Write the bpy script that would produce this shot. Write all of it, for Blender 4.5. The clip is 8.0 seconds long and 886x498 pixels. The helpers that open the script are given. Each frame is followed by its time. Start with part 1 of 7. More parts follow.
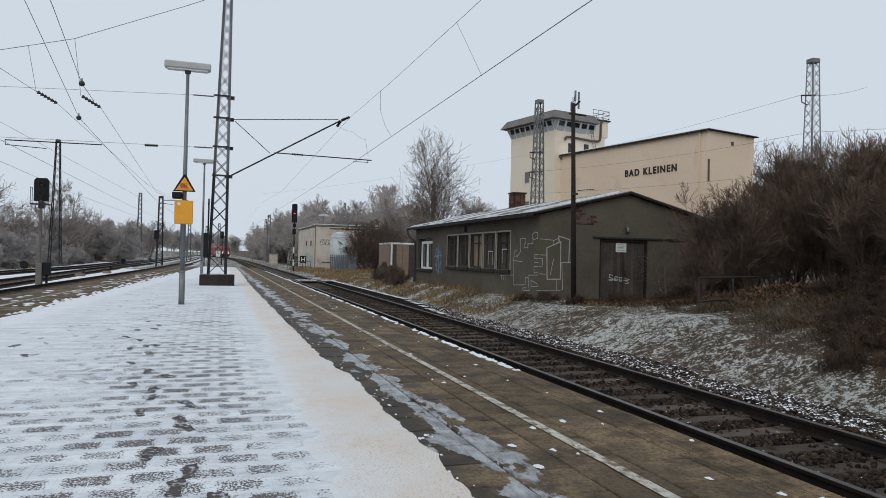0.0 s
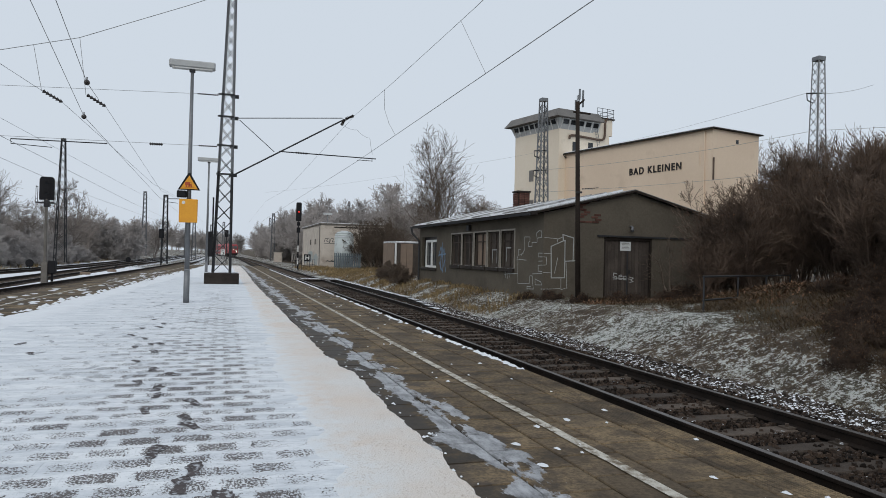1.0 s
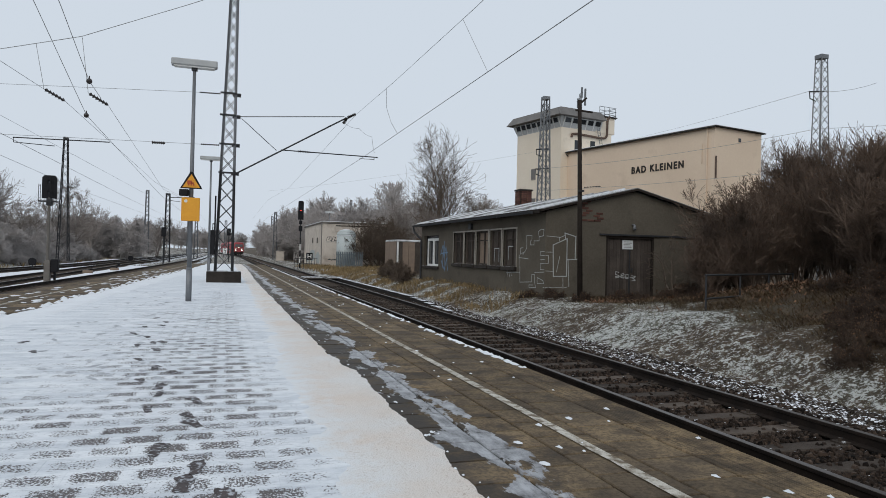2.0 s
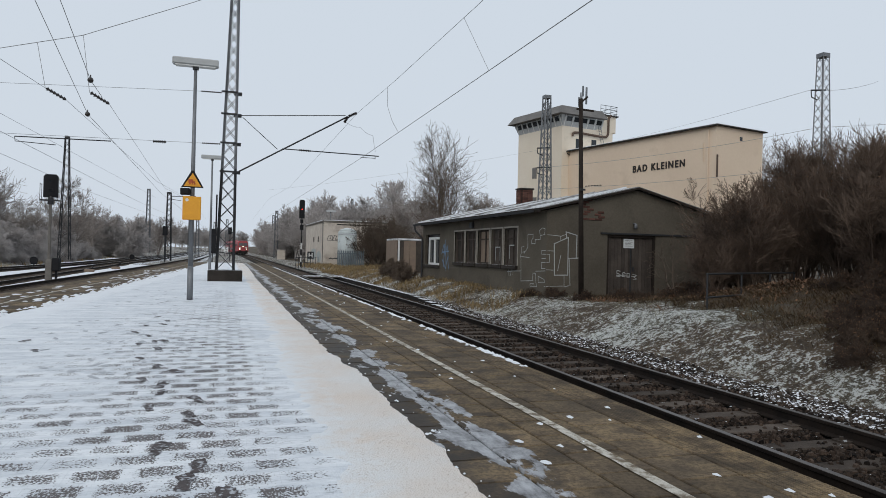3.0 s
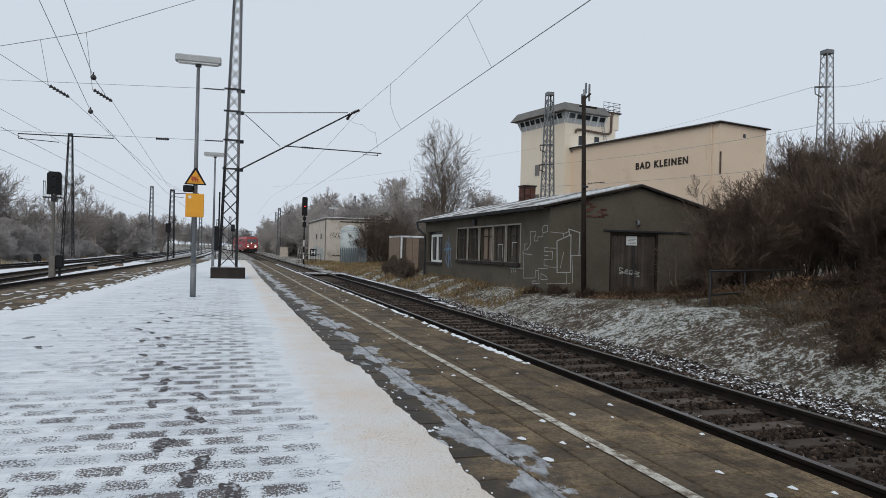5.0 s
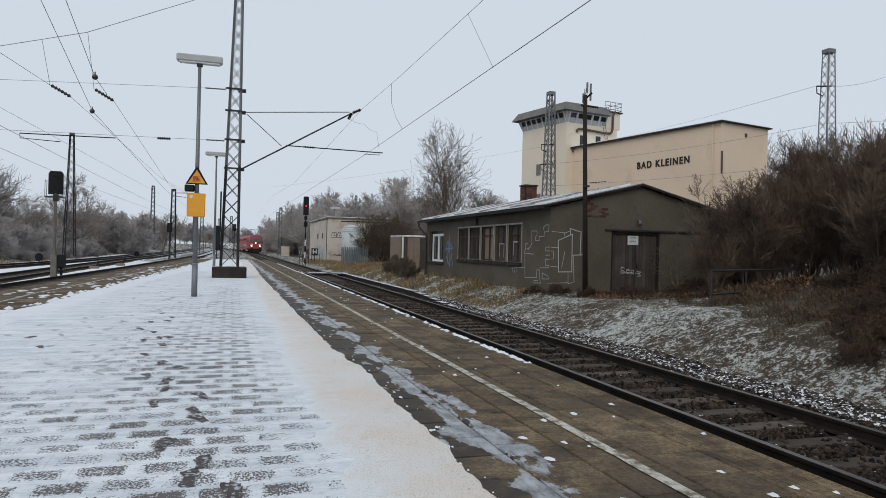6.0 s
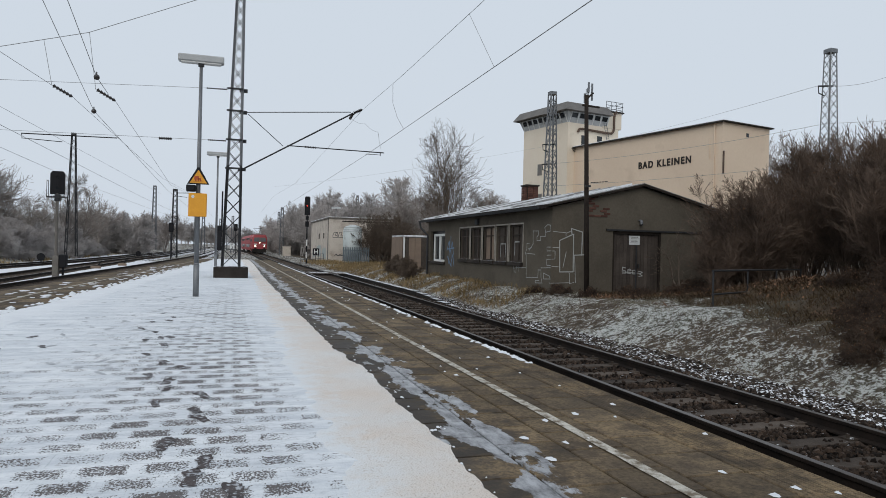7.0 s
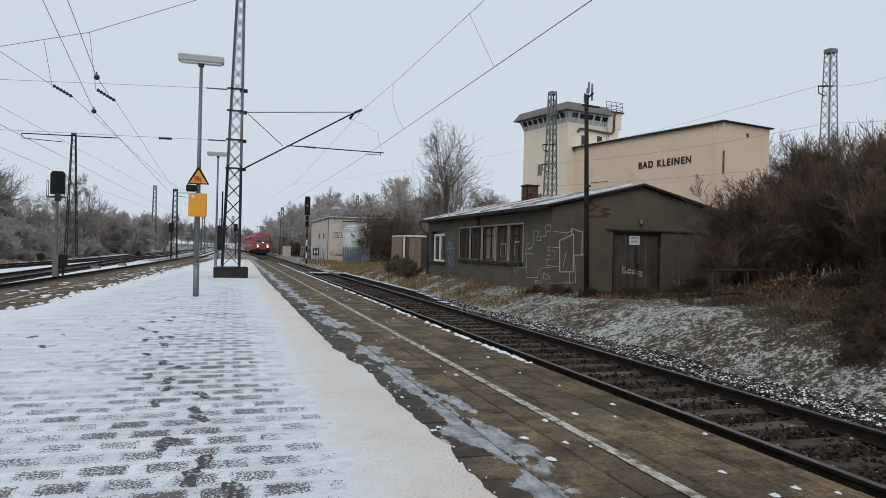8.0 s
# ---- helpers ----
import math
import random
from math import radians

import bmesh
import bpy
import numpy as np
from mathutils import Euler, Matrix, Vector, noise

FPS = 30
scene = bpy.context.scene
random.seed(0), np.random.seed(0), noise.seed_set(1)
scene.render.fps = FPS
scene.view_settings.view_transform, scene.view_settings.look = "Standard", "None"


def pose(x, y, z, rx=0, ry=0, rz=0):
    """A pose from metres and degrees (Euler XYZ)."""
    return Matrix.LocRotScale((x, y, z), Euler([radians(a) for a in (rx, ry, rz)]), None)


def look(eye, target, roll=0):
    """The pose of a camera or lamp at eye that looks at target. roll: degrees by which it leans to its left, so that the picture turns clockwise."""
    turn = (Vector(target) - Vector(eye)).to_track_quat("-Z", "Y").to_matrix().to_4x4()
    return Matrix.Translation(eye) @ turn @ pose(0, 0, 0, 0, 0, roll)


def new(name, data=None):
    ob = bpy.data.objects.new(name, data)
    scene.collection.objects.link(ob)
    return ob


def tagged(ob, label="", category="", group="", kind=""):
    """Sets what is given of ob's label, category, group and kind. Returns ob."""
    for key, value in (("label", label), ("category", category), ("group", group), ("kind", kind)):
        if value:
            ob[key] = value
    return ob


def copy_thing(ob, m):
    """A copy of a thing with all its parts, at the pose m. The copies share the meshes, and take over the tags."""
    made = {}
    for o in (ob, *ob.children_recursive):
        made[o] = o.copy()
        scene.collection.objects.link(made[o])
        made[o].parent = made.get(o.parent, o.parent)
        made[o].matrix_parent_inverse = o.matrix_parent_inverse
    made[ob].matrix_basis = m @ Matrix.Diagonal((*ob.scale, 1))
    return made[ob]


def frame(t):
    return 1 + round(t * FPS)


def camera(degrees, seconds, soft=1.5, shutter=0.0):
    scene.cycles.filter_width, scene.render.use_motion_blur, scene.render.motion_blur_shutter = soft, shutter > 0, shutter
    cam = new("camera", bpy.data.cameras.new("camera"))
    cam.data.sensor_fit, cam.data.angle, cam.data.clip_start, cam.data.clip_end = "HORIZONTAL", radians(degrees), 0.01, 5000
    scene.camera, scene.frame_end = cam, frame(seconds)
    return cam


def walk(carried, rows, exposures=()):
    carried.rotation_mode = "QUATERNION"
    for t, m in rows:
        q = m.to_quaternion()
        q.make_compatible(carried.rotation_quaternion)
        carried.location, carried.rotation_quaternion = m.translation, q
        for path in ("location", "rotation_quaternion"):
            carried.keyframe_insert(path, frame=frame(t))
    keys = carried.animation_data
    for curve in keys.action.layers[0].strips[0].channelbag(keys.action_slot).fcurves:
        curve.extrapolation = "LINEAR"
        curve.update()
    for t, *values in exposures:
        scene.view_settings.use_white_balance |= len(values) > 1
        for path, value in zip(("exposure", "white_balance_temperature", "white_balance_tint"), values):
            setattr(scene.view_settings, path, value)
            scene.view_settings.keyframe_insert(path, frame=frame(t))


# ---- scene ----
cam = camera(65.4, 8.0, soft=0.8)
EYE = (0.0, 0.0, 1.5)
walk(cam, [(t, pose(*EYE, rx, ry, rz)) for t, rx, ry, rz in (
    (0, 90.716, -1.37, -18.083), (0.5, 90.661, -1.373, -17.881), (1, 90.587, -1.385, -17.743),
    (1.5, 90.516, -1.39, -17.643), (3, 90.360, -1.384, -17.486), (3.5, 90.293, -1.388, -17.43),
    (4, 90.222, -1.388, -17.374), (4.5, 90.166, -1.391, -17.32), (6, 90.077, -1.391, -17.162),
    (6.5, 90.076, -1.393, -17.105), (7, 90.073, -1.397, -17.051), (8, 90.072, -1.40, -17.048))])

# ---- world and light: a low, even winter overcast ----
world = bpy.data.worlds.new("overcast")
scene.world = world
world.use_nodes = True
wt = world.node_tree
wt.nodes.clear()
sky = wt.nodes.new("ShaderNodeTexSky")
sky.sky_type, sky.sun_disc = "NISHITA", False
sky.sun_elevation, sky.sun_rotation = radians(37), radians(211)
sky.air_density, sky.dust_density = 2.0, 6.0
sky_bg = wt.nodes.new("ShaderNodeBackground")
sky_bg.inputs["Strength"].default_value = 0.05
cloud_bg = wt.nodes.new("ShaderNodeBackground")
cloud_bg.inputs["Color"].default_value = (0.60, 0.665, 0.745, 1)
cloud_bg.inputs["Strength"].default_value = 1.10
sky_mix = wt.nodes.new("ShaderNodeMixShader")
sky_mix.inputs[0].default_value = 0.93
sky_out = wt.nodes.new("ShaderNodeOutputWorld")
wt.links.new(sky.outputs[0], sky_bg.inputs["Color"])
wt.links.new(sky_bg.outputs[0], sky_mix.inputs[1])
wt.links.new(cloud_bg.outputs[0], sky_mix.inputs[2])
wt.links.new(sky_mix.outputs[0], sky_out.inputs[0])

sun = new("sun", bpy.data.lights.new("sun", "SUN"))
sun.data.energy, sun.data.angle, sun.data.color = 0.85, radians(40), (1.0, 0.95, 0.88)
sun.matrix_world = look((0, 0, 50), (34, 56, 0))
scene.view_settings.exposure = 0.0

# ---- measures of the place ----
RT = -0.22          # top of rails; the platform's top is zero
SLT = RT - 0.15     # top of sleepers
TRACK_X = 5.55      # middle of the track beside the platform
HALF_GAUGE = 0.753


def bend(y):
    """The middle of the main track: straight, then a slow curve far out."""
    return TRACK_X - 0.00028 * max(0.0, y - 150.0) ** 2


def smooth(a, b, v):
    k = min(1.0, max(0.0, (v - a) / (b - a)))
    return k * k * (3 - 2 * k)


def left_bend(y):
    """The middle of the track on the platform's other side."""
    return -8.1 + 0.060 * max(0.0, y - 22.0) - 0.00023 * max(0.0, y - 22.0) ** 2 if y < 140 else -4.23


def edge_left(y):
    return left_bend(y) + 1.66


def ground_z(x, y):
    z = -0.46
    if x > 6.6:
        near = smooth(19.0, 12.0, y)
        z += smooth(7.2, 9.6, x) * (0.66 + 0.12 * near)
        z += near * 0.75 * smooth(9.0, 14.0, x)
        z -= smooth(48.0, 64.0, y) * smooth(7.2, 9.6, x) * 0.50
        z += smooth(24.0, 90.0, x) * smooth(90.0, 190.0, y) * 9.0
    if x < -14.0:
        z += smooth(-15.5, -24.0, x) * smooth(40, 70, y) * 1.5
    if 6.9 < x < 40 and y < 70:
        z += 0.10 * smooth(6.9, 8.4, x) * noise.noise(Vector((x * 0.7, y * 0.7, 3)))
        z += 0.05 * smooth(6.9, 8.4, x) * noise.noise(Vector((x * 2.3, y * 2.3, 8)))
    return z


# ---- node helpers ----
def tree_of(name):
    m = bpy.data.materials.new(name)
    m.use_nodes = True
    return m, m.node_tree, m.node_tree.nodes["Principled BSDF"]


def node(nt, kind, **values):
    n = nt.nodes.new(kind)
    for key, v in values.items():
        sock = n.inputs[int(key[1:])] if key[0] == "i" and key[1:].isdigit() else n.inputs[key.replace("_", " ")]
        if isinstance(v, bpy.types.NodeSocket):
            nt.links.new(v, sock)
        else:
            sock.default_value = v
    return n


def coords(nt, world_space=False):
    if world_space:
        return nt.nodes.new("ShaderNodeNewGeometry").outputs["Position"]
    return nt.nodes.new("ShaderNodeTexCoord").outputs["Object"]


def noise_of(nt, vec, scale, detail=4, rough=0.6):
    return node(nt, "ShaderNodeTexNoise", Vector=vec, Scale=scale, Detail=detail, Roughness=rough).outputs[0]


def ramp(nt, fac, a, b, ca=(0, 0, 0, 1), cb=(1, 1, 1, 1)):
    n = node(nt, "ShaderNodeValToRGB", Fac=fac)
    n.color_ramp.elements[0].position, n.color_ramp.elements[0].color = a, ca
    n.color_ramp.elements[1].position, n.color_ramp.elements[1].color = b, cb
    return n.outputs[0]


def maths(nt, op, a, b=0.0):
    n = nt.nodes.new("ShaderNodeMath")
    n.operation = op
    for k, v in ((0, a), (1, b)):
        if isinstance(v, bpy.types.NodeSocket):
            nt.links.new(v, n.inputs[k])
        else:
            n.inputs[k].default_value = v
    return n.outputs[0]


def mixed(nt, fac, a, b, blend="MIX"):
    n = nt.nodes.new("ShaderNodeMix")
    n.data_type, n.blend_type = "RGBA", blend
    for k, v in ((0, fac), (6, a), (7, b)):
        if isinstance(v, bpy.types.NodeSocket):
            nt.links.new(v, n.inputs[k])
        else:
            n.inputs[k].default_value = (*v, 1) if isinstance(v, tuple) and len(v) == 3 else v
    return n.outputs[2]


def bumped(nt, bsdf, height, strength=0.3, distance=0.01):
    b = node(nt, "ShaderNodeBump", Height=height, Strength=strength, Distance=distance)
    nt.links.new(b.outputs[0], bsdf.inputs["Normal"])


def surface(name, col, col2=None, rough=0.8, metal=0.0, big=1.5, fine=30.0, bump=0.25, depth=0.01, stain=None, stain_at=(0.55, 0.75),
            per_object=0.0, per_island=0.0, world_space=False, snow=None, emit=0.0):
    """A weathered surface: two colours mixed at two scales, stains, relief, and snow lying on upward faces."""
    m, nt, b = tree_of(name)
    v = coords(nt, world_space)
    col2 = col2 or tuple(c * 0.7 for c in col)
    n1, n2 = noise_of(nt, v, big, 5), noise_of(nt, v, fine, 6, 0.7)
    f = maths(nt, "ADD", maths(nt, "MULTIPLY", n1, 0.6), maths(nt, "MULTIPLY", n2, 0.4))
    c = mixed(nt, ramp(nt, f, 0.38, 0.62), col, col2)
    if stain:
        c = mixed(nt, ramp(nt, noise_of(nt, v, big * 2.3, 6, 0.65), *stain_at), c, stain)
    if per_object or per_island:
        r = (nt.nodes.new("ShaderNodeObjectInfo").outputs["Random"] if per_object
             else nt.nodes.new("ShaderNodeNewGeometry").outputs["Random Per Island"])
        k = per_object or per_island
        hsv = node(nt, "ShaderNodeHueSaturation", Color=c)
        nt.links.new(maths(nt, "ADD", maths(nt, "MULTIPLY", r, 2 * k), 1 - k), hsv.inputs["Value"])
        c = hsv.outputs[0]
    rg = maths(nt, "ADD", maths(nt, "MULTIPLY", n2, 0.2), rough - 0.1)
    if snow is not None:
        up = nt.nodes.new("ShaderNodeSeparateXYZ")
        nt.links.new(nt.nodes.new("ShaderNodeNewGeometry").outputs["Normal"], up.inputs[0])
        s = maths(nt, "ADD", up.outputs[2], maths(nt, "MULTIPLY", maths(nt, "SUBTRACT", noise_of(nt, coords(nt, True), 7.0, 5, 0.7), 0.5), 1.6))
        c = mixed(nt, ramp(nt, maths(nt, "MULTIPLY", s, 0.5), snow / 2, snow / 2 + 0.05), c, (0.74, 0.76, 0.79))
    nt.links.new(c, b.inputs["Base Color"])
    nt.links.new(rg, b.inputs["Roughness"])
    b.inputs["Metallic"].default_value = metal
    if rough >= 0.65 and metal < 0.5:
        b.inputs["Specular IOR Level"].default_value = 0.18
    if bump:
        bumped(nt, b, n2, bump, depth)
    return m


def glow(name, col, strength):
    m, nt, b = tree_of(name)
    b.inputs["Base Color"].default_value = (*col, 1)
    b.inputs["Emission Color"].default_value = (*col, 1)
    b.inputs["Emission Strength"].default_value = strength
    return m


# ---- materials ----
CONCRETE = surface("concrete", (0.20, 0.185, 0.165), (0.10, 0.09, 0.08), big=1.2, fine=40, stain=(0.06, 0.055, 0.05))
CONCRETE_DARK = surface("dark_concrete", (0.048, 0.040, 0.034), (0.022, 0.018, 0.016), big=2, fine=40, snow=0.92)
PAINT_LINE = surface("line_paint", (0.60, 0.575, 0.51), (0.36, 0.335, 0.28), big=3, fine=55, stain=(0.15, 0.12, 0.085), stain_at=(0.46, 0.60), world_space=True)
STEEL_GREY = surface("galvanised_steel", (0.23, 0.24, 0.25), (0.15, 0.155, 0.165), rough=0.55, metal=0.6, big=1.0, fine=25, bump=0.1)
STEEL_DARK = surface("dark_painted_steel", (0.035, 0.036, 0.04), (0.02, 0.02, 0.022), rough=0.6, metal=0.2, bump=0.1)
RUST_STEEL = surface("rusty_rail_steel", (0.024, 0.017, 0.013), (0.010, 0.008, 0.007), rough=0.85, metal=0.1, big=3, fine=50, world_space=True)
RAIL_HEAD = surface("worn_rail_head", (0.17, 0.155, 0.145), (0.10, 0.085, 0.075), rough=0.42, metal=0.9, big=0.5, fine=30, bump=0.05, world_space=True)
SLEEPER = surface("weathered_sleeper", (0.095, 0.076, 0.062), (0.045, 0.035, 0.028), rough=0.9, big=3, fine=40, bump=0.6, per_object=0.35, snow=1.24)
BALLAST = surface("ballast_stone", (0.056, 0.039, 0.029), (0.016, 0.012, 0.010), rough=0.95, big=2, fine=60, bump=0.5, per_island=0.85, world_space=True, snow=1.17)
BALLAST_SNOW = surface("snow_dusted_ballast", (0.085, 0.070, 0.058), (0.028, 0.023, 0.020), rough=0.95, big=2, fine=60, bump=0.5, per_island=0.7, world_space=True, snow=0.80)
BALLAST_BED = surface("ballast_bed", (0.022, 0.017, 0.014), (0.009, 0.008, 0.007), rough=1.0, big=6, fine=30, bump=1.0, depth=0.04, world_space=True, snow=1.30)
BED_SNOW = surface("snowy_ballast_bed", (0.05, 0.043, 0.037), (0.02, 0.017, 0.015), rough=1.0, big=4, fine=22, bump=1.0, depth=0.04, world_space=True, snow=0.92)
SNOW = surface("old_snow", (0.76, 0.785, 0.81), (0.68, 0.70, 0.73), rough=0.75, big=1.2, fine=60, bump=0.5, depth=0.01, world_space=True)
BLACK = surface("black_enamel", (0.010, 0.010, 0.012), (0.016, 0.016, 0.018), rough=0.8, bump=0.05)
BLACK.node_tree.nodes["Principled BSDF"].inputs["Specular IOR Level"].default_value = 0.25
WIRE = surface("weathered_copper_wire", (0.34, 0.345, 0.35), (0.26, 0.265, 0.27), rough=0.6, metal=0.2, bump=0)
INSULATOR = surface("brown_insulator", (0.045, 0.035, 0.032), (0.02, 0.017, 0.016), rough=0.3, bump=0)
YELLOW = surface("yellow_enamel", (0.78, 0.36, 0.022), (0.68, 0.29, 0.018), rough=0.5, big=3, bump=0.03)
SIGN_RED = surface("sign_print_red", (0.50, 0.09, 0.02), rough=0.5, bump=0)
WHITE_PAINT = surface("white_paint", (0.72, 0.72, 0.70), (0.58, 0.58, 0.56), rough=0.6, big=4, bump=0.05)
LAMP_GREY = surface("lamp_housing", (0.46, 0.47, 0.47), (0.36, 0.37, 0.37), rough=0.6, bump=0.05)
TWIG = surface("bare_twig", (0.155, 0.120, 0.092), (0.085, 0.067, 0.055), rough=0.9, big=0.6, fine=10, bump=0)
# pale bark for hoar frost, with the distance haze put into the colour
TWIG_FAR = surface("frosted_haze_twig", (0.42, 0.392, 0.378), (0.31, 0.287, 0.275), rough=0.95, big=0.2, fine=3, bump=0, per_object=0.2)
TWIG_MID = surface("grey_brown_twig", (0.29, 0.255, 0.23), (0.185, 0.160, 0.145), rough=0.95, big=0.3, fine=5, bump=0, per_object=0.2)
THICKET = surface("thicket_twig", (0.19, 0.138, 0.106), (0.050, 0.037, 0.030), rough=0.9, big=0.7, fine=6, bump=0, world_space=True)
BRAMBLE = surface("bramble_cane", (0.085, 0.060, 0.044), (0.024, 0.017, 0.014), rough=0.9, big=0.9, fine=6, bump=0, world_space=True)
GRASS_DRY = surface("dry_grass", (0.118, 0.082, 0.046), (0.034, 0.023, 0.015), rough=0.95, big=0.8, fine=3, bump=0, per_island=0.5, world_space=True)
STRAW = surface("straw_grass", (0.33, 0.24, 0.125), (0.125, 0.088, 0.045), rough=0.95, big=0.6, fine=3, bump=0, per_island=0.5, world_space=True)
GRASS_FROST = surface("frosted_grass", (0.31, 0.30, 0.24), (0.105, 0.082, 0.048), rough=0.95, big=0.8, fine=3, bump=0, per_island=0.5, world_space=True)
LEAF_DEAD = surface("dead_leaf", (0.19, 0.105, 0.060), (0.065, 0.040, 0.026), rough=0.9, big=1.5, fine=5, bump=0, per_island=0.5, world_space=True)
HOUSE_WALL = surface("grey_brown_render", (0.122, 0.106, 0.083), (0.082, 0.070, 0.055), rough=0.95, big=0.5, fine=18, bump=0.35, stain=(0.060, 0.052, 0.043), stain_at=(0.56, 0.80), world_space=True)
WOOD_DOOR = surface("old_door_boards", (0.085, 0.070, 0.060), (0.048, 0.040, 0.035), rough=0.9, big=1.5, fine=30, bump=0.5, per_object=0.25)
WOOD_DARK = surface("tarred_wood", (0.035, 0.027, 0.022), (0.018, 0.014, 0.012), rough=0.9, big=2, fine=30, bump=0.5)
WINDOW_TRIM = surface("window_surround", (0.36, 0.335, 0.295), (0.25, 0.23, 0.20), rough=0.9, big=3, bump=0.2)
BOARDED = surface("boarded_pane", (0.085, 0.070, 0.058), (0.05, 0.042, 0.036), rough=0.85, big=2.5, fine=20, bump=0.2, per_object=0.45)
BOARDED_PALE = surface("pale_boarded_pane", (0.24, 0.18, 0.135), (0.19, 0.145, 0.115), rough=0.85, big=2.5, fine=20, bump=0.2)
BRICK = surface("chimney_brick", (0.13, 0.06, 0.045), (0.075, 0.04, 0.033), rough=0.9, big=4, fine=30, per_object=0.3)
CREAM = surface("cream_render", (0.76, 0.62, 0.48), (0.70, 0.56, 0.43), rough=0.95, big=0.12, fine=4, bump=0.1, stain=(0.58, 0.45, 0.34), stain_at=(0.58, 0.85), world_space=True)
CREAM_PALE = surface("pale_cream_render", (0.80, 0.72, 0.60), (0.74, 0.65, 0.53), rough=0.95, big=0.15, fine=4, bump=0.1, stain=(0.48, 0.40, 0.30), stain_at=(0.62, 0.85), world_space=True)
ROOF_EDGE = surface("dark_roof_edge", (0.055, 0.05, 0.047), (0.035, 0.032, 0.03), rough=0.8)
RUSTY_PIPE = surface("rusty_pipe", (0.15, 0.105, 0.08), (0.085, 0.06, 0.05), rough=0.85, big=1.5, fine=12)
FASCIA = surface("grey_fascia_sheet", (0.20, 0.19, 0.18), (0.14, 0.135, 0.13), rough=0.8, big=0.4, fine=6)
PALE_WALL = surface("stained_pale_render", (0.66, 0.60, 0.53), (0.50, 0.44, 0.38), rough=0.95, big=0.5, fine=8, stain=(0.34, 0.28, 0.235), stain_at=(0.52, 0.75), world_space=True)
TANK = surface("pale_tank_paint", (0.50, 0.545, 0.54), (0.40, 0.44, 0.44), rough=0.6, big=0.8, fine=10, stain=(0.22, 0.22, 0.2))
BLUE_GREY = surface("blue_grey_fence", (0.16, 0.19, 0.205), (0.12, 0.14, 0.155), rough=0.8)
TRAIN_RED = surface("traffic_red_paint", (0.40, 0.052, 0.058), (0.33, 0.045, 0.05), rough=0.55, big=0.4, bump=0)
TRAIN_DARK = surface("underframe_grime", (0.035, 0.032, 0.03), (0.02, 0.019, 0.018), rough=0.9)
TRAIN_GREY = surface("roof_grey", (0.17, 0.165, 0.165), (0.11, 0.107, 0.107), rough=0.8)
# the reflected sky is put into the base colour as grey
WINDSCREEN = surface("sky_grey_windscreen", (0.16, 0.15, 0.155), (0.12, 0.115, 0.12), rough=0.2, bump=0)
GLASS_DARK = surface("dark_window_glass", (0.02, 0.024, 0.028), (0.015, 0.018, 0.02), rough=0.12, bump=0)
GRAFFITI = surface("white_spray_paint", (0.46, 0.47, 0.46), (0.30, 0.31, 0.30), rough=0.8, big=4, fine=30, bump=0, world_space=True)
GRAFFITI_BLUE = surface("blue_spray_paint", (0.16, 0.25, 0.36), (0.12, 0.18, 0.26), rough=0.8, big=4, bump=0, world_space=True)
GRAFFITI_DARK = surface("dark_spray_paint", (0.07, 0.07, 0.075), rough=0.8, bump=0)
PAPER = surface("notice_paper", (0.66, 0.68, 0.68), (0.58, 0.60, 0.60), rough=0.7, bump=0)
LETTER = surface("black_sheet_letters", (0.03, 0.026, 0.024), (0.045, 0.04, 0.036), rough=0.7, bump=0)
HEADLIGHT = glow("headlight_glow", (1.0, 0.93, 0.80), 6.0)
TAIL_RED = glow("signal_red_glow", (1.0, 0.04, 0.03), 3.0)
FOOTPRINT = surface("wet_trodden_paving", (0.105, 0.090, 0.090), (0.052, 0.045, 0.045), rough=0.85, big=9, fine=60, bump=0.4, stain=(0.42, 0.44, 0.47), stain_at=(0.52, 0.60), world_space=True)


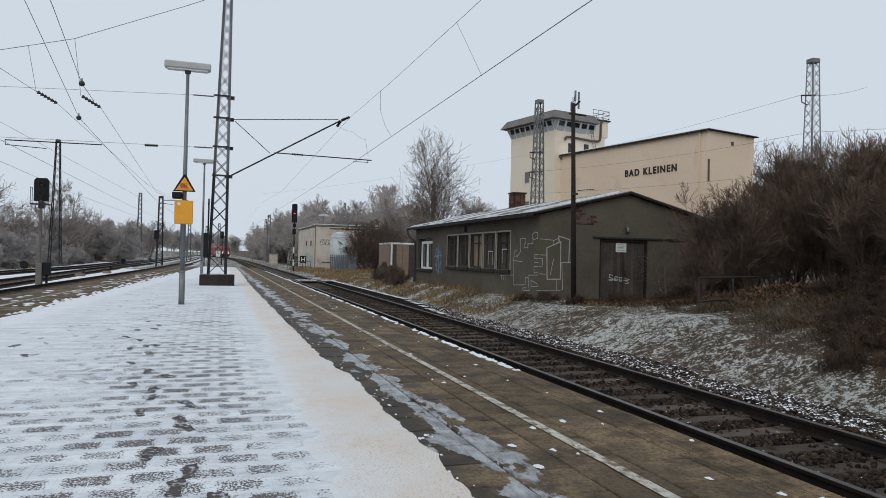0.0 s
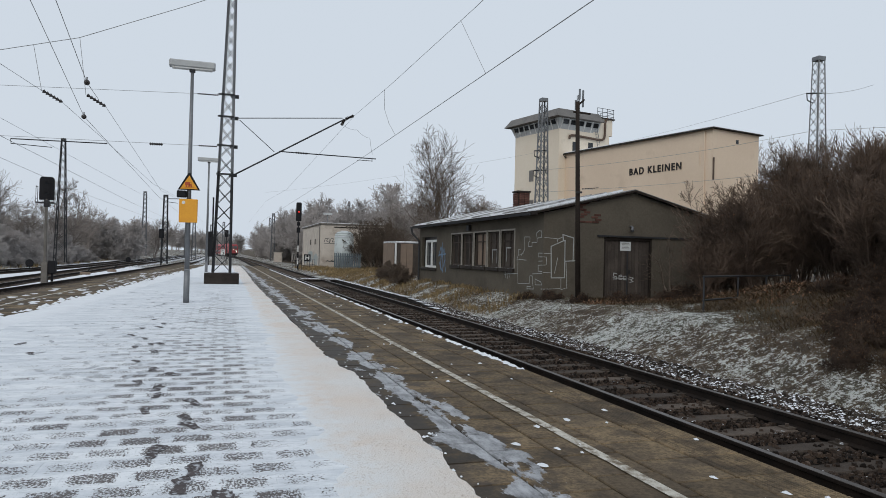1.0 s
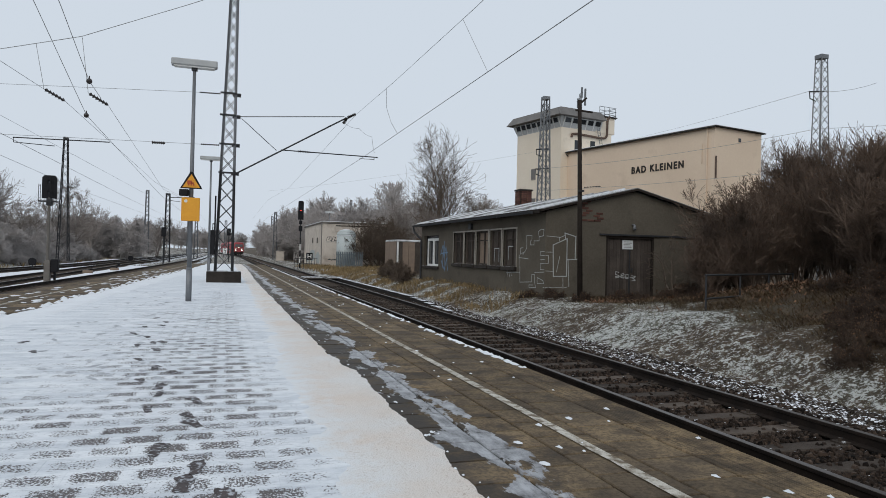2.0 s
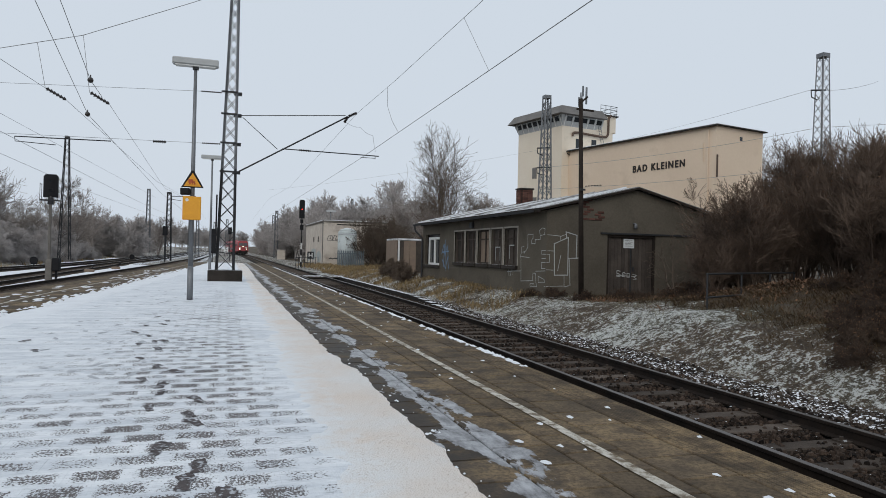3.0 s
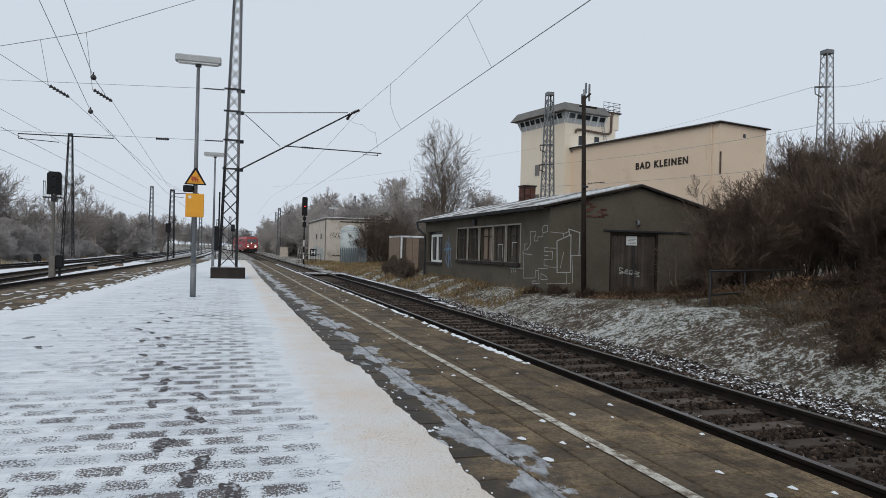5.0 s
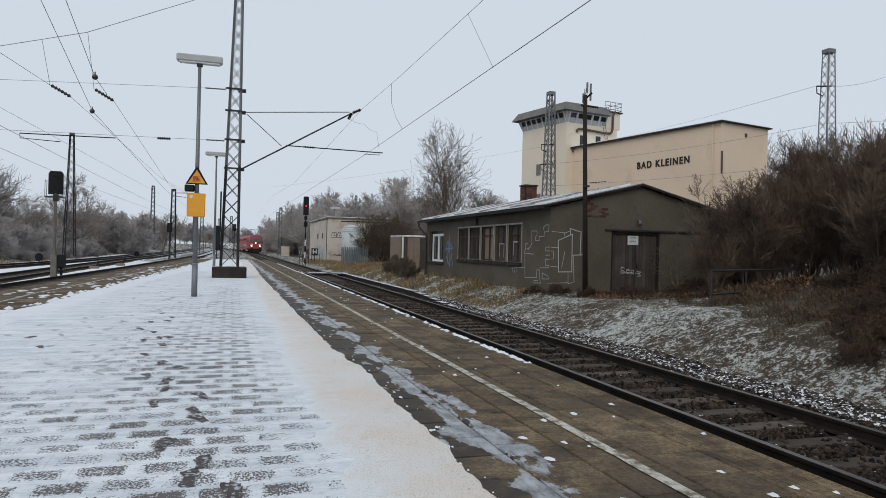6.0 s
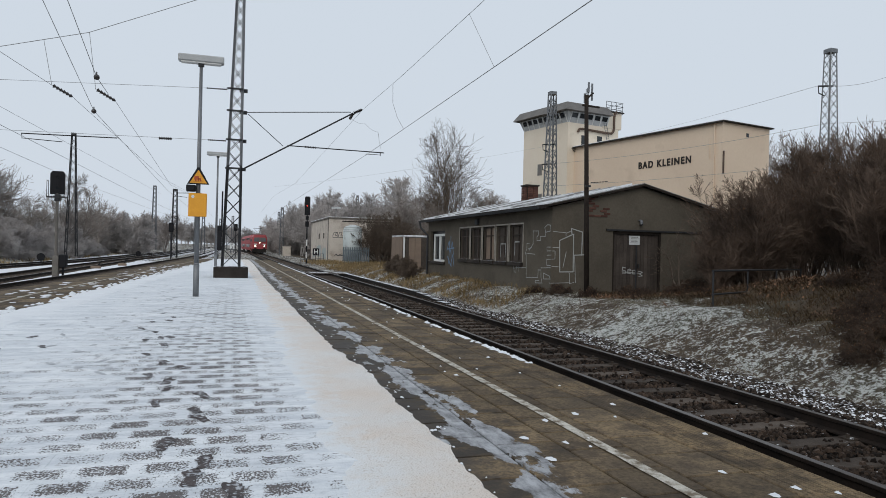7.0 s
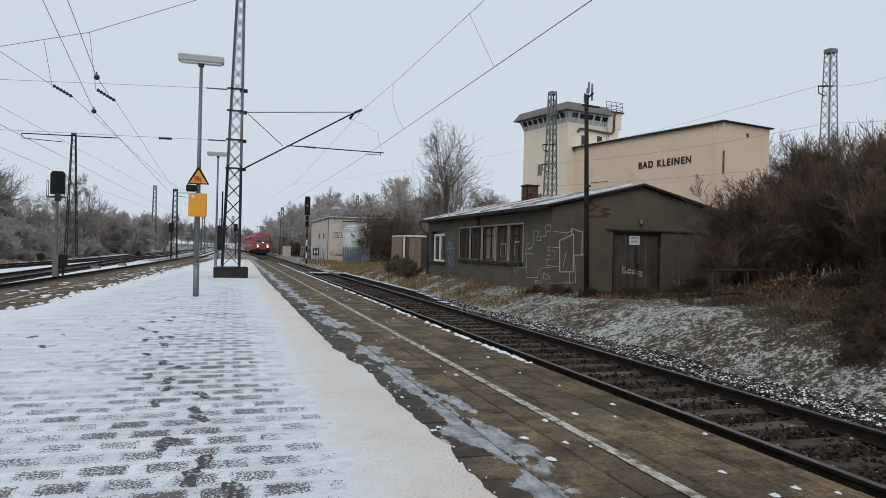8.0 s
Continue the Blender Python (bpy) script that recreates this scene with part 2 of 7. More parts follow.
def slab_material():
    """Damp brown platform slabs, each a shade of its own, with mossy and sandy stains."""
    m, nt, b = tree_of("damp_brown_slab")
    v = coords(nt, True)
    n1, n2, n3 = noise_of(nt, v, 0.9, 5), noise_of(nt, v, 26, 7, 0.75), noise_of(nt, v, 2.6, 6, 0.7)
    c = mixed(nt, ramp(nt, n1, 0.38, 0.64), (0.106, 0.079, 0.050), (0.222, 0.160, 0.092))
    c = mixed(nt, maths(nt, "MULTIPLY", ramp(nt, n3, 0.44, 0.60), 0.85), c, (0.062, 0.047, 0.033))
    c = mixed(nt, maths(nt, "MULTIPLY", ramp(nt, n2, 0.44, 0.60), 0.60), c, (0.030, 0.022, 0.015))
    sep = nt.nodes.new("ShaderNodeSeparateXYZ")
    nt.links.new(v, sep.inputs[0])
    wet = maths(nt, "ADD", maths(nt, "MULTIPLY", maths(nt, "SUBTRACT", 0.65, maths(nt, "ABSOLUTE", maths(nt, "SUBTRACT", sep.outputs[0], 1.6))), 1.1), maths(nt, "MULTIPLY", maths(nt, "SUBTRACT", n3, 0.5), 3.0))
    wetf = ramp(nt, wet, 0.0, 0.6)
    c = mixed(nt, maths(nt, "MULTIPLY", wetf, 0.72), c, (0.020, 0.015, 0.011))
    r = nt.nodes.new("ShaderNodeObjectInfo").outputs["Random"]
    g = nt.nodes.new("ShaderNodeNewGeometry").outputs["Random Per Island"]
    rr = maths(nt, "FRACT", maths(nt, "ADD", r, g))
    hsv = node(nt, "ShaderNodeHueSaturation", Color=c)
    nt.links.new(maths(nt, "ADD", maths(nt, "MULTIPLY", rr, 0.6), 0.72), hsv.inputs["Value"])
    # a film of frozen slush along the foot of the snow
    b.inputs["Specular IOR Level"].default_value = 0.15
    flow = node(nt, "ShaderNodeMapping", Vector=v, Scale=(1.5, 0.62, 1))
    n4 = noise_of(nt, flow.outputs[0], 1.7, 7, 0.62)
    n5 = noise_of(nt, flow.outputs[0], 6.0, 6, 0.7)
    away = maths(nt, "MULTIPLY", maths(nt, "ABSOLUTE", maths(nt, "SUBTRACT", sep.outputs[0], 1.95)), 0.62)
    film = maths(nt, "SUBTRACT", maths(nt, "ADD", n4, maths(nt, "MULTIPLY", n5, 0.15)), away)
    icef = ramp(nt, film, 0.488, 0.512)
    ice_c = mixed(nt, ramp(nt, n5, 0.36, 0.64), (0.10, 0.10, 0.105), (0.40, 0.41, 0.43))
    c = mixed(nt, icef, hsv.outputs[0], ice_c)
    nt.links.new(c, b.inputs["Base Color"])
    rgh = mixed(nt, wetf, (0.75, 0.75, 0.75), (0.55, 0.55, 0.55))
    nt.links.new(mixed(nt, icef, rgh, (0.30, 0.30, 0.30)), b.inputs["Roughness"])
    bumped(nt, b, maths(nt, "ADD", maths(nt, "MULTIPLY", n2, 0.5), icef), 0.5, 0.006)
    return m


SLAB = slab_material()


def paver_material():
    """Square pavers under thin snow: joints stay white, bare speckled patches in the middle of many pavers."""
    m, nt, b = tree_of("snow_dusted_paver")
    v = coords(nt, True)
    br = nt.nodes.new("ShaderNodeTexBrick")
    nt.links.new(v, br.inputs["Vector"])
    br.offset, br.offset_frequency = 0.5, 2
    br.inputs["Color1"].default_value, br.inputs["Color2"].default_value = (0, 0, 0, 1), (1, 1, 1, 1)
    br.inputs["Mortar"].default_value = (0.5, 0.5, 0.5, 1)
    for key, val in (("Scale", 1.0), ("Mortar Size", 0.085), ("Mortar Smooth", 1.0), ("Bias", 0.0), ("Brick Width", 0.38), ("Row Height", 0.3)):
        br.inputs[key].default_value = val
    speck = noise_of(nt, node(nt, "ShaderNodeMapping", Vector=v, Scale=(1.0, 0.6, 1)).outputs[0], 62, 2, 0.6)
    mid = noise_of(nt, v, 6.0, 5)
    area = noise_of(nt, v, 0.42, 3)
    sep = nt.nodes.new("ShaderNodeSeparateXYZ")
    nt.links.new(v, sep.inputs[0])
    # thin where people walk, deeper towards the edges of the swept lane and far along the platform
    lane = maths(nt, "SUBTRACT", 1.0, maths(nt, "ABSOLUTE", maths(nt, "MULTIPLY", maths(nt, "ADD", sep.outputs[0], 0.1), 0.55)))
    far = maths(nt, "MULTIPLY", sep.outputs[1], -0.038)
    bare = maths(nt, "ADD", maths(nt, "MULTIPLY", br.outputs["Color"], 0.62), maths(nt, "MULTIPLY", br.outputs["Fac"], -1.15))
    bare = maths(nt, "ADD", bare, maths(nt, "MULTIPLY", maths(nt, "SUBTRACT", speck, 0.5), 4.6))
    bare = maths(nt, "ADD", bare, maths(nt, "MULTIPLY", maths(nt, "SUBTRACT", mid, 0.5), 1.3))
    bare = maths(nt, "ADD", bare, maths(nt, "MULTIPLY", maths(nt, "SUBTRACT", area, 0.5), 1.2))
    bare = maths(nt, "ADD", bare, maths(nt, "ADD", maths(nt, "MULTIPLY", lane, 0.55), far))
    rim = nt.nodes.new("ShaderNodeClamp")
    nt.links.new(maths(nt, "MULTIPLY", maths(nt, "SUBTRACT", sep.outputs[0], 0.22), 1.15), rim.inputs[0])
    bare = maths(nt, "SUBTRACT", bare, rim.outputs[0])
    f = ramp(nt, bare, 0.12, 0.66)
    stone = mixed(nt, noise_of(nt, v, 2.2, 3), (0.060, 0.056, 0.060), (0.115, 0.088, 0.076))
    drift = node(nt, "ShaderNodeMapping", Vector=v, Scale=(0.6, 2.2, 1)).outputs[0]
    white = mixed(nt, ramp(nt, noise_of(nt, drift, 1.6, 7, 0.7), 0.40, 0.62), (0.76, 0.785, 0.81), (0.57, 0.605, 0.645))
    scuff = node(nt, "ShaderNodeMapping", Vector=v, Scale=(1.0, 2.6, 1)).outputs[0]
    white = mixed(nt, maths(nt, "MULTIPLY", ramp(nt, noise_of(nt, scuff, 7.5, 5, 0.72), 0.50, 0.66), 0.55), white, (0.40, 0.43, 0.465))
    c = mixed(nt, maths(nt, "MULTIPLY", f, 0.95), white, stone)
    nt.links.new(c, b.inputs["Base Color"])
    b.inputs["Roughness"].default_value = 0.8
    bumped(nt, b, maths(nt, "ADD", maths(nt, "SUBTRACT", speck, f), maths(nt, "MULTIPLY", mid, 2.0)), 0.8, 0.008)
    return m


PAVER = paver_material()


def grit_material():
    """The sanded snow along the lane's edge: warm white with scattered grit."""
    m, nt, b = tree_of("gritted_snow")
    v = coords(nt, True)
    n, s, m2 = noise_of(nt, v, 0.8, 4), noise_of(nt, v, 85, 3, 0.6), noise_of(nt, v, 5.0, 4)
    sep = nt.nodes.new("ShaderNodeSeparateXYZ")
    nt.links.new(v, sep.inputs[0])
    strewn = nt.nodes.new("ShaderNodeClamp")
    nt.links.new(maths(nt, "ADD", maths(nt, "MULTIPLY", maths(nt, "SUBTRACT", sep.outputs[0], 0.72), 2.6), maths(nt, "MULTIPLY", maths(nt, "SUBTRACT", m2, 0.5), 2.2)), strewn.inputs[0])
    warm = mixed(nt, ramp(nt, n, 0.4, 0.62), (0.73, 0.715, 0.695), (0.71, 0.635, 0.57))
    c = mixed(nt, strewn.outputs[0], (0.72, 0.745, 0.765), warm)
    c = mixed(nt, maths(nt, "MULTIPLY", ramp(nt, s, 0.53, 0.70), maths(nt, "ADD", maths(nt, "MULTIPLY", strewn.outputs[0], 0.75), 0.25)), c, (0.33, 0.25, 0.18))
    nt.links.new(c, b.inputs["Base Color"])
    b.inputs["Roughness"].default_value = 0.85
    bumped(nt, b, s, 0.9, 0.012)
    return m


GRIT = grit_material()


def ground_material():
    """Winter verge: soil and flattened dead grass under patchy snow."""
    m, nt, b = tree_of("winter_verge")
    v = coords(nt, True)
    n1, n2, n3 = noise_of(nt, v, 0.35, 5), noise_of(nt, v, 3.2, 7, 0.7), noise_of(nt, v, 24, 6, 0.75)
    c = mixed(nt, ramp(nt, n2, 0.38, 0.62), (0.045, 0.029, 0.016), (0.100, 0.067, 0.036))
    c = mixed(nt, ramp(nt, n1, 0.50, 0.66), c, (0.075, 0.072, 0.048))
    c = mixed(nt, ramp(nt, n3, 0.5, 0.7), c, (0.045, 0.034, 0.026))
    n4 = noise_of(nt, v, 10.0, 5, 0.65)
    s = maths(nt, "MULTIPLY", n1, 0.55)
    for k, w in ((n2, 0.65), (n4, 0.75), (n3, 1.0)):
        s = maths(nt, "ADD", s, maths(nt, "MULTIPLY", k, w))
    sep = nt.nodes.new("ShaderNodeSeparateXYZ")
    nt.links.new(v, sep.inputs[0])
    # snow thins up the bank: barer ground, with the thicket's shade put into colour
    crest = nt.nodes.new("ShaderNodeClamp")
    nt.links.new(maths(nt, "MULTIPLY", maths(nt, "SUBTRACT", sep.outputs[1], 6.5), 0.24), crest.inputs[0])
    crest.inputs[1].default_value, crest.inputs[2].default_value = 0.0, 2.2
    bare_and_shade = nt.nodes.new("ShaderNodeClamp")
    nt.links.new(maths(nt, "MULTIPLY", maths(nt, "SUBTRACT", maths(nt, "ADD", crest.outputs[0], 8.35), sep.outputs[0]), 0.13), bare_and_shade.inputs[0])
    bare_and_shade.inputs[1].default_value, bare_and_shade.inputs[2].default_value = -0.26, 0.05
    s = maths(nt, "ADD", s, bare_and_shade.outputs[0])
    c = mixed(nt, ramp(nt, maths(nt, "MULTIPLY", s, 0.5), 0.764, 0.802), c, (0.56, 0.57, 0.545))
    nt.links.new(c, b.inputs["Base Color"])
    b.inputs["Roughness"].default_value = 0.95
    bumped(nt, b, maths(nt, "ADD", n3, n2), 1.0, 0.05)
    return m


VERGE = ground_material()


def roof_material():
    """Corrugated sheet half covered by thin snow."""
    m, nt, b = tree_of("snowy_roof_sheet")
    v = coords(nt, True)
    n = noise_of(nt, v, 1.3, 6, 0.7)
    w = node(nt, "ShaderNodeTexWave", Vector=v, Scale=1.1)
    w.bands_direction = "Y"
    c = mixed(nt, ramp(nt, maths(nt, "ADD", maths(nt, "MULTIPLY", n, 0.8), maths(nt, "MULTIPLY", w.outputs[1], 0.25)), 0.42, 0.60),
              (0.17, 0.165, 0.16), (0.66, 0.68, 0.70))
    nt.links.new(c, b.inputs["Base Color"])
    b.inputs["Roughness"].default_value = 0.85
    bumped(nt, b, n, 0.4, 0.02)
    return m


ROOF_SNOW = roof_material()


# ---- mesh helpers ----
def box(bm, x0, x1, y0, y1, z0, z1, bevel=0.0, m=None):
    r = bmesh.ops.create_cube(bm, size=1)
    vs = r["verts"]
    t = Matrix.LocRotScale(((x0 + x1) / 2, (y0 + y1) / 2, (z0 + z1) / 2), None, (abs(x1 - x0), abs(y1 - y0), abs(z1 - z0)))
    bmesh.ops.transform(bm, matrix=(m @ t) if m else t, verts=vs)
    if bevel:
        es = list({e for v in vs for e in v.link_edges})
        bmesh.ops.bevel(bm, geom=es, offset=bevel, segments=1, affect="EDGES", profile=0.5)
    return bm


def rod(bm, p0, p1, r0, r1=None, seg=8):
    """A tapered round bar between two points."""
    p0, p1 = Vector(p0), Vector(p1)
    r1 = r0 if r1 is None else r1
    d = (p1 - p0).normalized()
    a = d.orthogonal().normalized()
    b = d.cross(a)
    rings = []
    for p, r in ((p0, r0), (p1, r1)):
        rings.append([bm.verts.new(p + (a * math.cos(k * math.tau / seg) + b * math.sin(k * math.tau / seg)) * r) for k in range(seg)])
    for k in range(seg):
        bm.faces.new((rings[0][k], rings[0][(k + 1) % seg], rings[1][(k + 1) % seg], rings[1][k]))
    bm.faces.new(rings[0][::-1]), bm.faces.new(rings[1])
    return bm


def bar(bm, p0, p1, w, h):
    """A flat bar between two points, w across and h thick."""
    p0, p1 = Vector(p0), Vector(p1)
    d = p1 - p0
    q = d.to_track_quat("Z", "Y").to_matrix().to_4x4()
    t = Matrix.Translation((p0 + p1) / 2) @ q @ Matrix.Diagonal((w, h, d.length, 1))
    r = bmesh.ops.create_cube(bm, size=1)
    bmesh.ops.transform(bm, matrix=t, verts=r["verts"])
    return bm


def prism(bm, pts, axis, a, b):
    """A plate: the outline pts (u, v) stretched along axis from a to b."""
    def at(u, v, w):
        return {"x": (w, u, v), "y": (u, w, v), "z": (u, v, w)}[axis]
    f = [bm.verts.new(at(u, v, a)) for u, v in pts]
    g = [bm.verts.new(at(u, v, b)) for u, v in pts]
    bm.faces.new(f), bm.faces.new(g[::-1])
    for k in range(len(pts)):
        j = (k + 1) % len(pts)
        bm.faces.new((f[k], g[k], g[j], f[j]))
    bmesh.ops.recalc_face_normals(bm, faces=bm.faces)
    return bm


def made_mesh(name, bm, material, flat=True):
    me = bpy.data.meshes.new(name)
    bm.normal_update()
    bm.to_mesh(me)
    bm.free()
    me.materials.append(material)
    if not flat:
        me.shade_smooth()
    return me


def part(name, bm, material, parent=None, label="", flat=True):
    """Links a bmesh as one mesh object, under a thing or a part if one is given."""
    ob = new(name, made_mesh(name, bm, material, flat))
    if parent:
        ob.parent = parent
    if label:
        ob["label"] = label
    return ob


def piece(name, me, parent, loc=(0, 0, 0), rz=0.0, scale=(1, 1, 1)):
    ob = new(name, me)
    ob.parent = parent
    ob.location, ob.rotation_euler, ob.scale = loc, (0, 0, rz), scale
    return ob


def thing(name, label, category, loc=(0, 0, 0), group="", kind="", rz=0.0):
    ob = new(name)
    ob.location, ob.rotation_euler = loc, (0, 0, radians(rz))
    ob.empty_display_size = 0.2
    return tagged(ob, label, category, group, kind)


def B():
    return bmesh.new()


def from_arrays(name, verts, faces, material, smooth_on=False):
    me = bpy.data.meshes.new(name)
    me.from_pydata(verts, [], faces)
    me.materials.append(material)
    if smooth_on:
        me.shade_smooth()
    return me


# ---- the ground, one sheet to the horizon ----
def axis_steps(*runs):
    out = []
    for a, b, step in runs:
        n = max(1, round((b - a) / step))
        out += [a + (b - a) * k / n for k in range(n)]
    return out + [runs[-1][1]]


def build_ground():
    xs = axis_steps((-1800, -200, 200), (-200, -30, 17), (-30, -14, 1.6), (-14, 6.4, 2.4), (6.4, 20, 0.25), (20, 60, 3), (60, 200, 14), (200, 1800, 200))
    ys = axis_steps((-400, -30, 60), (-30, 0, 5), (0, 26, 0.25), (26, 60, 0.7), (60, 130, 4), (130, 300, 14), (300, 3000, 250))
    verts = [(x, y, ground_z(x, y)) for y in ys for x in xs]
    nx = len(xs)
    faces = [(j * nx + i, j * nx + i + 1, (j + 1) * nx + i + 1, (j + 1) * nx + i) for j in range(len(ys) - 1) for i in range(nx - 1)]
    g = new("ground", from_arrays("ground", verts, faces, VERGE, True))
    tagged(g, "winter ground of dead grass and soil under patchy snow", "ground", kind="structure")


build_ground()


def blades(name, count, area, height, width, material, seed, density=None, lean=0.5):
    """Many thin bent grass blades, joined."""
    rng = random.Random(seed)
    verts, faces = [], []
    x0, x1, y0, y1 = area
    made = 0
    while made < count:
        x, y = rng.uniform(x0, x1), rng.uniform(y0, y1)
        made += 1
        if density and rng.random() > density(x, y):
            continue
        z = ground_z(x, y) - 0.02
        h, a = height * rng.uniform(0.4, 1.2), rng.uniform(0, math.tau)
        lx, ly = math.cos(a) * h * lean * rng.uniform(0.3, 1.6), math.sin(a) * h * lean * rng.uniform(0.3, 1.6)
        wx, wy = -math.sin(a + 0.7) * width, math.cos(a + 0.7) * width
        k = len(verts)
        verts += [(x - wx, y - wy, z), (x + wx, y + wy, z), (x + lx * 0.4 + wx * 0.7, y + ly * 0.4 + wy * 0.7, z + h * 0.6),
                  (x + lx * 0.4 - wx * 0.7, y + ly * 0.4 - wy * 0.7, z + h * 0.6), (x + lx, y + ly, z + h * rng.uniform(0.6, 0.95))]
        faces += [(k, k + 1, k + 2, k + 3), (k + 3, k + 2, k + 4)]
    return new(name, from_arrays(name, verts, faces, material))


def patches(scale, cut, seed):
    return lambda x, y: 1.0 if noise.noise(Vector((x * scale, y * scale, seed))) > cut else 0.12


def crest(y):
    """Where the frosted foot of the bank gives way to brown matted grass."""
    return 8.45 + min(2.2, max(0.0, 0.24 * (y - 6.5)))


def up_bank(x, y):
    return smooth(-0.5, 0.6, x - crest(y) + 0.9 * noise.noise(Vector((x * 0.8, y * 0.8, 4)))) * (1.0 if noise.noise(Vector((x * 2.0, y * 2.0, 14))) > -0.1 else 0.25)


def down_bank(x, y):
    return (1 - smooth(-0.4, 0.9, x - crest(y))) * (1.0 if noise.noise(Vector((x * 1.3, y * 1.3, 9))) > -0.08 else 0.2)


tagged(blades("dry_grass", 70000, (8.3, 15.5, 3.5, 20), 0.17, 0.006, GRASS_DRY, 1, up_bank, 1.3), "matted dry grass on the bank beside the track", "grass", kind="stuff")
tagged(blades("frosted_grass", 52000, (7.5, 12.5, 3.5, 34), 0.085, 0.005, GRASS_FROST, 2, down_bank, 1.0), "frosted short grass on the bank beside the track", "grass", kind="stuff")
tagged(blades("wall_grass", 16000, (7.9, 9.7, 20, 60), 0.26, 0.009, STRAW, 3, patches(0.5, -0.15, 2), 0.5), "taller dry grass along the foot of the outbuilding", "grass", kind="stuff")
tagged(blades("far_grass", 12000, (8.2, 22, 58, 86), 0.45, 0.02, STRAW, 5, patches(0.25, -0.1, 7), 0.5), "tall straw-coloured grass near the pale hut", "grass", kind="stuff")
tagged(blades("embankment_grass", 14000, (-40, -15.5, 52, 130), 0.5, 0.03, STRAW, 6, patches(0.2, -0.05, 5), 0.6), "dry grass on the embankment beyond the sidings", "grass", kind="stuff")


def leaf_litter():
    """Fallen leaves and broken stalks, flat and tilted, below the thicket."""
    rng = random.Random(17)
    verts, faces = [], []
    for _ in range(15000):
        x, y = rng.uniform(9.6, 15.5), rng.uniform(4.5, 18.5)
        if rng.random() > smooth(-0.25, 0.35, noise.noise(Vector((x * 0.5, y * 0.5, 31))) + (x - 10.8) * 0.22):
            continue
        z, a, l, w = ground_z(x, y) + rng.uniform(0.0, 0.10), rng.uniform(0, math.tau), rng.uniform(0.03, 0.14), rng.uniform(0.006, 0.022)
        u, v, t = math.cos(a) * l, math.sin(a) * l, rng.uniform(-0.05, 0.07)
        k = len(verts)
        verts += [(x - v / l * w, y + u / l * w, z), (x + v / l * w, y - u / l * w, z), (x + u + v / l * w * 0.6, y + v - u / l * w * 0.6, z + t), (x + u - v / l * w * 0.6, y + v + u / l * w * 0.6, z + t)]
        faces.append((k, k + 1, k + 2, k + 3))
    tagged(new("leaf_litter", from_arrays("leaf_litter", verts, faces, LEAF_DEAD)), "brown fallen leaves and broken stalks on the bank", "leaf litter", kind="stuff")


leaf_litter()


# ---- tracks ----
RAIL = [(-0.07, -0.15), (0.07, -0.15), (0.07, -0.138), (0.012, -0.12), (0.012, -0.045), (0.035, -0.035), (0.035, -0.004), (0.03, 0.0), (-0.03, 0.0), (-0.035, -0.004), (-0.035, -0.035), (-0.012, -0.045), (-0.012, -0.12), (-0.07, -0.138)]


def rail_part(parent, line, side, ys):
    """One rail swept along the track's middle line; the head's running face is polished."""
    verts, faces = [], []
    n = len(RAIL)
    for y in ys:
        x = line(y) + side * HALF_GAUGE
        verts += [(x + u, y, RT + v) for u, v in RAIL]
    mats = []
    for j in range(len(ys) - 1):
        for i in range(n):
            k = (i + 1) % n
            faces.append((j * n + i, j * n + k, (j + 1) * n + k, (j + 1) * n + i))
            mats.append(1 if i in (6, 7, 8) else 0)
    me = from_arrays("rail", verts, faces, RUST_STEEL)
    me.materials.append(RAIL_HEAD)
    me.polygons.foreach_set("material_index", mats)
    ob = new("rail", me)
    ob.parent = parent
    return ob


def sleeper_mesh(material):
    bm = B()
    box(bm, -1.28, 1.28, -0.125, 0.125, SLT - 0.16, SLT, 0.015)
    for s in (-1, 1):
        box(bm, s * HALF_GAUGE - 0.17, s * HALF_GAUGE + 0.17, -0.075, 0.075, SLT - 0.002, SLT + 0.018)
        for q in (-0.12, 0.12):
            rod(bm, (s * HALF_GAUGE + q, 0, SLT + 0.01), (s * HALF_GAUGE + q, 0, SLT + 0.055), 0.022, seg=6)
    return made_mesh("sleeper", bm, material)


def bed(parent, line, y0, y1, half, material, top=SLT - 0.035):
    ys = axis_steps((y0, min(y1, 60), 0.5), (min(y1, 60), max(y1, 61), 6)) if y1 > 61 else axis_steps((y0, y1, 0.5))
    us = [-half - 0.5, -half, -0.75, 0, 0.75, half, half + 0.5]
    verts = []
    for y in ys:
        for u in us:
            z = top if abs(u) <= half else -0.52
            verts.append((line(y) + u, y, z + 0.02 * noise.noise(Vector((u * 3, y * 3, 1)))))
    n = len(us)
    faces = [(j * n + i, j * n + i + 1, (j + 1) * n + i + 1, (j + 1) * n + i) for j in range(len(ys) - 1) for i in range(n - 1)]
    ob = new("ballast_bed", from_arrays("ballast_bed", verts, faces, material, True))
    ob.parent = parent
    return ob


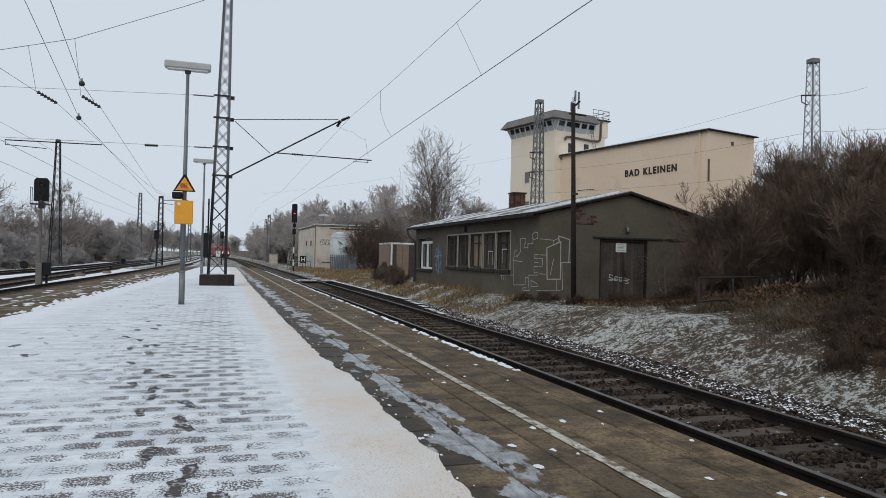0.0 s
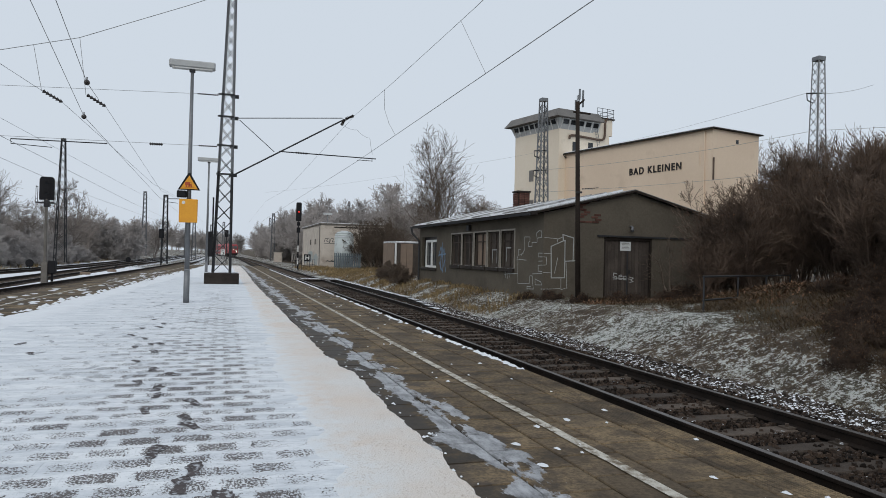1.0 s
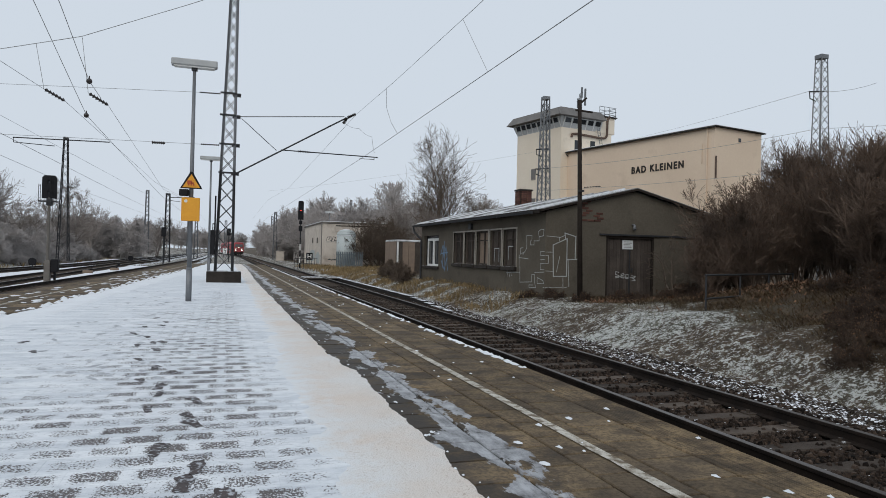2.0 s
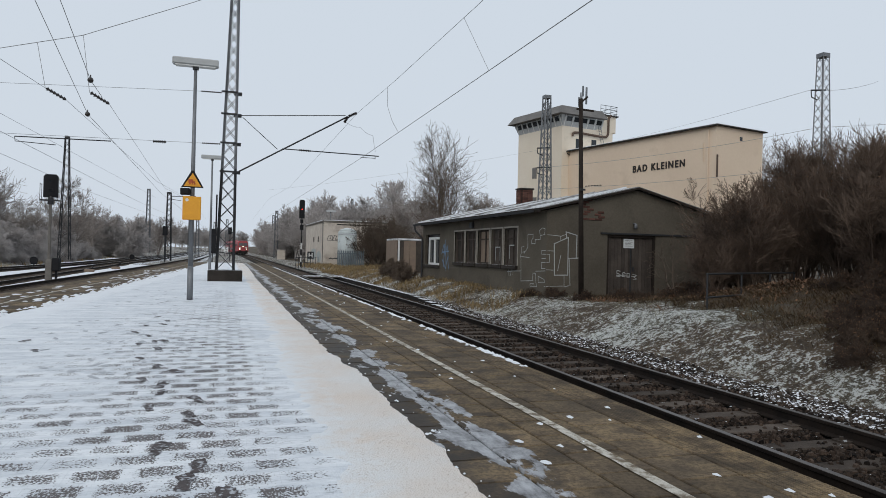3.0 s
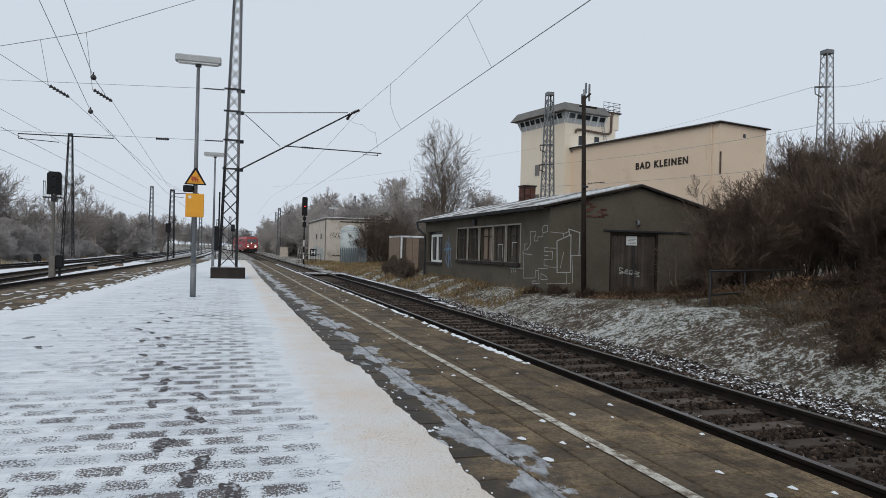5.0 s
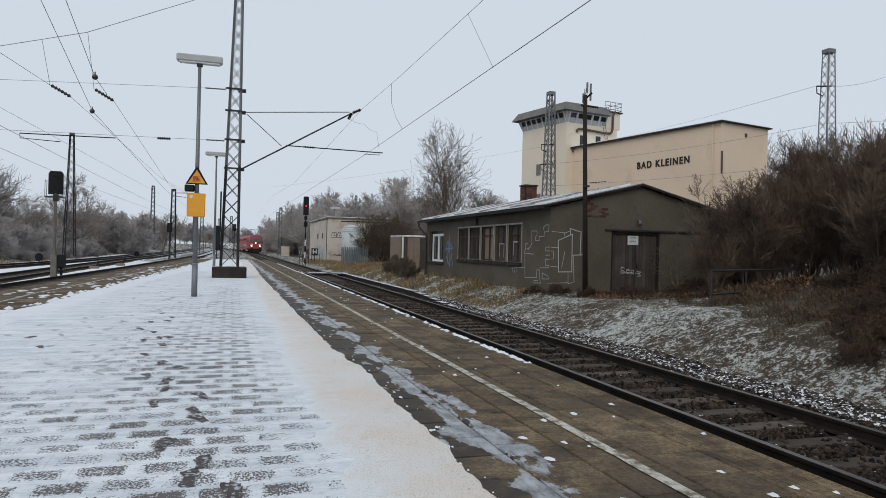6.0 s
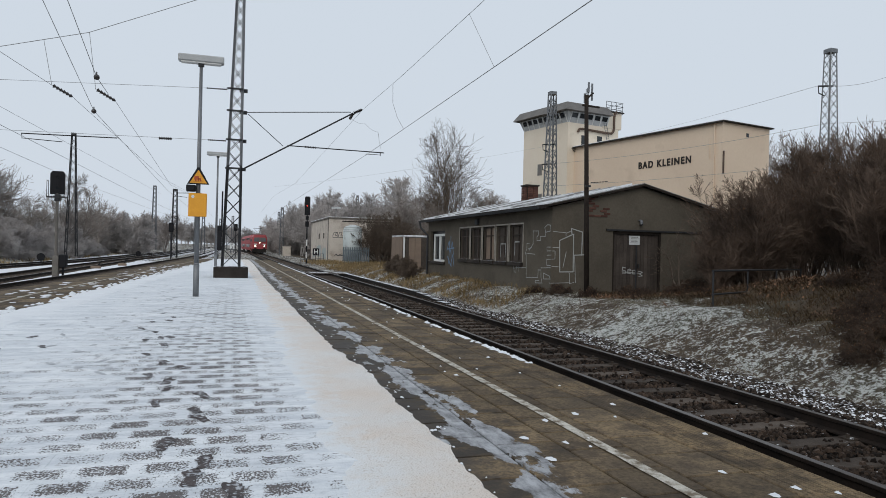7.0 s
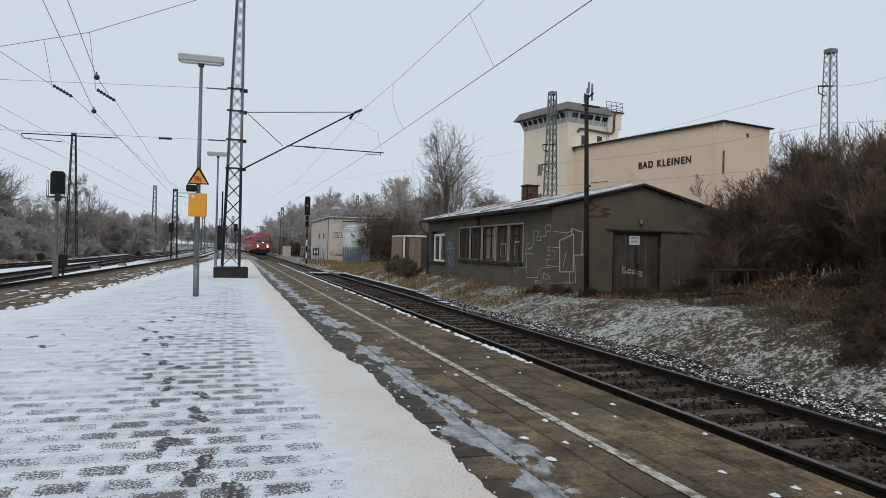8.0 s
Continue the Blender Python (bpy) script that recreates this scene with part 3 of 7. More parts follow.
def stones(parent, name, count, place, size, material, seed, label):
    """Broken stones, each an uneven little block, joined."""
    rng = random.Random(seed)
    verts, faces = [], []
    for _ in range(count):
        x, y, z = place(rng)
        s = size * rng.uniform(0.55, 1.25)
        a, t = rng.uniform(0, math.tau), rng.uniform(-0.5, 0.5)
        ca, sa = math.cos(a), math.sin(a)
        k = len(verts)
        for u, v, w in ((-1, -1, -0.7), (1, -1, -0.7), (1, 1, -0.7), (-1, 1, -0.7), (-0.6, -0.7, 0.7), (0.7, -0.6, 0.7), (0.6, 0.6, 0.7), (-0.7, 0.7, 0.7)):
            u, v, w = u * rng.uniform(0.6, 1.1), v * rng.uniform(0.5, 0.9), w * rng.uniform(0.6, 1.1) + u * t
            verts.append((x + (u * ca - v * sa) * s, y + (u * sa + v * ca) * s, z + w * s))
        faces += [(k + 4, k + 5, k + 6, k + 7), (k, k + 1, k + 5, k + 4), (k + 1, k + 2, k + 6, k + 5), (k + 2, k + 3, k + 7, k + 6), (k + 3, k, k + 4, k + 7)]
    ob = new(name, from_arrays(name, verts, faces, material))
    ob.parent = parent
    return tagged(ob, label, kind="stuff")


def build_track(name, label, line, y0, y1, bed_mat, count, first, step=0.63):
    t = thing(name, label, "railway track", kind="structure")
    ys = axis_steps((y0, min(60, y1), 6), (min(60, y1), y1, 8)) if y1 > 60 else axis_steps((y0, y1, 6))
    for s in (-1, 1):
        rail_part(t, line, s, ys)
    bed(t, line, y0, y1, 1.55, bed_mat)
    me = sleeper_mesh(SLEEPER)
    for k in range(count):
        y = first + k * step
        rng = random.Random(k * 7 + 1)
        piece("sleeper", me, t, (line(y), y + rng.uniform(-0.02, 0.02), rng.uniform(-0.008, 0.008)), rng.uniform(-0.012, 0.012))
    return t


main = build_track("main_track", "rusty single railway track on dark ballast beside the platform", bend, -12, 420, BALLAST_BED, 290, 0.37, 0.66)


def between(rng):
    y = 2.0 + 36.0 * rng.random() ** 1.6
    k = rng.uniform(-1.55, 1.55)
    while abs(abs(k) - HALF_GAUGE) < 0.09:
        k = rng.uniform(-1.55, 1.55)
    on_sleeper = abs(((y - 0.37) / 0.66 + 0.5) % 1.0 - 0.5) * 0.66 < 0.15 and abs(k) < 1.28
    return TRACK_X + k, y, (SLT + 0.005 if on_sleeper and rng.random() < 0.06 else SLT - 0.012 + rng.uniform(-0.02, 0.015) - (0.09 if on_sleeper else 0))


stones(main, "ballast_stones", 34000, between, 0.029, BALLAST, 11, "dark broken ballast stones")


def shoulder(rng):
    y = 2.0 + 34.0 * rng.random() ** 1.5
    k = rng.uniform(0, 1)
    return TRACK_X + 1.35 + k * 0.85, y, max(SLT - 0.05 - 0.05 * k, ground_z(TRACK_X + 1.35 + k * 0.85, y)) + 0.03 * rng.random()


def cess(rng):
    y = 2.0 + 34.0 * rng.random() ** 1.5
    k = rng.uniform(0, 1)
    return TRACK_X + 0.9 + k * 0.55, y, SLT - 0.02 - 0.05 * k + 0.03 * rng.random()


stones(main, "cess_stones", 12000, cess, 0.031, BALLAST, 13, "dark ballast heaped against the far rail")
stones(main, "shoulder_stones", 15000, shoulder, 0.033, BALLAST_SNOW, 12, "ballast shoulder with thin snow")

left = build_track("platform_track", "dark railway track on snowy ballast along the platform's other side", left_bend, 8, 320, BED_SNOW, 150, 18.0)


def siding(y):
    return -10.3 + 0.9 * smooth(70, 130, y)


def outer_siding(y):
    return -15.2 + 2.2 * smooth(40, 80, y) + 1.0 * smooth(90, 150, y)


build_track("siding_track", "rusty siding rails between strips of snow", siding, 14, 300, BED_SNOW, 130, 24.0)
build_track("outer_siding_track", "far siding rails between strips of snow", outer_siding, 20, 300, BED_SNOW, 110, 36.0)


def snow_strip(name, x0, x1, y0, y1, z, label):
    """A low uneven strip of lying snow between tracks."""
    ys = axis_steps((y0, y1, 1.0))
    us = [0, 0.15, 0.5, 0.85, 1]
    verts = []
    for y in ys:
        a = x0(y) + 0.25 * noise.noise(Vector((y * 0.8, 1, 0)))
        b = x1(y) + 0.25 * noise.noise(Vector((y * 0.8, 9, 0)))
        for u in us:
            verts.append((a + (b - a) * u, y, z + (0.0 if u in (0, 1) else 0.06)))
    n = len(us)
    faces = [(j * n + i, j * n + i + 1, (j + 1) * n + i + 1, (j + 1) * n + i) for j in range(len(ys) - 1) for i in range(n - 1)]
    tagged(new(name, from_arrays(name, verts, faces, SNOW, True)), label, "snow", kind="stuff")


snow_strip("snow_strip", lambda y: siding(y) + 1.1, lambda y: left_bend(y) - 1.15 if y < 75 else siding(y) + 1.3, 16, 84, -0.42, "strip of lying snow between two tracks")
snow_strip("snow_strip", lambda y: outer_siding(y) + 1.0, lambda y: siding(y) - 1.2, 22, 90, -0.42, "strip of lying snow between the sidings")
snow_strip("snow_strip", lambda y: outer_siding(y) - 4.5, lambda y: outer_siding(y) - 1.2, 26, 140, -0.44, "band of snow below the embankment")


# ---- the platform ----
EDGE = 3.95         # the platform's edge towards the main track
PLAT_Y0, PLAT_Y1 = -9.0, 74.0


def snow_right(y):
    """Ragged edge of the snow towards the swept strip."""
    return 1.49 + 0.12 * smooth(11.5, 8.0, y) + 0.06 * noise.noise(Vector((y * 0.55, 2.0, 0))) + 0.06 * noise.noise(Vector((y * 1.9, 5.0, 0))) + 0.035 * noise.noise(Vector((y * 6.0, 8.0, 0))) + 0.018 * noise.noise(Vector((y * 15.0, 9.0, 0))) + 0.25 * smooth(30, 60, y)


def snow_left(y):
    return edge_left(y) + 2.35 + 0.2 * noise.noise(Vector((y * 0.5, 12.0, 0))) + 0.05 * noise.noise(Vector((y * 4.5, 17.0, 0))) + 0.08 * noise.noise(Vector((y * 1.7, 15.0, 0))) - 0.5 * smooth(20, 12, y)


def build_platform():
    p = thing("platform", "snow-covered island platform with brown slab edges", "platform", kind="structure")
    ys = axis_steps((PLAT_Y0, PLAT_Y1, 1.0))
    verts, faces = [], []
    for y in ys:
        a, b = edge_left(y) + 0.06, EDGE - 0.06
        verts += [(a, y, -0.75), (a, y, -0.05), (b, y, -0.05), (b, y, -0.75)]
    for j in range(len(ys) - 1):
        for i in range(3):
            faces.append((j * 4 + i, j * 4 + i + 1, (j + 1) * 4 + i + 1, (j + 1) * 4 + i))
    e = (len(ys) - 1) * 4
    faces += [(0, 3, 2, 1), (e, e + 1, e + 2, e + 3)]
    core = new("platform_core", from_arrays("platform_core", verts, faces, CONCRETE_DARK))
    core.parent = p
    return p


platform = build_platform()


def sheet(name, left_of, right_of, y0, y1, z, material, parent, cells=10, step=0.15, bulge=0.0):
    """A thin uneven cover with its own ragged outline."""
    ys = axis_steps((y0, min(y1, 22), step), (min(y1, 22), y1, 0.6)) if y1 > 22.7 else axis_steps((y0, y1, step))
    verts = []
    for y in ys:
        a, b = left_of(y), right_of(y)
        for i in range(cells + 1):
            u = i / cells
            lift = bulge * min(1.0, 1.8 * u, 6 * (1 - u)) * (0.75 + 0.5 * noise.noise(Vector(((a + (b - a) * u) * 1.6, y * 1.6, 4))))
            verts.append((a + (b - a) * u, y, z + lift))
    n = cells + 1
    faces = [(j * n + i, j * n + i + 1, (j + 1) * n + i + 1, (j + 1) * n + i) for j in range(len(ys) - 1) for i in range(n - 1 + 1 - 1)]
    ob = new(name, from_arrays(name, verts, faces, material, True))
    ob.parent = parent
    return ob


sheet("snow_bed", lambda y: snow_left(y) - 0.02, lambda y: snow_right(y) - 0.05, PLAT_Y0, PLAT_Y1, -0.002, SNOW, platform, 14)
tagged(sheet("gritted_snow", lambda y: 0.55 - 0.2 * noise.noise(Vector((y * 0.6, 40, 0))) - 0.15 * noise.noise(Vector((y * 2.6, 44, 0))) + 0.3 * smooth(9, 30, y), snow_right, PLAT_Y0, PLAT_Y1, -0.004, GRIT, platform, 14, 0.05, 0.022), "band of trodden snow strewn with grit", kind="stuff")
tagged(sheet("snow_margin", snow_left, lambda y: snow_left(y) + 0.8, PLAT_Y0, PLAT_Y1, -0.003, SNOW, platform, 8, 0.15, 0.035), "soft ridge of shovelled snow", kind="stuff")


def build_line(parent):
    for x_of, w in ((lambda y: 2.81, 0.048), (lambda y: edge_left(y) + 1.22, 0.048)):
        ys = axis_steps((PLAT_Y0, PLAT_Y1, 0.25))
        verts = []
        for y in ys:
            j = 0.012 * noise.noise(Vector((y * 3, 20, 0)))
            verts += [(x_of(y) - w + j, y, 0.003), (x_of(y) + w + j * 0.5, y, 0.003)]
        faces = [(2 * k, 2 * k + 1, 2 * k + 3, 2 * k + 2) for k in range(len(ys) - 1)]
        ob = new("white_line", from_arrays("white_line", verts, faces, PAINT_LINE))
        ob.parent = parent


build_line(platform)


def build_footprints():
    """Dark trodden prints, heel and sole, across the snow."""
    rng = random.Random(4)
    spots = ((-0.21, 4.7), (-0.15, 5.0), (-0.44, 5.52), (-0.22, 6.25), (-0.28, 6.57), (-0.64, 6.9), (-0.59, 7.62), (-0.62, 8.03), (-0.24, 7.22),
             (-0.85, 8.4), (-0.78, 9.29), (-0.55, 8.88), (-1.04, 9.98), (-0.92, 10.95), (-1.03, 11.74), (-1.22, 11.42), (-0.91, 11.8), (-1.19, 12.49),
             (-1.45, 13.0), (-1.11, 14.29), (-1.4, 14.1), (-1.08, 14.94), (-1.35, 15.8), (-2.5, 10.9), (-2.9, 12.0), (-3.0, 10.6), (0.05, 4.35))
    for x, y in spots:
        bm = B()
        a = rng.uniform(-0.35, 0.35) + 0.12
        size = rng.uniform(1.0, 1.35) * (1.0 if y < 6 else 0.82)
        ring = []
        for k in range(30):
            t = math.tau * k / 30
            waist = 0.5 + 0.5 * abs(math.sin(t)) ** 0.8 - (0.22 if -0.75 < math.sin(t) < -0.1 else 0)
            r = size * (1 + 0.45 * noise.noise(Vector((math.cos(t) * 1.5, math.sin(t) * 1.5, x * 9 + y))) + 0.30 * noise.noise(Vector((math.cos(t) * 5, math.sin(t) * 5, x * 7))))
            u, v = math.cos(t) * 0.085 * waist * r, math.sin(t) * 0.155 * r
            ring.append(bm.verts.new((x + u * math.cos(a) - v * math.sin(a), y + u * math.sin(a) + v * math.cos(a), 0.0065)))
        bm.faces.new(ring)
        part("footprint", bm, FOOTPRINT, platform, "dark wet footprint in thin snow")


build_footprints()


def build_scuffs():
    """Older prints filled by new snow, shallow and grey."""
    rng = random.Random(44)
    worn = surface("snow_filled_print", (0.56, 0.585, 0.615), (0.33, 0.345, 0.37), rough=0.8, big=9, fine=45, bump=0.4, world_space=True)
    for _ in range(110):
        y = 8.5 + 18 * rng.random() ** 1.2
        x = rng.uniform(max(snow_left(y) + 0.9, -6.5), 0.4) if rng.random() < 0.6 else rng.gauss(-1.15 - 0.02 * y, 0.35)
        bm = B()
        a, l, w = rng.uniform(-0.5, 0.7), rng.uniform(0.08, 0.14), rng.uniform(0.03, 0.05)
        ring = []
        for k in range(16):
            t = math.tau * k / 16
            r = 1 + 0.55 * noise.noise(Vector((math.cos(t) * 1.7, math.sin(t) * 1.7, x * 8 + y)))
            u, v = math.cos(t) * w * r, math.sin(t) * l * r
            ring.append(bm.verts.new((x + u * math.cos(a) - v * math.sin(a), y + u * math.sin(a) + v * math.cos(a), 0.0062)))
        bm.faces.new(ring)
        part("old_footprint", bm, worn, platform, "grey half-filled footprint in snow")


build_scuffs()


def snow_scraps():
    """Thin left-over sheets and lumps of snow on the slabs of the far edge and along the ridge."""
    rng = random.Random(45)
    verts, faces = [], []
    for _ in range(260):
        y = 12 + 40 * rng.random() ** 1.4
        near = rng.random() < 0.55
        x = snow_left(y) - abs(rng.gauss(0.06, 0.10)) if near else edge_left(y) + rng.uniform(0.5, 2.2)
        s = rng.uniform(0.03, 0.12) if near else rng.uniform(0.04, 0.16)
        high = s * (0.55 if near else 0.08)
        k, n = len(verts), 9
        verts.append((x, y, 0.004 + high))
        for i in range(n):
            a, r = math.tau * i / n, s * rng.uniform(0.55, 1.35)
            verts.append((x + math.cos(a) * r, y + math.sin(a) * r * (1.2 if near else 2.2), -0.002))
        faces += [(k, k + 1 + i, k + 1 + (i + 1) % n) for i in range(n)]
    ob = new("snow_scraps", from_arrays("snow_scraps", verts, faces, SNOW, True))
    ob.parent = platform
    tagged(ob, "lumps and scraps of shovelled snow on the slabs", kind="stuff")


snow_scraps()


# ---- overhead line mast on the platform ----
def lattice_mast(name, label, x, y, z0, height, half0, half1, material, pitch, group="", leg=0.05, upper=None, split=0.0, lean=0.0):
    """A tapered square lattice mast: four angle legs and crossed flat braces on four faces."""
    t = thing(name, label, "mast", (x, y, z0), group)

    def half(z):
        return half0 + (half1 - half0) * z / height
    spans = [(0, height, material)] if not upper else [(0, split, material), (split, height, upper)]
    for sx in (-1, 1):
        for sy in (-1, 1):
            for a, b, mat_of in spans:
                bm = B()
                for w, h, ox, oy in ((leg * 2, leg * 0.3, -sx * leg * 0.5, 0), (leg * 0.3, leg * 2, 0, -sy * leg * 0.5)):
                    bar(bm, (sx * half(a) + ox + lean * a, sy * half(a) + oy, a), (sx * half(b) + ox + lean * b, sy * half(b) + oy, b), w, h)
                part("leg", bm, mat_of, t)
    zs, z = [0.02], 0.02
    while z < height - pitch * 0.5:
        z += pitch * (half(z) / half0 * 0.6 + 0.4)
        zs.append(min(z, height))
    for face in range(4):
        for a, b, mat_of in spans:
            bm = B()
            for q in range(len(zs) - 1):
                if not (a <= zs[q] < b):
                    continue
                h0, h1 = half(zs[q]), half(zs[q + 1])
                for s in (-1, 1):
                    p0, p1 = (s * h0, -h0, zs[q]), (-s * h1, -h1, zs[q + 1])
                    m = Matrix.Rotation(face * math.pi / 2, 3, "Z")
                    bar(bm, m @ Vector(p0) + Vector((lean * zs[q], 0, 0)), m @ Vector(p1) + Vector((lean * zs[q + 1], 0, 0)), leg * 0.75, leg * 0.4)
                    if upper:
                        part("brace", bm, mat_of, t)
                        bm = B()
            if upper:
                bm.free()
            else:
                part("bracing", bm, mat_of, t)["kind"] = "stuff"
    bm = B()
    box(bm, lean * height - half1 * 1.15, lean * height + half1 * 1.15, -half1 * 1.15, half1 * 1.15, height - 0.22, height + 0.03)
    part("cap", bm, upper or material, t)
    return t


MX, MY = 0.0, 33.15
bm = B()
box(bm, -0.75, 0.75, -0.62, 0.85, -0.1, 0.5, 0.03)
plinth = part("mast_plinth", bm, CONCRETE_DARK)
plinth.location = (MX, MY, 0)
tagged(plinth, "dark concrete plinth with snow, under the lattice mast", "plinth")
mast = lattice_mast("catenary_mast", "tall tapered steel lattice mast, dark below and grey above", MX, MY, 0.5, 16.5, 0.39, 0.10, STEEL_DARK, 0.80, leg=0.060, upper=STEEL_GREY, split=4.6, lean=0.0125)


def insulator(bm, p0, p1, r, n=7):
    """A ribbed insulator: a core with sheds."""
    p0, p1 = Vector(p0), Vector(p1)
    rod(bm, p0, p1, r * 0.45, seg=6)
    for k in range(n):
        a, b = p0.lerp(p1, (k + 0.2) / n), p0.lerp(p1, (k + 0.8) / n)
        rod(bm, a, b, r, r * 0.55, 8)
    return bm


def mast_fittings():
    z = -0.5
    rows = (("tie", (0.45, 7.62), (5.35, 8.03), 0.022), ("strut", (0.42, 5.0), (5.45, 7.98), 0.036), ("brace", (0.6, 7.55), (2.2, 6.18), 0.016), ("steady_arm", (2.40, 6.22), (7.03, 6.17), 0.026))
    for name, (x0, z0), (x1, z1), r in rows:
        bm = B()
        rod(bm, (x0, 0, z0 + z), (x1, 0, z1 + z), r, seg=8)
        part(name, bm, STEEL_DARK if name != "tie" else STEEL_GREY, mast)
    bm = B()
    rod(bm, (6.85, 0, 6.17 + z), (6.85, 0, 6.02 + z), 0.016), rod(bm, (6.85, 0, 6.06 + z), (6.15, 0, 6.06 + z), 0.014), rod(bm, (6.15, 0, 6.06 + z), (6.12, 0, 6.0 + z), 0.012)
    part("registration_arm", bm, STEEL_DARK, mast)
    for p0, p1, r in (((5.47, 0, 7.98), (5.30, 0, 7.68), 0.085), ((5.5, 0, 8.0), (5.9, 0, 8.2), 0.085), ((3.2, 0, 6.215), (3.75, 0, 6.205), 0.06)):
        bm = B()
        insulator(bm, Vector(p0) + Vector((0, 0, z)), Vector(p1) + Vector((0, 0, z)), r)
        part("insulator", bm, INSULATOR, mast)
    for h in (8.6, 7.6, 6.28, 4.98):
        bm = B()
        box(bm, 0.20, 0.55, -0.1, 0.1, h - 0.07 + z, h + 0.07 + z, 0.01)
        box(bm, -0.35, 0.35, -0.36, -0.30, h - 0.04 + z, h + 0.04 + z)
        part("bracket", bm, STEEL_DARK, mast)
    for h, x1 in ((8.6, -1.25), (6.25, -1.15)):
        bm = B()
        insulator(bm, (-0.35, 0, h + z), (x1, 0, h + z - 0.01), 0.045, 10)
        part("insulator", bm, INSULATOR, mast)
    bm = B()
    box(bm, -0.62, -0.42, -0.46, -0.30, 1.25 + z, 2.1 + z, 0.02)
    box(bm, -0.47, -0.40, -0.43, -0.36, 2.05 + z, 3.9 + z, 0.01)
    part("switch_box", bm, BLACK, mast, "black switch box with a riser duct")
    bm = B()
    box(bm, -0.07, 0.11, -0.415, -0.40, 1.30 + z, 1.56 + z, 0.006)
    plate = part("track_plate", bm, WHITE_PAINT, mast, "small white number plate")
    bm = B()
    for u0, u1, w0, w1 in ((-0.025, 0.065, 1.515, 1.535), (-0.025, -0.005, 1.44, 1.515), (-0.005, 0.065, 1.43, 1.45), (0.045, 0.065, 1.345, 1.43), (-0.025, 0.065, 1.325, 1.345)):
        box(bm, u0, u1, -0.421, -0.416, w0 + z, w1 + z)
    part("numeral", bm, BLACK, plate)


mast_fittings()


# ---- wires ----
def wire(name, pts, r, label, sag=0.0, material=WIRE, n=14):
    """A wire through points, with sag between each two."""
    bm = B()
    line = []
    for a, b in zip(pts, pts[1:]):
        a, b = Vector(a), Vector(b)
        steps = n if sag else 1
        line += [a.lerp(b, k / steps) - Vector((0, 0, 4 * sag * (k / steps) * (1 - k / steps))) for k in range(steps)]
    line.append(Vector(pts[-1]))
    for a, b in zip(line, line[1:]):
        rod(bm, a, b, r, seg=5)
    return tagged(part(name, bm, material), label, "overhead wire")


wire("contact_wire", [(5.28, -32, 5.46), (5.60, 10.19, 5.69), (6.12, 33.15, 6.0), (5.2, 95, 5.75), (5.9, 160, 5.6)], 0.010, "copper contact wire above the platform track")
wire("messenger_wire", [(5.40, -20, 7.0), (5.52, 15.46, 7.37), (5.62, 24.0, 7.62), (5.95, 33.15, 8.22), (5.4, 64, 7.2), (5.3, 95, 8.2), (5.5, 160, 8.0)], 0.007, "messenger wire carrying the contact wire")
wire("dropper", [(5.53, 16.3, 7.41), (5.69, 14.9, 5.76)], 0.006, "thin dropper between messenger and contact wire")
wire("dropper", [(5.64, 25.3, 7.70), (5.70, 25.5, 7.0), (5.82, 25.2, 6.4), (5.92, 24.6, 5.90)], 0.008, "slack dropper between messenger and contact wire")
wire("link_cable", [(5.35, 33.1, 7.72), (5.9, 32.2, 7.35), (6.4, 31.6, 6.9), (6.6, 31.9, 6.2)], 0.007, "thin jumper cable below the arm", 0.08)
wire("cross_span", [(-1.25, 33.15, 8.59), (-9.5, 33.15, 8.19), (-24, 33.3, 8.7)], 0.009, "upper cross-span wire over the sidings")
wire("cross_span", [(-1.15, 33.15, 6.24), (-9.4, 33.15, 6.09), (-24, 33.3, 6.4)], 0.009, "lower cross-span wire over the sidings")
wire("head_span", [(-0.15, 33.15, 13.3), (-1.73, 33.15, 12.54), (-6.12, 33.15, 10.55), (-9.49, 33.15, 9.57), (-16, 33.2, 8.9), (-24, 33.3, 10.6)], 0.015, "thick head-span cable slung from the mast")


def span_insulator(p0, p1, r):
    bm = B()
    insulator(bm, p0, p1, r, 6)
    tagged(part("span_insulator", bm, INSULATOR), "dark ribbed insulator in a wire", "insulator", "span insulators")


span_insulator((-7.45, 33.1, 8.12), (-6.75, 33.4, 7.75), 0.09)
span_insulator((-5.75, 33.1, 8.10), (-5.05, 33.4, 7.72), 0.09)
span_insulator((-3.2, 33.15, 6.17), (-2.65, 33.15, 6.18), 0.075)
wire("span_hanger", [(-7.85, 33.15, 10.05), (-7.5, 33.15, 8.12)], 0.012, "hanger below the head-span cable")
wire("span_hanger", [(-6.1, 33.15, 10.55), (-5.8, 33.15, 8.1)], 0.012, "hanger below the head-span cable")
wire("siding_messenger", [(-7.2, 14, 7.4), (-7.45, 25, 7.62), (-7.45, 33.1, 8.1)], 0.010, "messenger wire above the siding")
wire("siding_messenger", [(-6.75, 33.4, 7.75), (-5.6, 62, 6.9), (-4.9, 104, 8.2), (-4.4, 170, 8.0)], 0.010, "messenger wire above the siding")
wire("siding_messenger", [(-5.05, 33.4, 7.72), (-5.0, 62, 6.4), (-4.6, 104, 7.9)], 0.010, "messenger wire above the siding")
wire("anchor_wire", [(-6.0, 14, 11.2), (-6.0, 25, 9.25), (-5.99, 34, 7.3), (-5.2, 62, 5.9), (-4.6, 110, 5.7), (-4.2, 170, 5.6)], 0.012, "wire slanting down over the platform track")
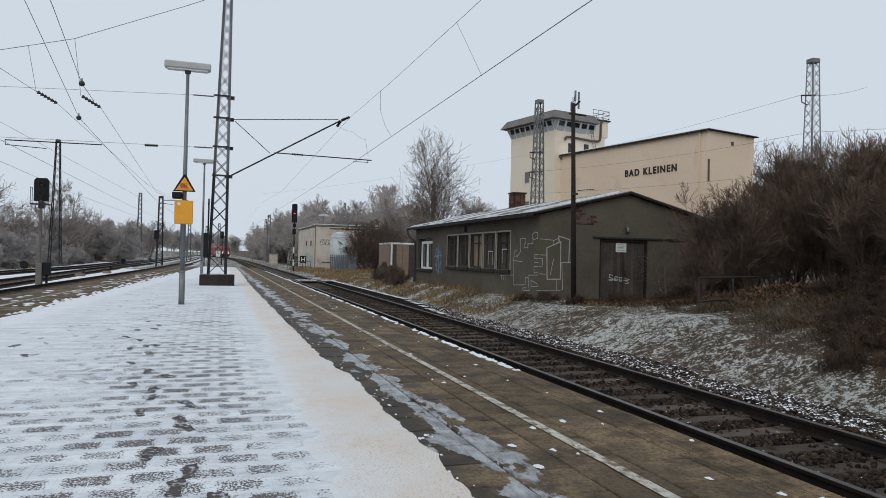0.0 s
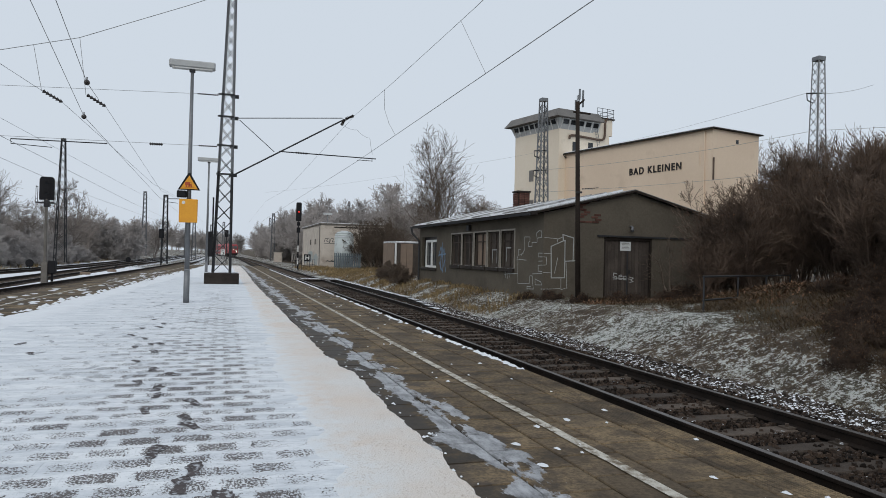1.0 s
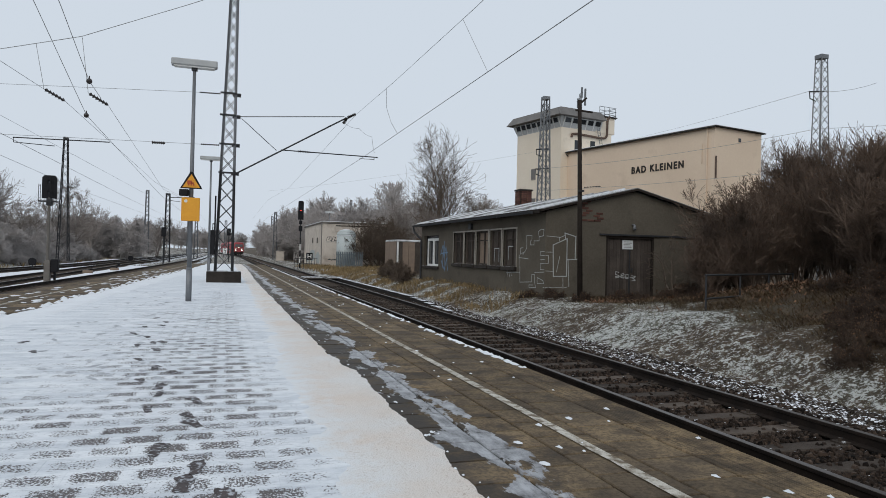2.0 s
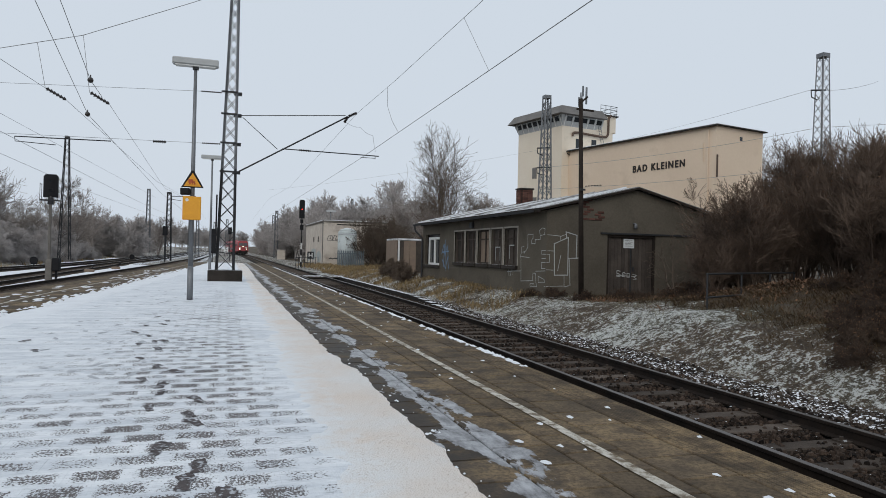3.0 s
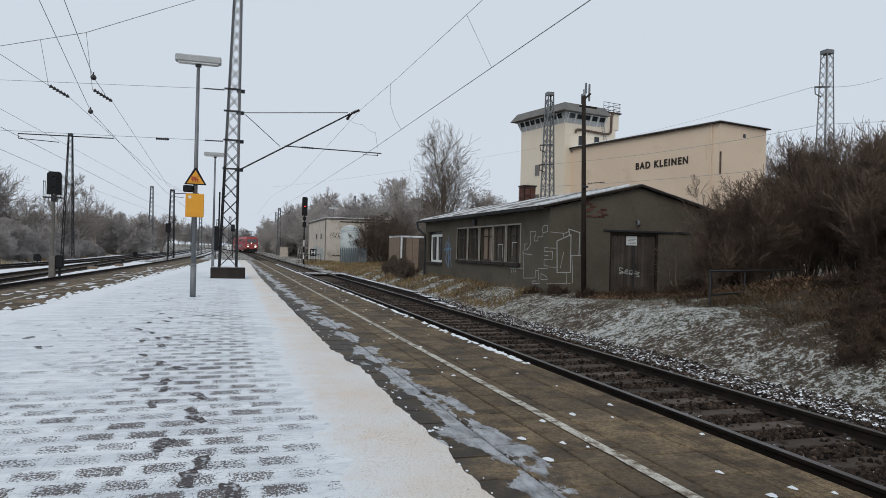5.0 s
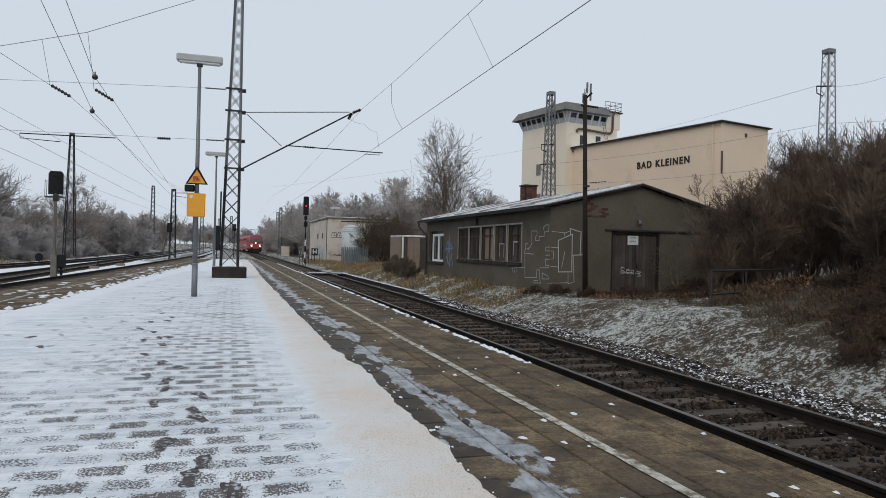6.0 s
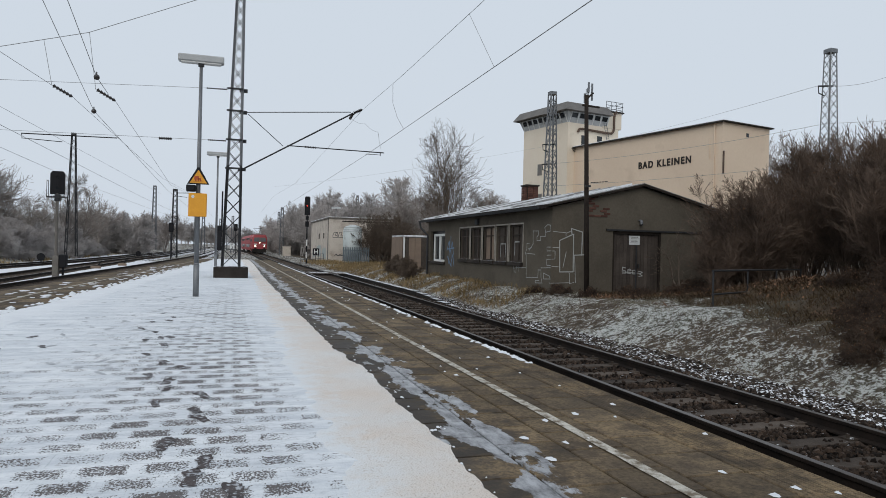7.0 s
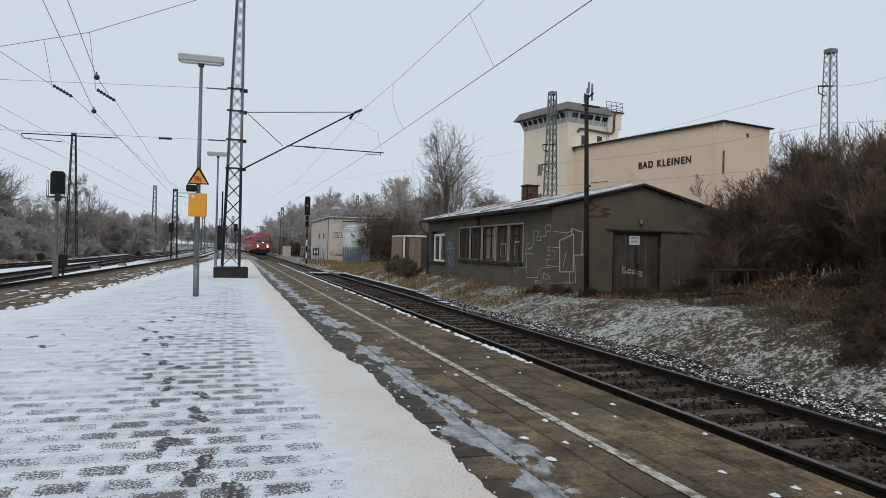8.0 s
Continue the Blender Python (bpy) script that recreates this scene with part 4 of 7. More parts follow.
wire("anchor_wire", [(-5.0, 15, 10.8), (-5.02, 24, 8.9), (-5.05, 29, 7.75), (-5.3, 33.2, 7.95)], 0.012, "wire slanting down over the platform track")
for p in ((-5.05, 29.0, 7.75), (-6.0, 34.0, 7.3)):
    bm = B()
    bmesh.ops.create_uvsphere(bm, u_segments=10, v_segments=7, radius=0.11, matrix=Matrix.Translation(p))
    box(bm, p[0] - 0.02, p[0] + 0.02, p[1] - 0.02, p[1] + 0.02, p[2] + 0.08, p[2] + 0.2)
    tagged(part("egg_insulator", bm, INSULATOR, flat=False), "dark egg-shaped insulator in a slanting wire", "insulator", "egg insulators")
wire("siding_contact_wire", [(-8.6, 18, 5.9), (-9.0, 32, 6.1), (-8.2, 70, 5.8), (-6.5, 130, 5.6)], 0.011, "contact wire above the siding")
wire("siding_contact_wire", [(-11.5, 30, 6.3), (-11.0, 60, 5.9), (-9.0, 120, 5.7)], 0.011, "contact wire above the outer siding")
wire("feeder_wire", [(-16, 30, 10.5), (-13, 70, 9.6), (-11.0, 120, 9.4)], 0.012, "feeder wire between the far masts")


# ---- lamp posts ----
def lamp_post(x, y, label):
    t = thing("lamp_post", label, "lamp post", (x, y, 0), "platform lamps")
    bm = B()
    rod(bm, (0, 0, -0.02), (0, 0, 0.9), 0.082, 0.082, 14), rod(bm, (0, 0, 0.9), (0, 0, 0.96), 0.082, 0.07, 14), rod(bm, (0, 0, 0.96), (0, 0, 6.62), 0.07, 0.045, 14)
    part("pole", bm, STEEL_GREY, t, flat=False)
    bm = B()
    box(bm, -0.62, 0.62, -0.14, 0.14, 6.66, 6.86, 0.03)
    head = part("luminaire", bm, LAMP_GREY, t, "flat grey box luminaire")
    bm = B()
    box(bm, -0.54, 0.54, -0.11, 0.11, 6.625, 6.665, 0.01)
    part("diffuser", bm, WHITE_PAINT, head)
    bm = B()
    box(bm, -0.08, 0.08, -0.07, 0.07, 6.55, 6.66, 0.01)
    part("clamp", bm, STEEL_DARK, t)
    return t


lamp = lamp_post(-0.94, 20.85, "tall grey platform lamp with a flat box head and yellow signs")
lamp_post(-0.86, 42.2, "grey platform lamp with a flat box head, beyond the mast")
lamp_post(13.2, 92.0, "grey lamp with a flat box head behind the pale hut")


def lamp_signs():
    bm = B()
    prism(bm, [(-0.30, 3.19), (0.30, 3.19), (0.03, 3.67), (-0.03, 3.67)], "y", -0.105, -0.09)
    tri = part("warning_triangle", bm, BLACK, lamp, "triangular warning sign, orange with black border")
    bm = B()
    prism(bm, [(-0.235, 3.222), (0.235, 3.222), (0.0, 3.60)], "y", -0.109, -0.106)
    part("triangle_field", bm, YELLOW, tri)
    bm = B()
    box(bm, -0.11, 0.02, -0.113, -0.110, 3.32, 3.42, 0.0), box(bm, 0.0, 0.07, -0.113, -0.110, 3.32, 3.37)
    for u in (-0.07, 0.0, 0.06):
        rod(bm, (u, -0.113, 3.30), (u, -0.110, 3.30), 0.025, seg=10)
    bar(bm, (0.03, -0.112, 3.40), (0.12, -0.112, 3.46), 0.02, 0.003), bar(bm, (-0.13, -0.112, 3.265), (0.13, -0.112, 3.265), 0.012, 0.003)
    part("triangle_symbol", bm, SIGN_RED, tri, "red train symbol")
    bm = B()
    box(bm, -0.245, 0.245, -0.22, -0.10, 2.27, 2.93, 0.015)
    plate = part("timetable_box", bm, YELLOW, lamp, "blank orange-yellow box")
    bm = B()
    rod(bm, (-0.13, -0.224, 2.83), (-0.13, -0.220, 2.83), 0.045, seg=16)
    part("round_sticker", bm, WHITE_PAINT, plate)
    bm = B()
    box(bm, -0.32, -0.06, -0.16, 0.06, 2.98, 3.17, 0.02)
    box(bm, -0.29, -0.09, -0.20, -0.16, 3.00, 3.15, 0.01)
    part("loudspeaker", bm, BLACK, lamp, "small black loudspeaker")
    for z in (2.45, 2.75, 3.3, 3.5):
        bm = B()
        rod(bm, (0, 0, z - 0.02), (0, 0, z + 0.02), 0.075, seg=14), box(bm, -0.05, 0.05, -0.10, 0, z - 0.015, z + 0.015)
        part("band_clamp", bm, STEEL_GREY, lamp)


lamp_signs()


# ---- signals ----
def signal(name, label, x, y, z0, height, striped, lit):
    t = thing(name, label, "railway signal", (x, y, z0))
    if striped:
        zs = [0, 0.6, 1.3, 2.0, 2.7, 3.4, height - 2.1]
        for k in range(len(zs) - 1):
            bm = B()
            rod(bm, (0, 0, zs[k]), (0, 0, zs[k + 1]), 0.075, seg=10)
            part("mast_section", bm, (WHITE_PAINT if k % 2 else BLACK) if k < 5 else STEEL_DARK, t)
    else:
        bm = B()
        rod(bm, (0, 0, 0), (0, 0, height - 1.1), 0.080, 0.062, 10)
        part("mast_section", bm, CONCRETE, t)
    h = 2.1 if striped else 1.15
    w = 0.30 if striped else 0.33
    bm = B()
    prism(bm, [(-w, height - h), (w, height - h), (w, height - 0.12), (w - 0.1, height), (-w + 0.1, height), (-w, height - 0.12)], "y", -0.05, 0.05)
    board = part("back_board", bm, BLACK, t)
    bm = B()
    box(bm, -w * 0.75, w * 0.75, 0.05, 0.28, height - h + 0.06, height - 0.08, 0.02)
    part("housing", bm, BLACK, t)
    n = 3 if striped else 2
    for k in range(n):
        z = height - h * (k + 0.6) / (n + 0.2)
        bm = B()
        rod(bm, (0, -0.07, z), (0, -0.05, z), 0.07, seg=14)
        part("lens", bm, TAIL_RED if lit and k == 1 else GLASS_DARK, board)
        bm = B()
        for q in range(9):
            a, b = math.pi * q / 9, math.pi * (q + 1) / 9
            bar(bm, (math.cos(a) * 0.1, -0.16, z + math.sin(a) * 0.1), (math.cos(b) * 0.1, -0.16, z + math.sin(b) * 0.1), 0.012, 0.12)
        part("hood", bm, BLACK, board)
    bm = B()
    if striped:
        box(bm, -0.17, 0.17, -0.08, 0.1, height - 2.62, height - 2.2, 0.02), box(bm, -0.2, 0.2, -0.08, 0.1, height - 3.4, height - 2.8, 0.02)
        part("indicator", bm, BLACK, t, "small dark additional indicator")
    else:
        box(bm, -0.36, 0.36, -0.16, 0.30, height - 1.32, height - 1.26), rod(bm, (-0.46, 0.25, height - 1.3), (-0.46, 0.25, height - 0.45), 0.014), box(bm, -0.46, -0.36, -0.16, 0.30, height - 1.32, height - 1.26), rod(bm, (-0.46, -0.1, height - 1.3), (-0.46, -0.1, height - 0.45), 0.014)
        bar(bm, (-0.46, -0.1, height - 0.5), (-0.46, 0.25, height - 0.5), 0.025, 0.025), box(bm, -0.12, 0.12, -0.1, 0.2, height - 1.5, height - 1.15, 0.02)
        part("work_basket", bm, STEEL_DARK, t)
        bm = B()
        box(bm, 0.14, 0.48, -0.1, 0.3, 0.62, 1.26, 0.03), box(bm, 0.26, 0.36, 0.05, 0.15, -0.1, 0.62)
        part("relay_box", bm, BLACK, t, "dark relay box on a post")
        bm = B()
        box(bm, -0.14, 0.14, -0.14, 0.14, -0.05, 1.2, 0.02)
        part("footing", bm, CONCRETE, t)
    return t


signal("light_signal", "dark light signal on a grey concrete post, unlit", -8.36, 38.6, -0.46, 5.42, False, False)
signal("home_signal", "black light signal showing red on a striped mast", 8.08, 78.7, -0.42, 7.55, True, True)


def small_signal(x, y, h, label):
    t = thing("post_signal", label, "railway signal", (x, y, -0.46))
    bm = B()
    rod(bm, (0, 0, 0), (0, 0, h), 0.07, seg=8)
    part("post", bm, STEEL_DARK, t)
    bm = B()
    box(bm, -0.28, 0.28, -0.15, 0.12, h - 1.1, h, 0.05)
    part("head", bm, BLACK, t)


small_signal(-6.9, 88, 4.4, "small dark light signal beside a distant lattice mast")
small_signal(-1.5, 86, 4.2, "small dark light signal at the platform's far end")
small_signal(0.6, 112, 5.2, "small dark light signal beside the curve")


def h_sign():
    t = thing("stop_board", "black board with a white H on a post", "sign", (9.2, 79.2, -0.42))
    bm = B()
    rod(bm, (0, 0, 0), (0, 0, 1.75), 0.035, seg=8)
    part("post", bm, STEEL_DARK, t)
    bm = B()
    box(bm, -0.36, 0.36, -0.06, -0.04, 0.95, 1.75, 0.01)
    board = part("board", bm, BLACK, t)
    bm = B()
    for u0, u1, w0, w1 in ((-0.22, -0.12, 1.08, 1.62), (0.12, 0.22, 1.08, 1.62), (-0.12, 0.12, 1.30, 1.40)):
        box(bm, u0, u1, -0.07, -0.062, w0, w1)
    part("letter", bm, WHITE_PAINT, board, "white letter H")


h_sign()


def pipe_railing(name, label, x, y, z, length, height, posts, rz, rails=(0.98, 0.5), r=0.025):
    t = thing(name, label, "railing", (x, y, z), rz=rz)
    for k in range(posts):
        bm = B()
        rod(bm, (length * k / (posts - 1), 0, -0.2), (length * k / (posts - 1), 0, height), r, seg=8)
        part("post", bm, STEEL_DARK, t)
    for q in rails:
        bm = B()
        rod(bm, (-0.05, 0, height * q), (length + 0.05, 0, height * q), r, seg=8)
        part("rail", bm, STEEL_DARK, t)
    return t


pipe_railing("railing", "low dark pipe railing beside the track near the signal", 6.9, 72.5, -0.42, 9.0, 1.15, 9, 68)
pipe_railing("railing", "old dark pipe railing in front of the bushes", 9.9, 12.45, 0.36, 6.2, 0.85, 4, 30, (0.98, 0.38), 0.022)

# ---- other masts ----
FAR_MASTS = "distant lattice masts"
lattice_mast("lattice_mast", "grey lattice mast behind the outbuilding", 24.6, 51.0, 0.1, 14.4, 0.52, 0.24, STEEL_GREY, 1.1, FAR_MASTS, 0.06)
lattice_mast("lattice_mast", "pale grey lattice mast behind the thicket", 35.4, 34.1, 0.3, 14.25, 0.52, 0.24, STEEL_GREY, 0.85, FAR_MASTS, 0.035)
lattice_mast("lattice_mast", "dark lattice mast with cross arm at the sidings", -13.95, 70.0, 0.1, 11.2, 0.46, 0.16, STEEL_DARK, 0.95, FAR_MASTS, 0.042)
lattice_mast("lattice_mast", "slim lattice mast at the far sidings", -12.0, 120.0, 0.4, 10.3, 0.38, 0.2, STEEL_GREY, 0.9, FAR_MASTS, 0.07)
lattice_mast("lattice_mast", "dark lattice mast between the tracks", -7.5, 101.0, -0.5, 9.4, 0.40, 0.24, STEEL_DARK, 0.9, FAR_MASTS, 0.075)
for x, y, h in ((9.6, 142, 9.6), (30.5, 175, 15.0), (0.2, 175, 9), (-3.2, 210, 9.5), (12.0, 190, 11), (-5.6, 150, 8.5), (-9.0, 190, 10.5), (-2.0, 260, 9.0), (36.5, 118, 15.0)):
    lattice_mast("lattice_mast", "faint lattice mast in the misty distance", x, y, ground_z(x, y) - 0.1, h, 0.40, 0.22, STEEL_GREY, 1.1, FAR_MASTS, 0.09)


def cross_arm(x, y, z, a, b, label):
    t = thing("cantilever_arm", label, "bracket", (x, y, z), rz=0)
    bm = B()
    rod(bm, (a, 0, 0), (b, 0, 0.12), 0.05), rod(bm, (a, 0, 0), (a + 0.05, 0, -0.45), 0.03), rod(bm, (a + 0.05, 0, -0.42), (a + (b - a) * 0.42, 0, -0.55), 0.035)
    part("arm", bm, STEEL_DARK, t)


cross_arm(-13.95, 70.0, 11.0, -4.2, 3.6, "double cross arm on top of a siding mast")
cross_arm(-7.5, 101.0, 8.4, 0.2, 3.4, "cantilever arm on a distant mast")
for zz in (7.0, 8.6):
    cross_arm(24.6, 51.0, zz + 1.6, -0.75, 0.45, "short wire bracket on a lattice mast")
cross_arm(35.4, 34.1, 12.2, -0.9, 0.25, "short wire bracket on a lattice mast")
wire("crossing_wire", [(73.7, 120, 24.7), (34.5, 34.1, 12.23), (45, 38.43, 14.78)], 0.012, "high wire between two lattice masts", 0.25)
wire("crossing_wire", [(5, 90, 9.0), (24.2, 51, 10.1)], 0.006, "high wire towards a lattice mast", 0.3)
wire("crossing_wire", [(24.6, 51, 6.9), (36, 33, 7.6), (54, 14, 8.6)], 0.012, "wire crossing before the big cream building", 0.2)
wire("crossing_wire", [(24.6, 51, 8.7), (35, 34, 9.9), (54, 16, 10.8)], 0.012, "wire crossing before the big cream building", 0.3)

for p0, p1 in (((26.6, 48.0, 7.0), (27.4, 46.8, 7.03)), ((33.6, 36.8, 7.35), (34.3, 35.7, 7.4))):
    span_insulator(p0, p1, 0.045)

# ---- tarred pole ----
t = thing("wooden_pole", "dark tarred wooden pole with short crossarms, leaning", "pole", (10.35, 18.75, 0.1))
bm = B()
rod(bm, (0, 0, -0.2), (-0.16, 0.02, 6.2), 0.085, 0.06, 12)
part("shaft", bm, WOOD_DARK, t, flat=False)
for a, b in (((-0.2, 0, 6.05), (0.06, 0, 6.28)), ((-0.3, 0, 5.88), (0.28, 0, 5.86))):
    bm = B()
    bar(bm, a, b, 0.05, 0.05)
    part("crossarm", bm, WOOD_DARK, t)
bm = B()
box(bm, -0.20, -0.02, -0.14, -0.1, 3.4, 3.46)
part("fitting", bm, STEEL_DARK, t)


# ---- the outbuilding beside the track ----
HX0, HX1, HY0, HY1 = 9.68, 16.1, 19.85, 34.2
HZ, EAVE, RIDGE = -0.2, 2.98, 3.80
HMID = 12.9


def wall_with_holes(name, parent, axis, at, thick, u0, u1, z0, z1, holes, material, gable=None):
    """A wall of real thickness with openings cut through: strips round each hole."""
    us = sorted({u0, u1, *[h[0] for h in holes], *[h[1] for h in holes]})
    bm = B()
    for a, b in zip(us, us[1:]):
        mine = [h for h in holes if h[0] <= a + 1e-6 and h[1] >= b - 1e-6]
        spans, z = [], z0
        for h in sorted(mine, key=lambda q: q[2]):
            spans.append((z, h[2]))
            z = h[3]
        spans.append((z, z1))
        for c, d in spans:
            if d - c > 1e-4:
                if axis == "x":
                    box(bm, at, at + thick, a, b, c, d)
                else:
                    box(bm, a, b, at, at + thick, c, d)
    if gable:
        (a, za), (m, zm), (b, zb) = gable
        prism(bm, [(a, z1), (b, z1), (b, zb), (m, zm), (a, za)], "y", at, at + thick)
    bmesh.ops.remove_doubles(bm, verts=bm.verts, dist=1e-5)
    return part(name, bm, material, parent)


def strokes(name, label, lines, parent, plane, at, w, material):
    """Sprayed lines: thin flat bars lying on a wall, one part for each drawn shape."""
    groups = []
    for seg in lines:
        if groups and groups[-1][-1][1] == seg[0]:
            groups[-1].append(seg)
        else:
            groups.append([seg])
    for shape in groups:
        bm = B()
        for k, ((u0, v0), (u1, v1)) in enumerate(shape):
            d, lay = math.hypot(u1 - u0, v1 - v0), 0.0002 * (k % 3)
            if plane == "x":
                a = math.atan2(v1 - v0, u1 - u0)
                box(bm, -0.003 - lay, 0.0, -d / 2 - w / 2, d / 2 + w / 2, -w / 2, w / 2, m=Matrix.Translation((at, (u0 + u1) / 2, (v0 + v1) / 2)) @ Matrix.Rotation(a, 4, "X"))
            else:
                a = -math.atan2(v1 - v0, u1 - u0)
                box(bm, -d / 2 - w / 2, d / 2 + w / 2, -0.003 - lay, 0.0, -w / 2, w / 2, m=Matrix.Translation(((u0 + u1) / 2, at, (v0 + v1) / 2)) @ Matrix.Rotation(a, 4, "Y"))
        part(name, bm, material, parent, label)


def chain(*pts):
    return list(zip(pts, pts[1:]))


WINDOWS = ((27.70, 29.02), (26.28, 27.55), (24.80, 26.10), (23.48, 24.62), (22.10, 23.30))


def build_house():
    h = thing("outbuilding", "low grey-brown rendered railway outbuilding with snow-dusted roof and graffiti", "building")
    zt = EAVE - 0.03
    holes = [(a, b, 1.13, 2.46) for a, b in WINDOWS] + [(31.3, 33.75, 0.93, 2.42)]
    wall_with_holes("wall", h, "x", HX0, 0.3, HY0 + 0.3, HY1, HZ, zt, holes, HOUSE_WALL)
    wall_with_holes("wall", h, "y", HY0, 0.3, HX0, HX1, HZ, zt, [(11.86, 13.68, HZ, 2.24)], HOUSE_WALL, ((HX0, zt), (HMID, RIDGE - 0.06), (HX1, zt - 0.02)))
    wall_with_holes("wall", h, "y", HY1 - 0.3, 0.3, HX0 + 0.3, HX1 - 0.3, HZ, zt, [], HOUSE_WALL, ((HX0 + 0.3, zt), (HMID, RIDGE - 0.06), (HX1 - 0.3, zt)))
    wall_with_holes("wall", h, "x", HX1 - 0.3, 0.3, HY0 + 0.3, HY1 - 0.3, HZ, zt - 0.02, [], HOUSE_WALL)
    # roof: two sheets with thickness, overhanging
    for x_e, name in ((HX0 - 0.32, "roof_sheet"), (HX1 + 0.3, "roof_sheet")):
        ze = EAVE - 0.02 if x_e < HMID else EAVE - 0.05
        bm = B()
        prism(bm, [(x_e, ze), (HMID, RIDGE), (HMID, RIDGE + 0.05), (x_e, ze + 0.05)], "y", HY0 - 0.14, HY1 + 0.35)
        part(name, bm, ROOF_SNOW, h, "roof sheet under thin snow")
        bm = B()
        prism(bm, [(x_e - 0.02, ze - 0.045), (HMID, RIDGE - 0.045), (HMID, RIDGE + 0.02), (x_e - 0.02, ze + 0.02)], "y", HY0 - 0.18, HY0 - 0.145)
        part("verge_board", bm, WOOD_DARK, h)
    # seams that carry the roof's sheets
    y = HY0 + 0.6
    while y < HY1:
        bm = B()
        bar(bm, (HX0 - 0.3, y, EAVE + 0.07), (HMID, y, RIDGE + 0.085), 0.03, 0.05)
        part("roof_seam", bm, ROOF_SNOW, h)
        y += 1.05
    rng = random.Random(8)
    y = HY0 - 0.2
    while y < HY1 + 0.3:
        l = rng.uniform(1.1, 1.5)
        bm = B()
        box(bm, HX0 - 0.345, HX0 - 0.31, y, min(y + l, HY1 + 0.34), EAVE - 0.12 + rng.uniform(-0.02, 0.02), EAVE + 0.02)
        part("eaves_board", bm, WOOD_DARK, h)
        y += l + 0.02
    bm = B()
    for a in range(8):
        t0, t1 = math.pi * a / 8, math.pi * (a + 1) / 8
        bar(bm, (HX0 - 0.41 + 0.06 * math.cos(t0), HY0 + 3, EAVE - 0.06 - 0.06 * math.sin(t0)), (HX0 - 0.41 + 0.06 * math.cos(t1), HY0 + 3, EAVE - 0.06 - 0.06 * math.sin(t1)), 0.005, 0.03)
    prism(bm, [(HX0 - 0.46, EAVE - 0.03), (HX0 - 0.43, EAVE - 0.11), (HX0 - 0.37, EAVE - 0.11), (HX0 - 0.35, EAVE - 0.03)], "y", HY0 + 0.2, HY1 + 0.34)
    gutter = part("gutter", bm, STEEL_DARK, h)
    bm = B()
    for a, b in (((HX0 - 0.4, HY1 + 0.25, EAVE - 0.1), (HX0 - 0.36, HY1 + 0.2, EAVE - 0.35)), ((HX0 - 0.36, HY1 + 0.2, EAVE - 0.35), (HX0 - 0.08, HY1 - 0.15, EAVE - 0.75)), ((HX0 - 0.08, HY1 - 0.15, EAVE - 0.75), (HX0 - 0.08, HY1 - 0.15, 0.2))):
        rod(bm, a, b, 0.05, seg=8)
    part("downpipe", bm, STEEL_DARK, h)
    # windows: surround, sill, boarded leaves and mullion, set back in the reveal
    for k, (a, b) in enumerate(WINDOWS):
        w = new("window")
        w.parent = h
        bm = B()
        for y0, y1, z0, z1 in ((a - 0.045, a, 1.13, 2.52), (b, b + 0.045, 1.13, 2.52), (a, b, 2.46, 2.52)):
            box(bm, HX0 - 0.025, HX0 + 0.05, y0, y1, z0, z1, 0.006)
        part("surround", bm, WINDOW_TRIM, w)
        bm = B()
        box(bm, HX0 - 0.10, HX0 + 0.12, a - 0.02, b + 0.02, 1.0, 1.128, 0.01)
        part("sill", bm, CONCRETE_DARK, w)
        bm = B()
        n = 2
        for q in range(n):
            y0, y1 = a + (b - a) * q / n, a + (b - a) * (q + 1) / n
            box(bm, HX0 + 0.13, HX0 + 0.155, y0 + 0.01, y1 - 0.01, 1.14, 2.45)
        part("boarding", bm, BOARDED_PALE if k == 2 else BOARDED, w)
        bm = B()
        for y0, y1, z0, z1 in ((a, a + 0.06, 1.13, 2.46), (b - 0.06, b, 1.13, 2.46), (a + 0.06, b - 0.06, 2.40, 2.46), (a + 0.06, b - 0.06, 1.13, 1.19), ((a + b) / 2 - 0.03, (a + b) / 2 + 0.03, 1.19, 2.40), (a + 0.06, (a + b) / 2 - 0.03, 2.08, 2.12), ((a + b) / 2 + 0.03, b - 0.06, 2.08, 2.12)):
            box(bm, HX0 + 0.08, HX0 + 0.128, y0, y1, z0, z1)
        part("frame", bm, WOOD_DOOR, w)
    # the white framed window at the far end
    w = new("window")
    w.parent = h
    bm = B()
    box(bm, HX0 - 0.08, HX0 + 0.12, 31.2, 33.85, 0.80, 0.925, 0.01)
    part("sill", bm, CONCRETE_DARK, w)
    bm = B()
    for y0, y1, z0, z1 in ((31.3, 31.42, 0.93, 2.28), (33.2, 33.32, 0.93, 2.28), (32.2, 32.42, 0.93, 2.28), (31.42, 32.2, 2.16, 2.28), (32.42, 33.2, 2.16, 2.28), (31.42, 32.2, 0.93, 1.03), (32.42, 33.2, 0.93, 1.03)):
        box(bm, HX0 + 0.06, HX0 + 0.12, y0, y1, z0, z1, 0.006)
    part("frame", bm, WHITE_PAINT, w, "white window frame")
    bm = B()
    box(bm, HX0 + 0.13, HX0 + 0.145, 31.3, 33.75, 0.93, 2.42)
    part("pane", bm, GLASS_DARK, w)
    # double door of upright boards in the gable
    d = new("door")
    d.parent = h
    n = 13
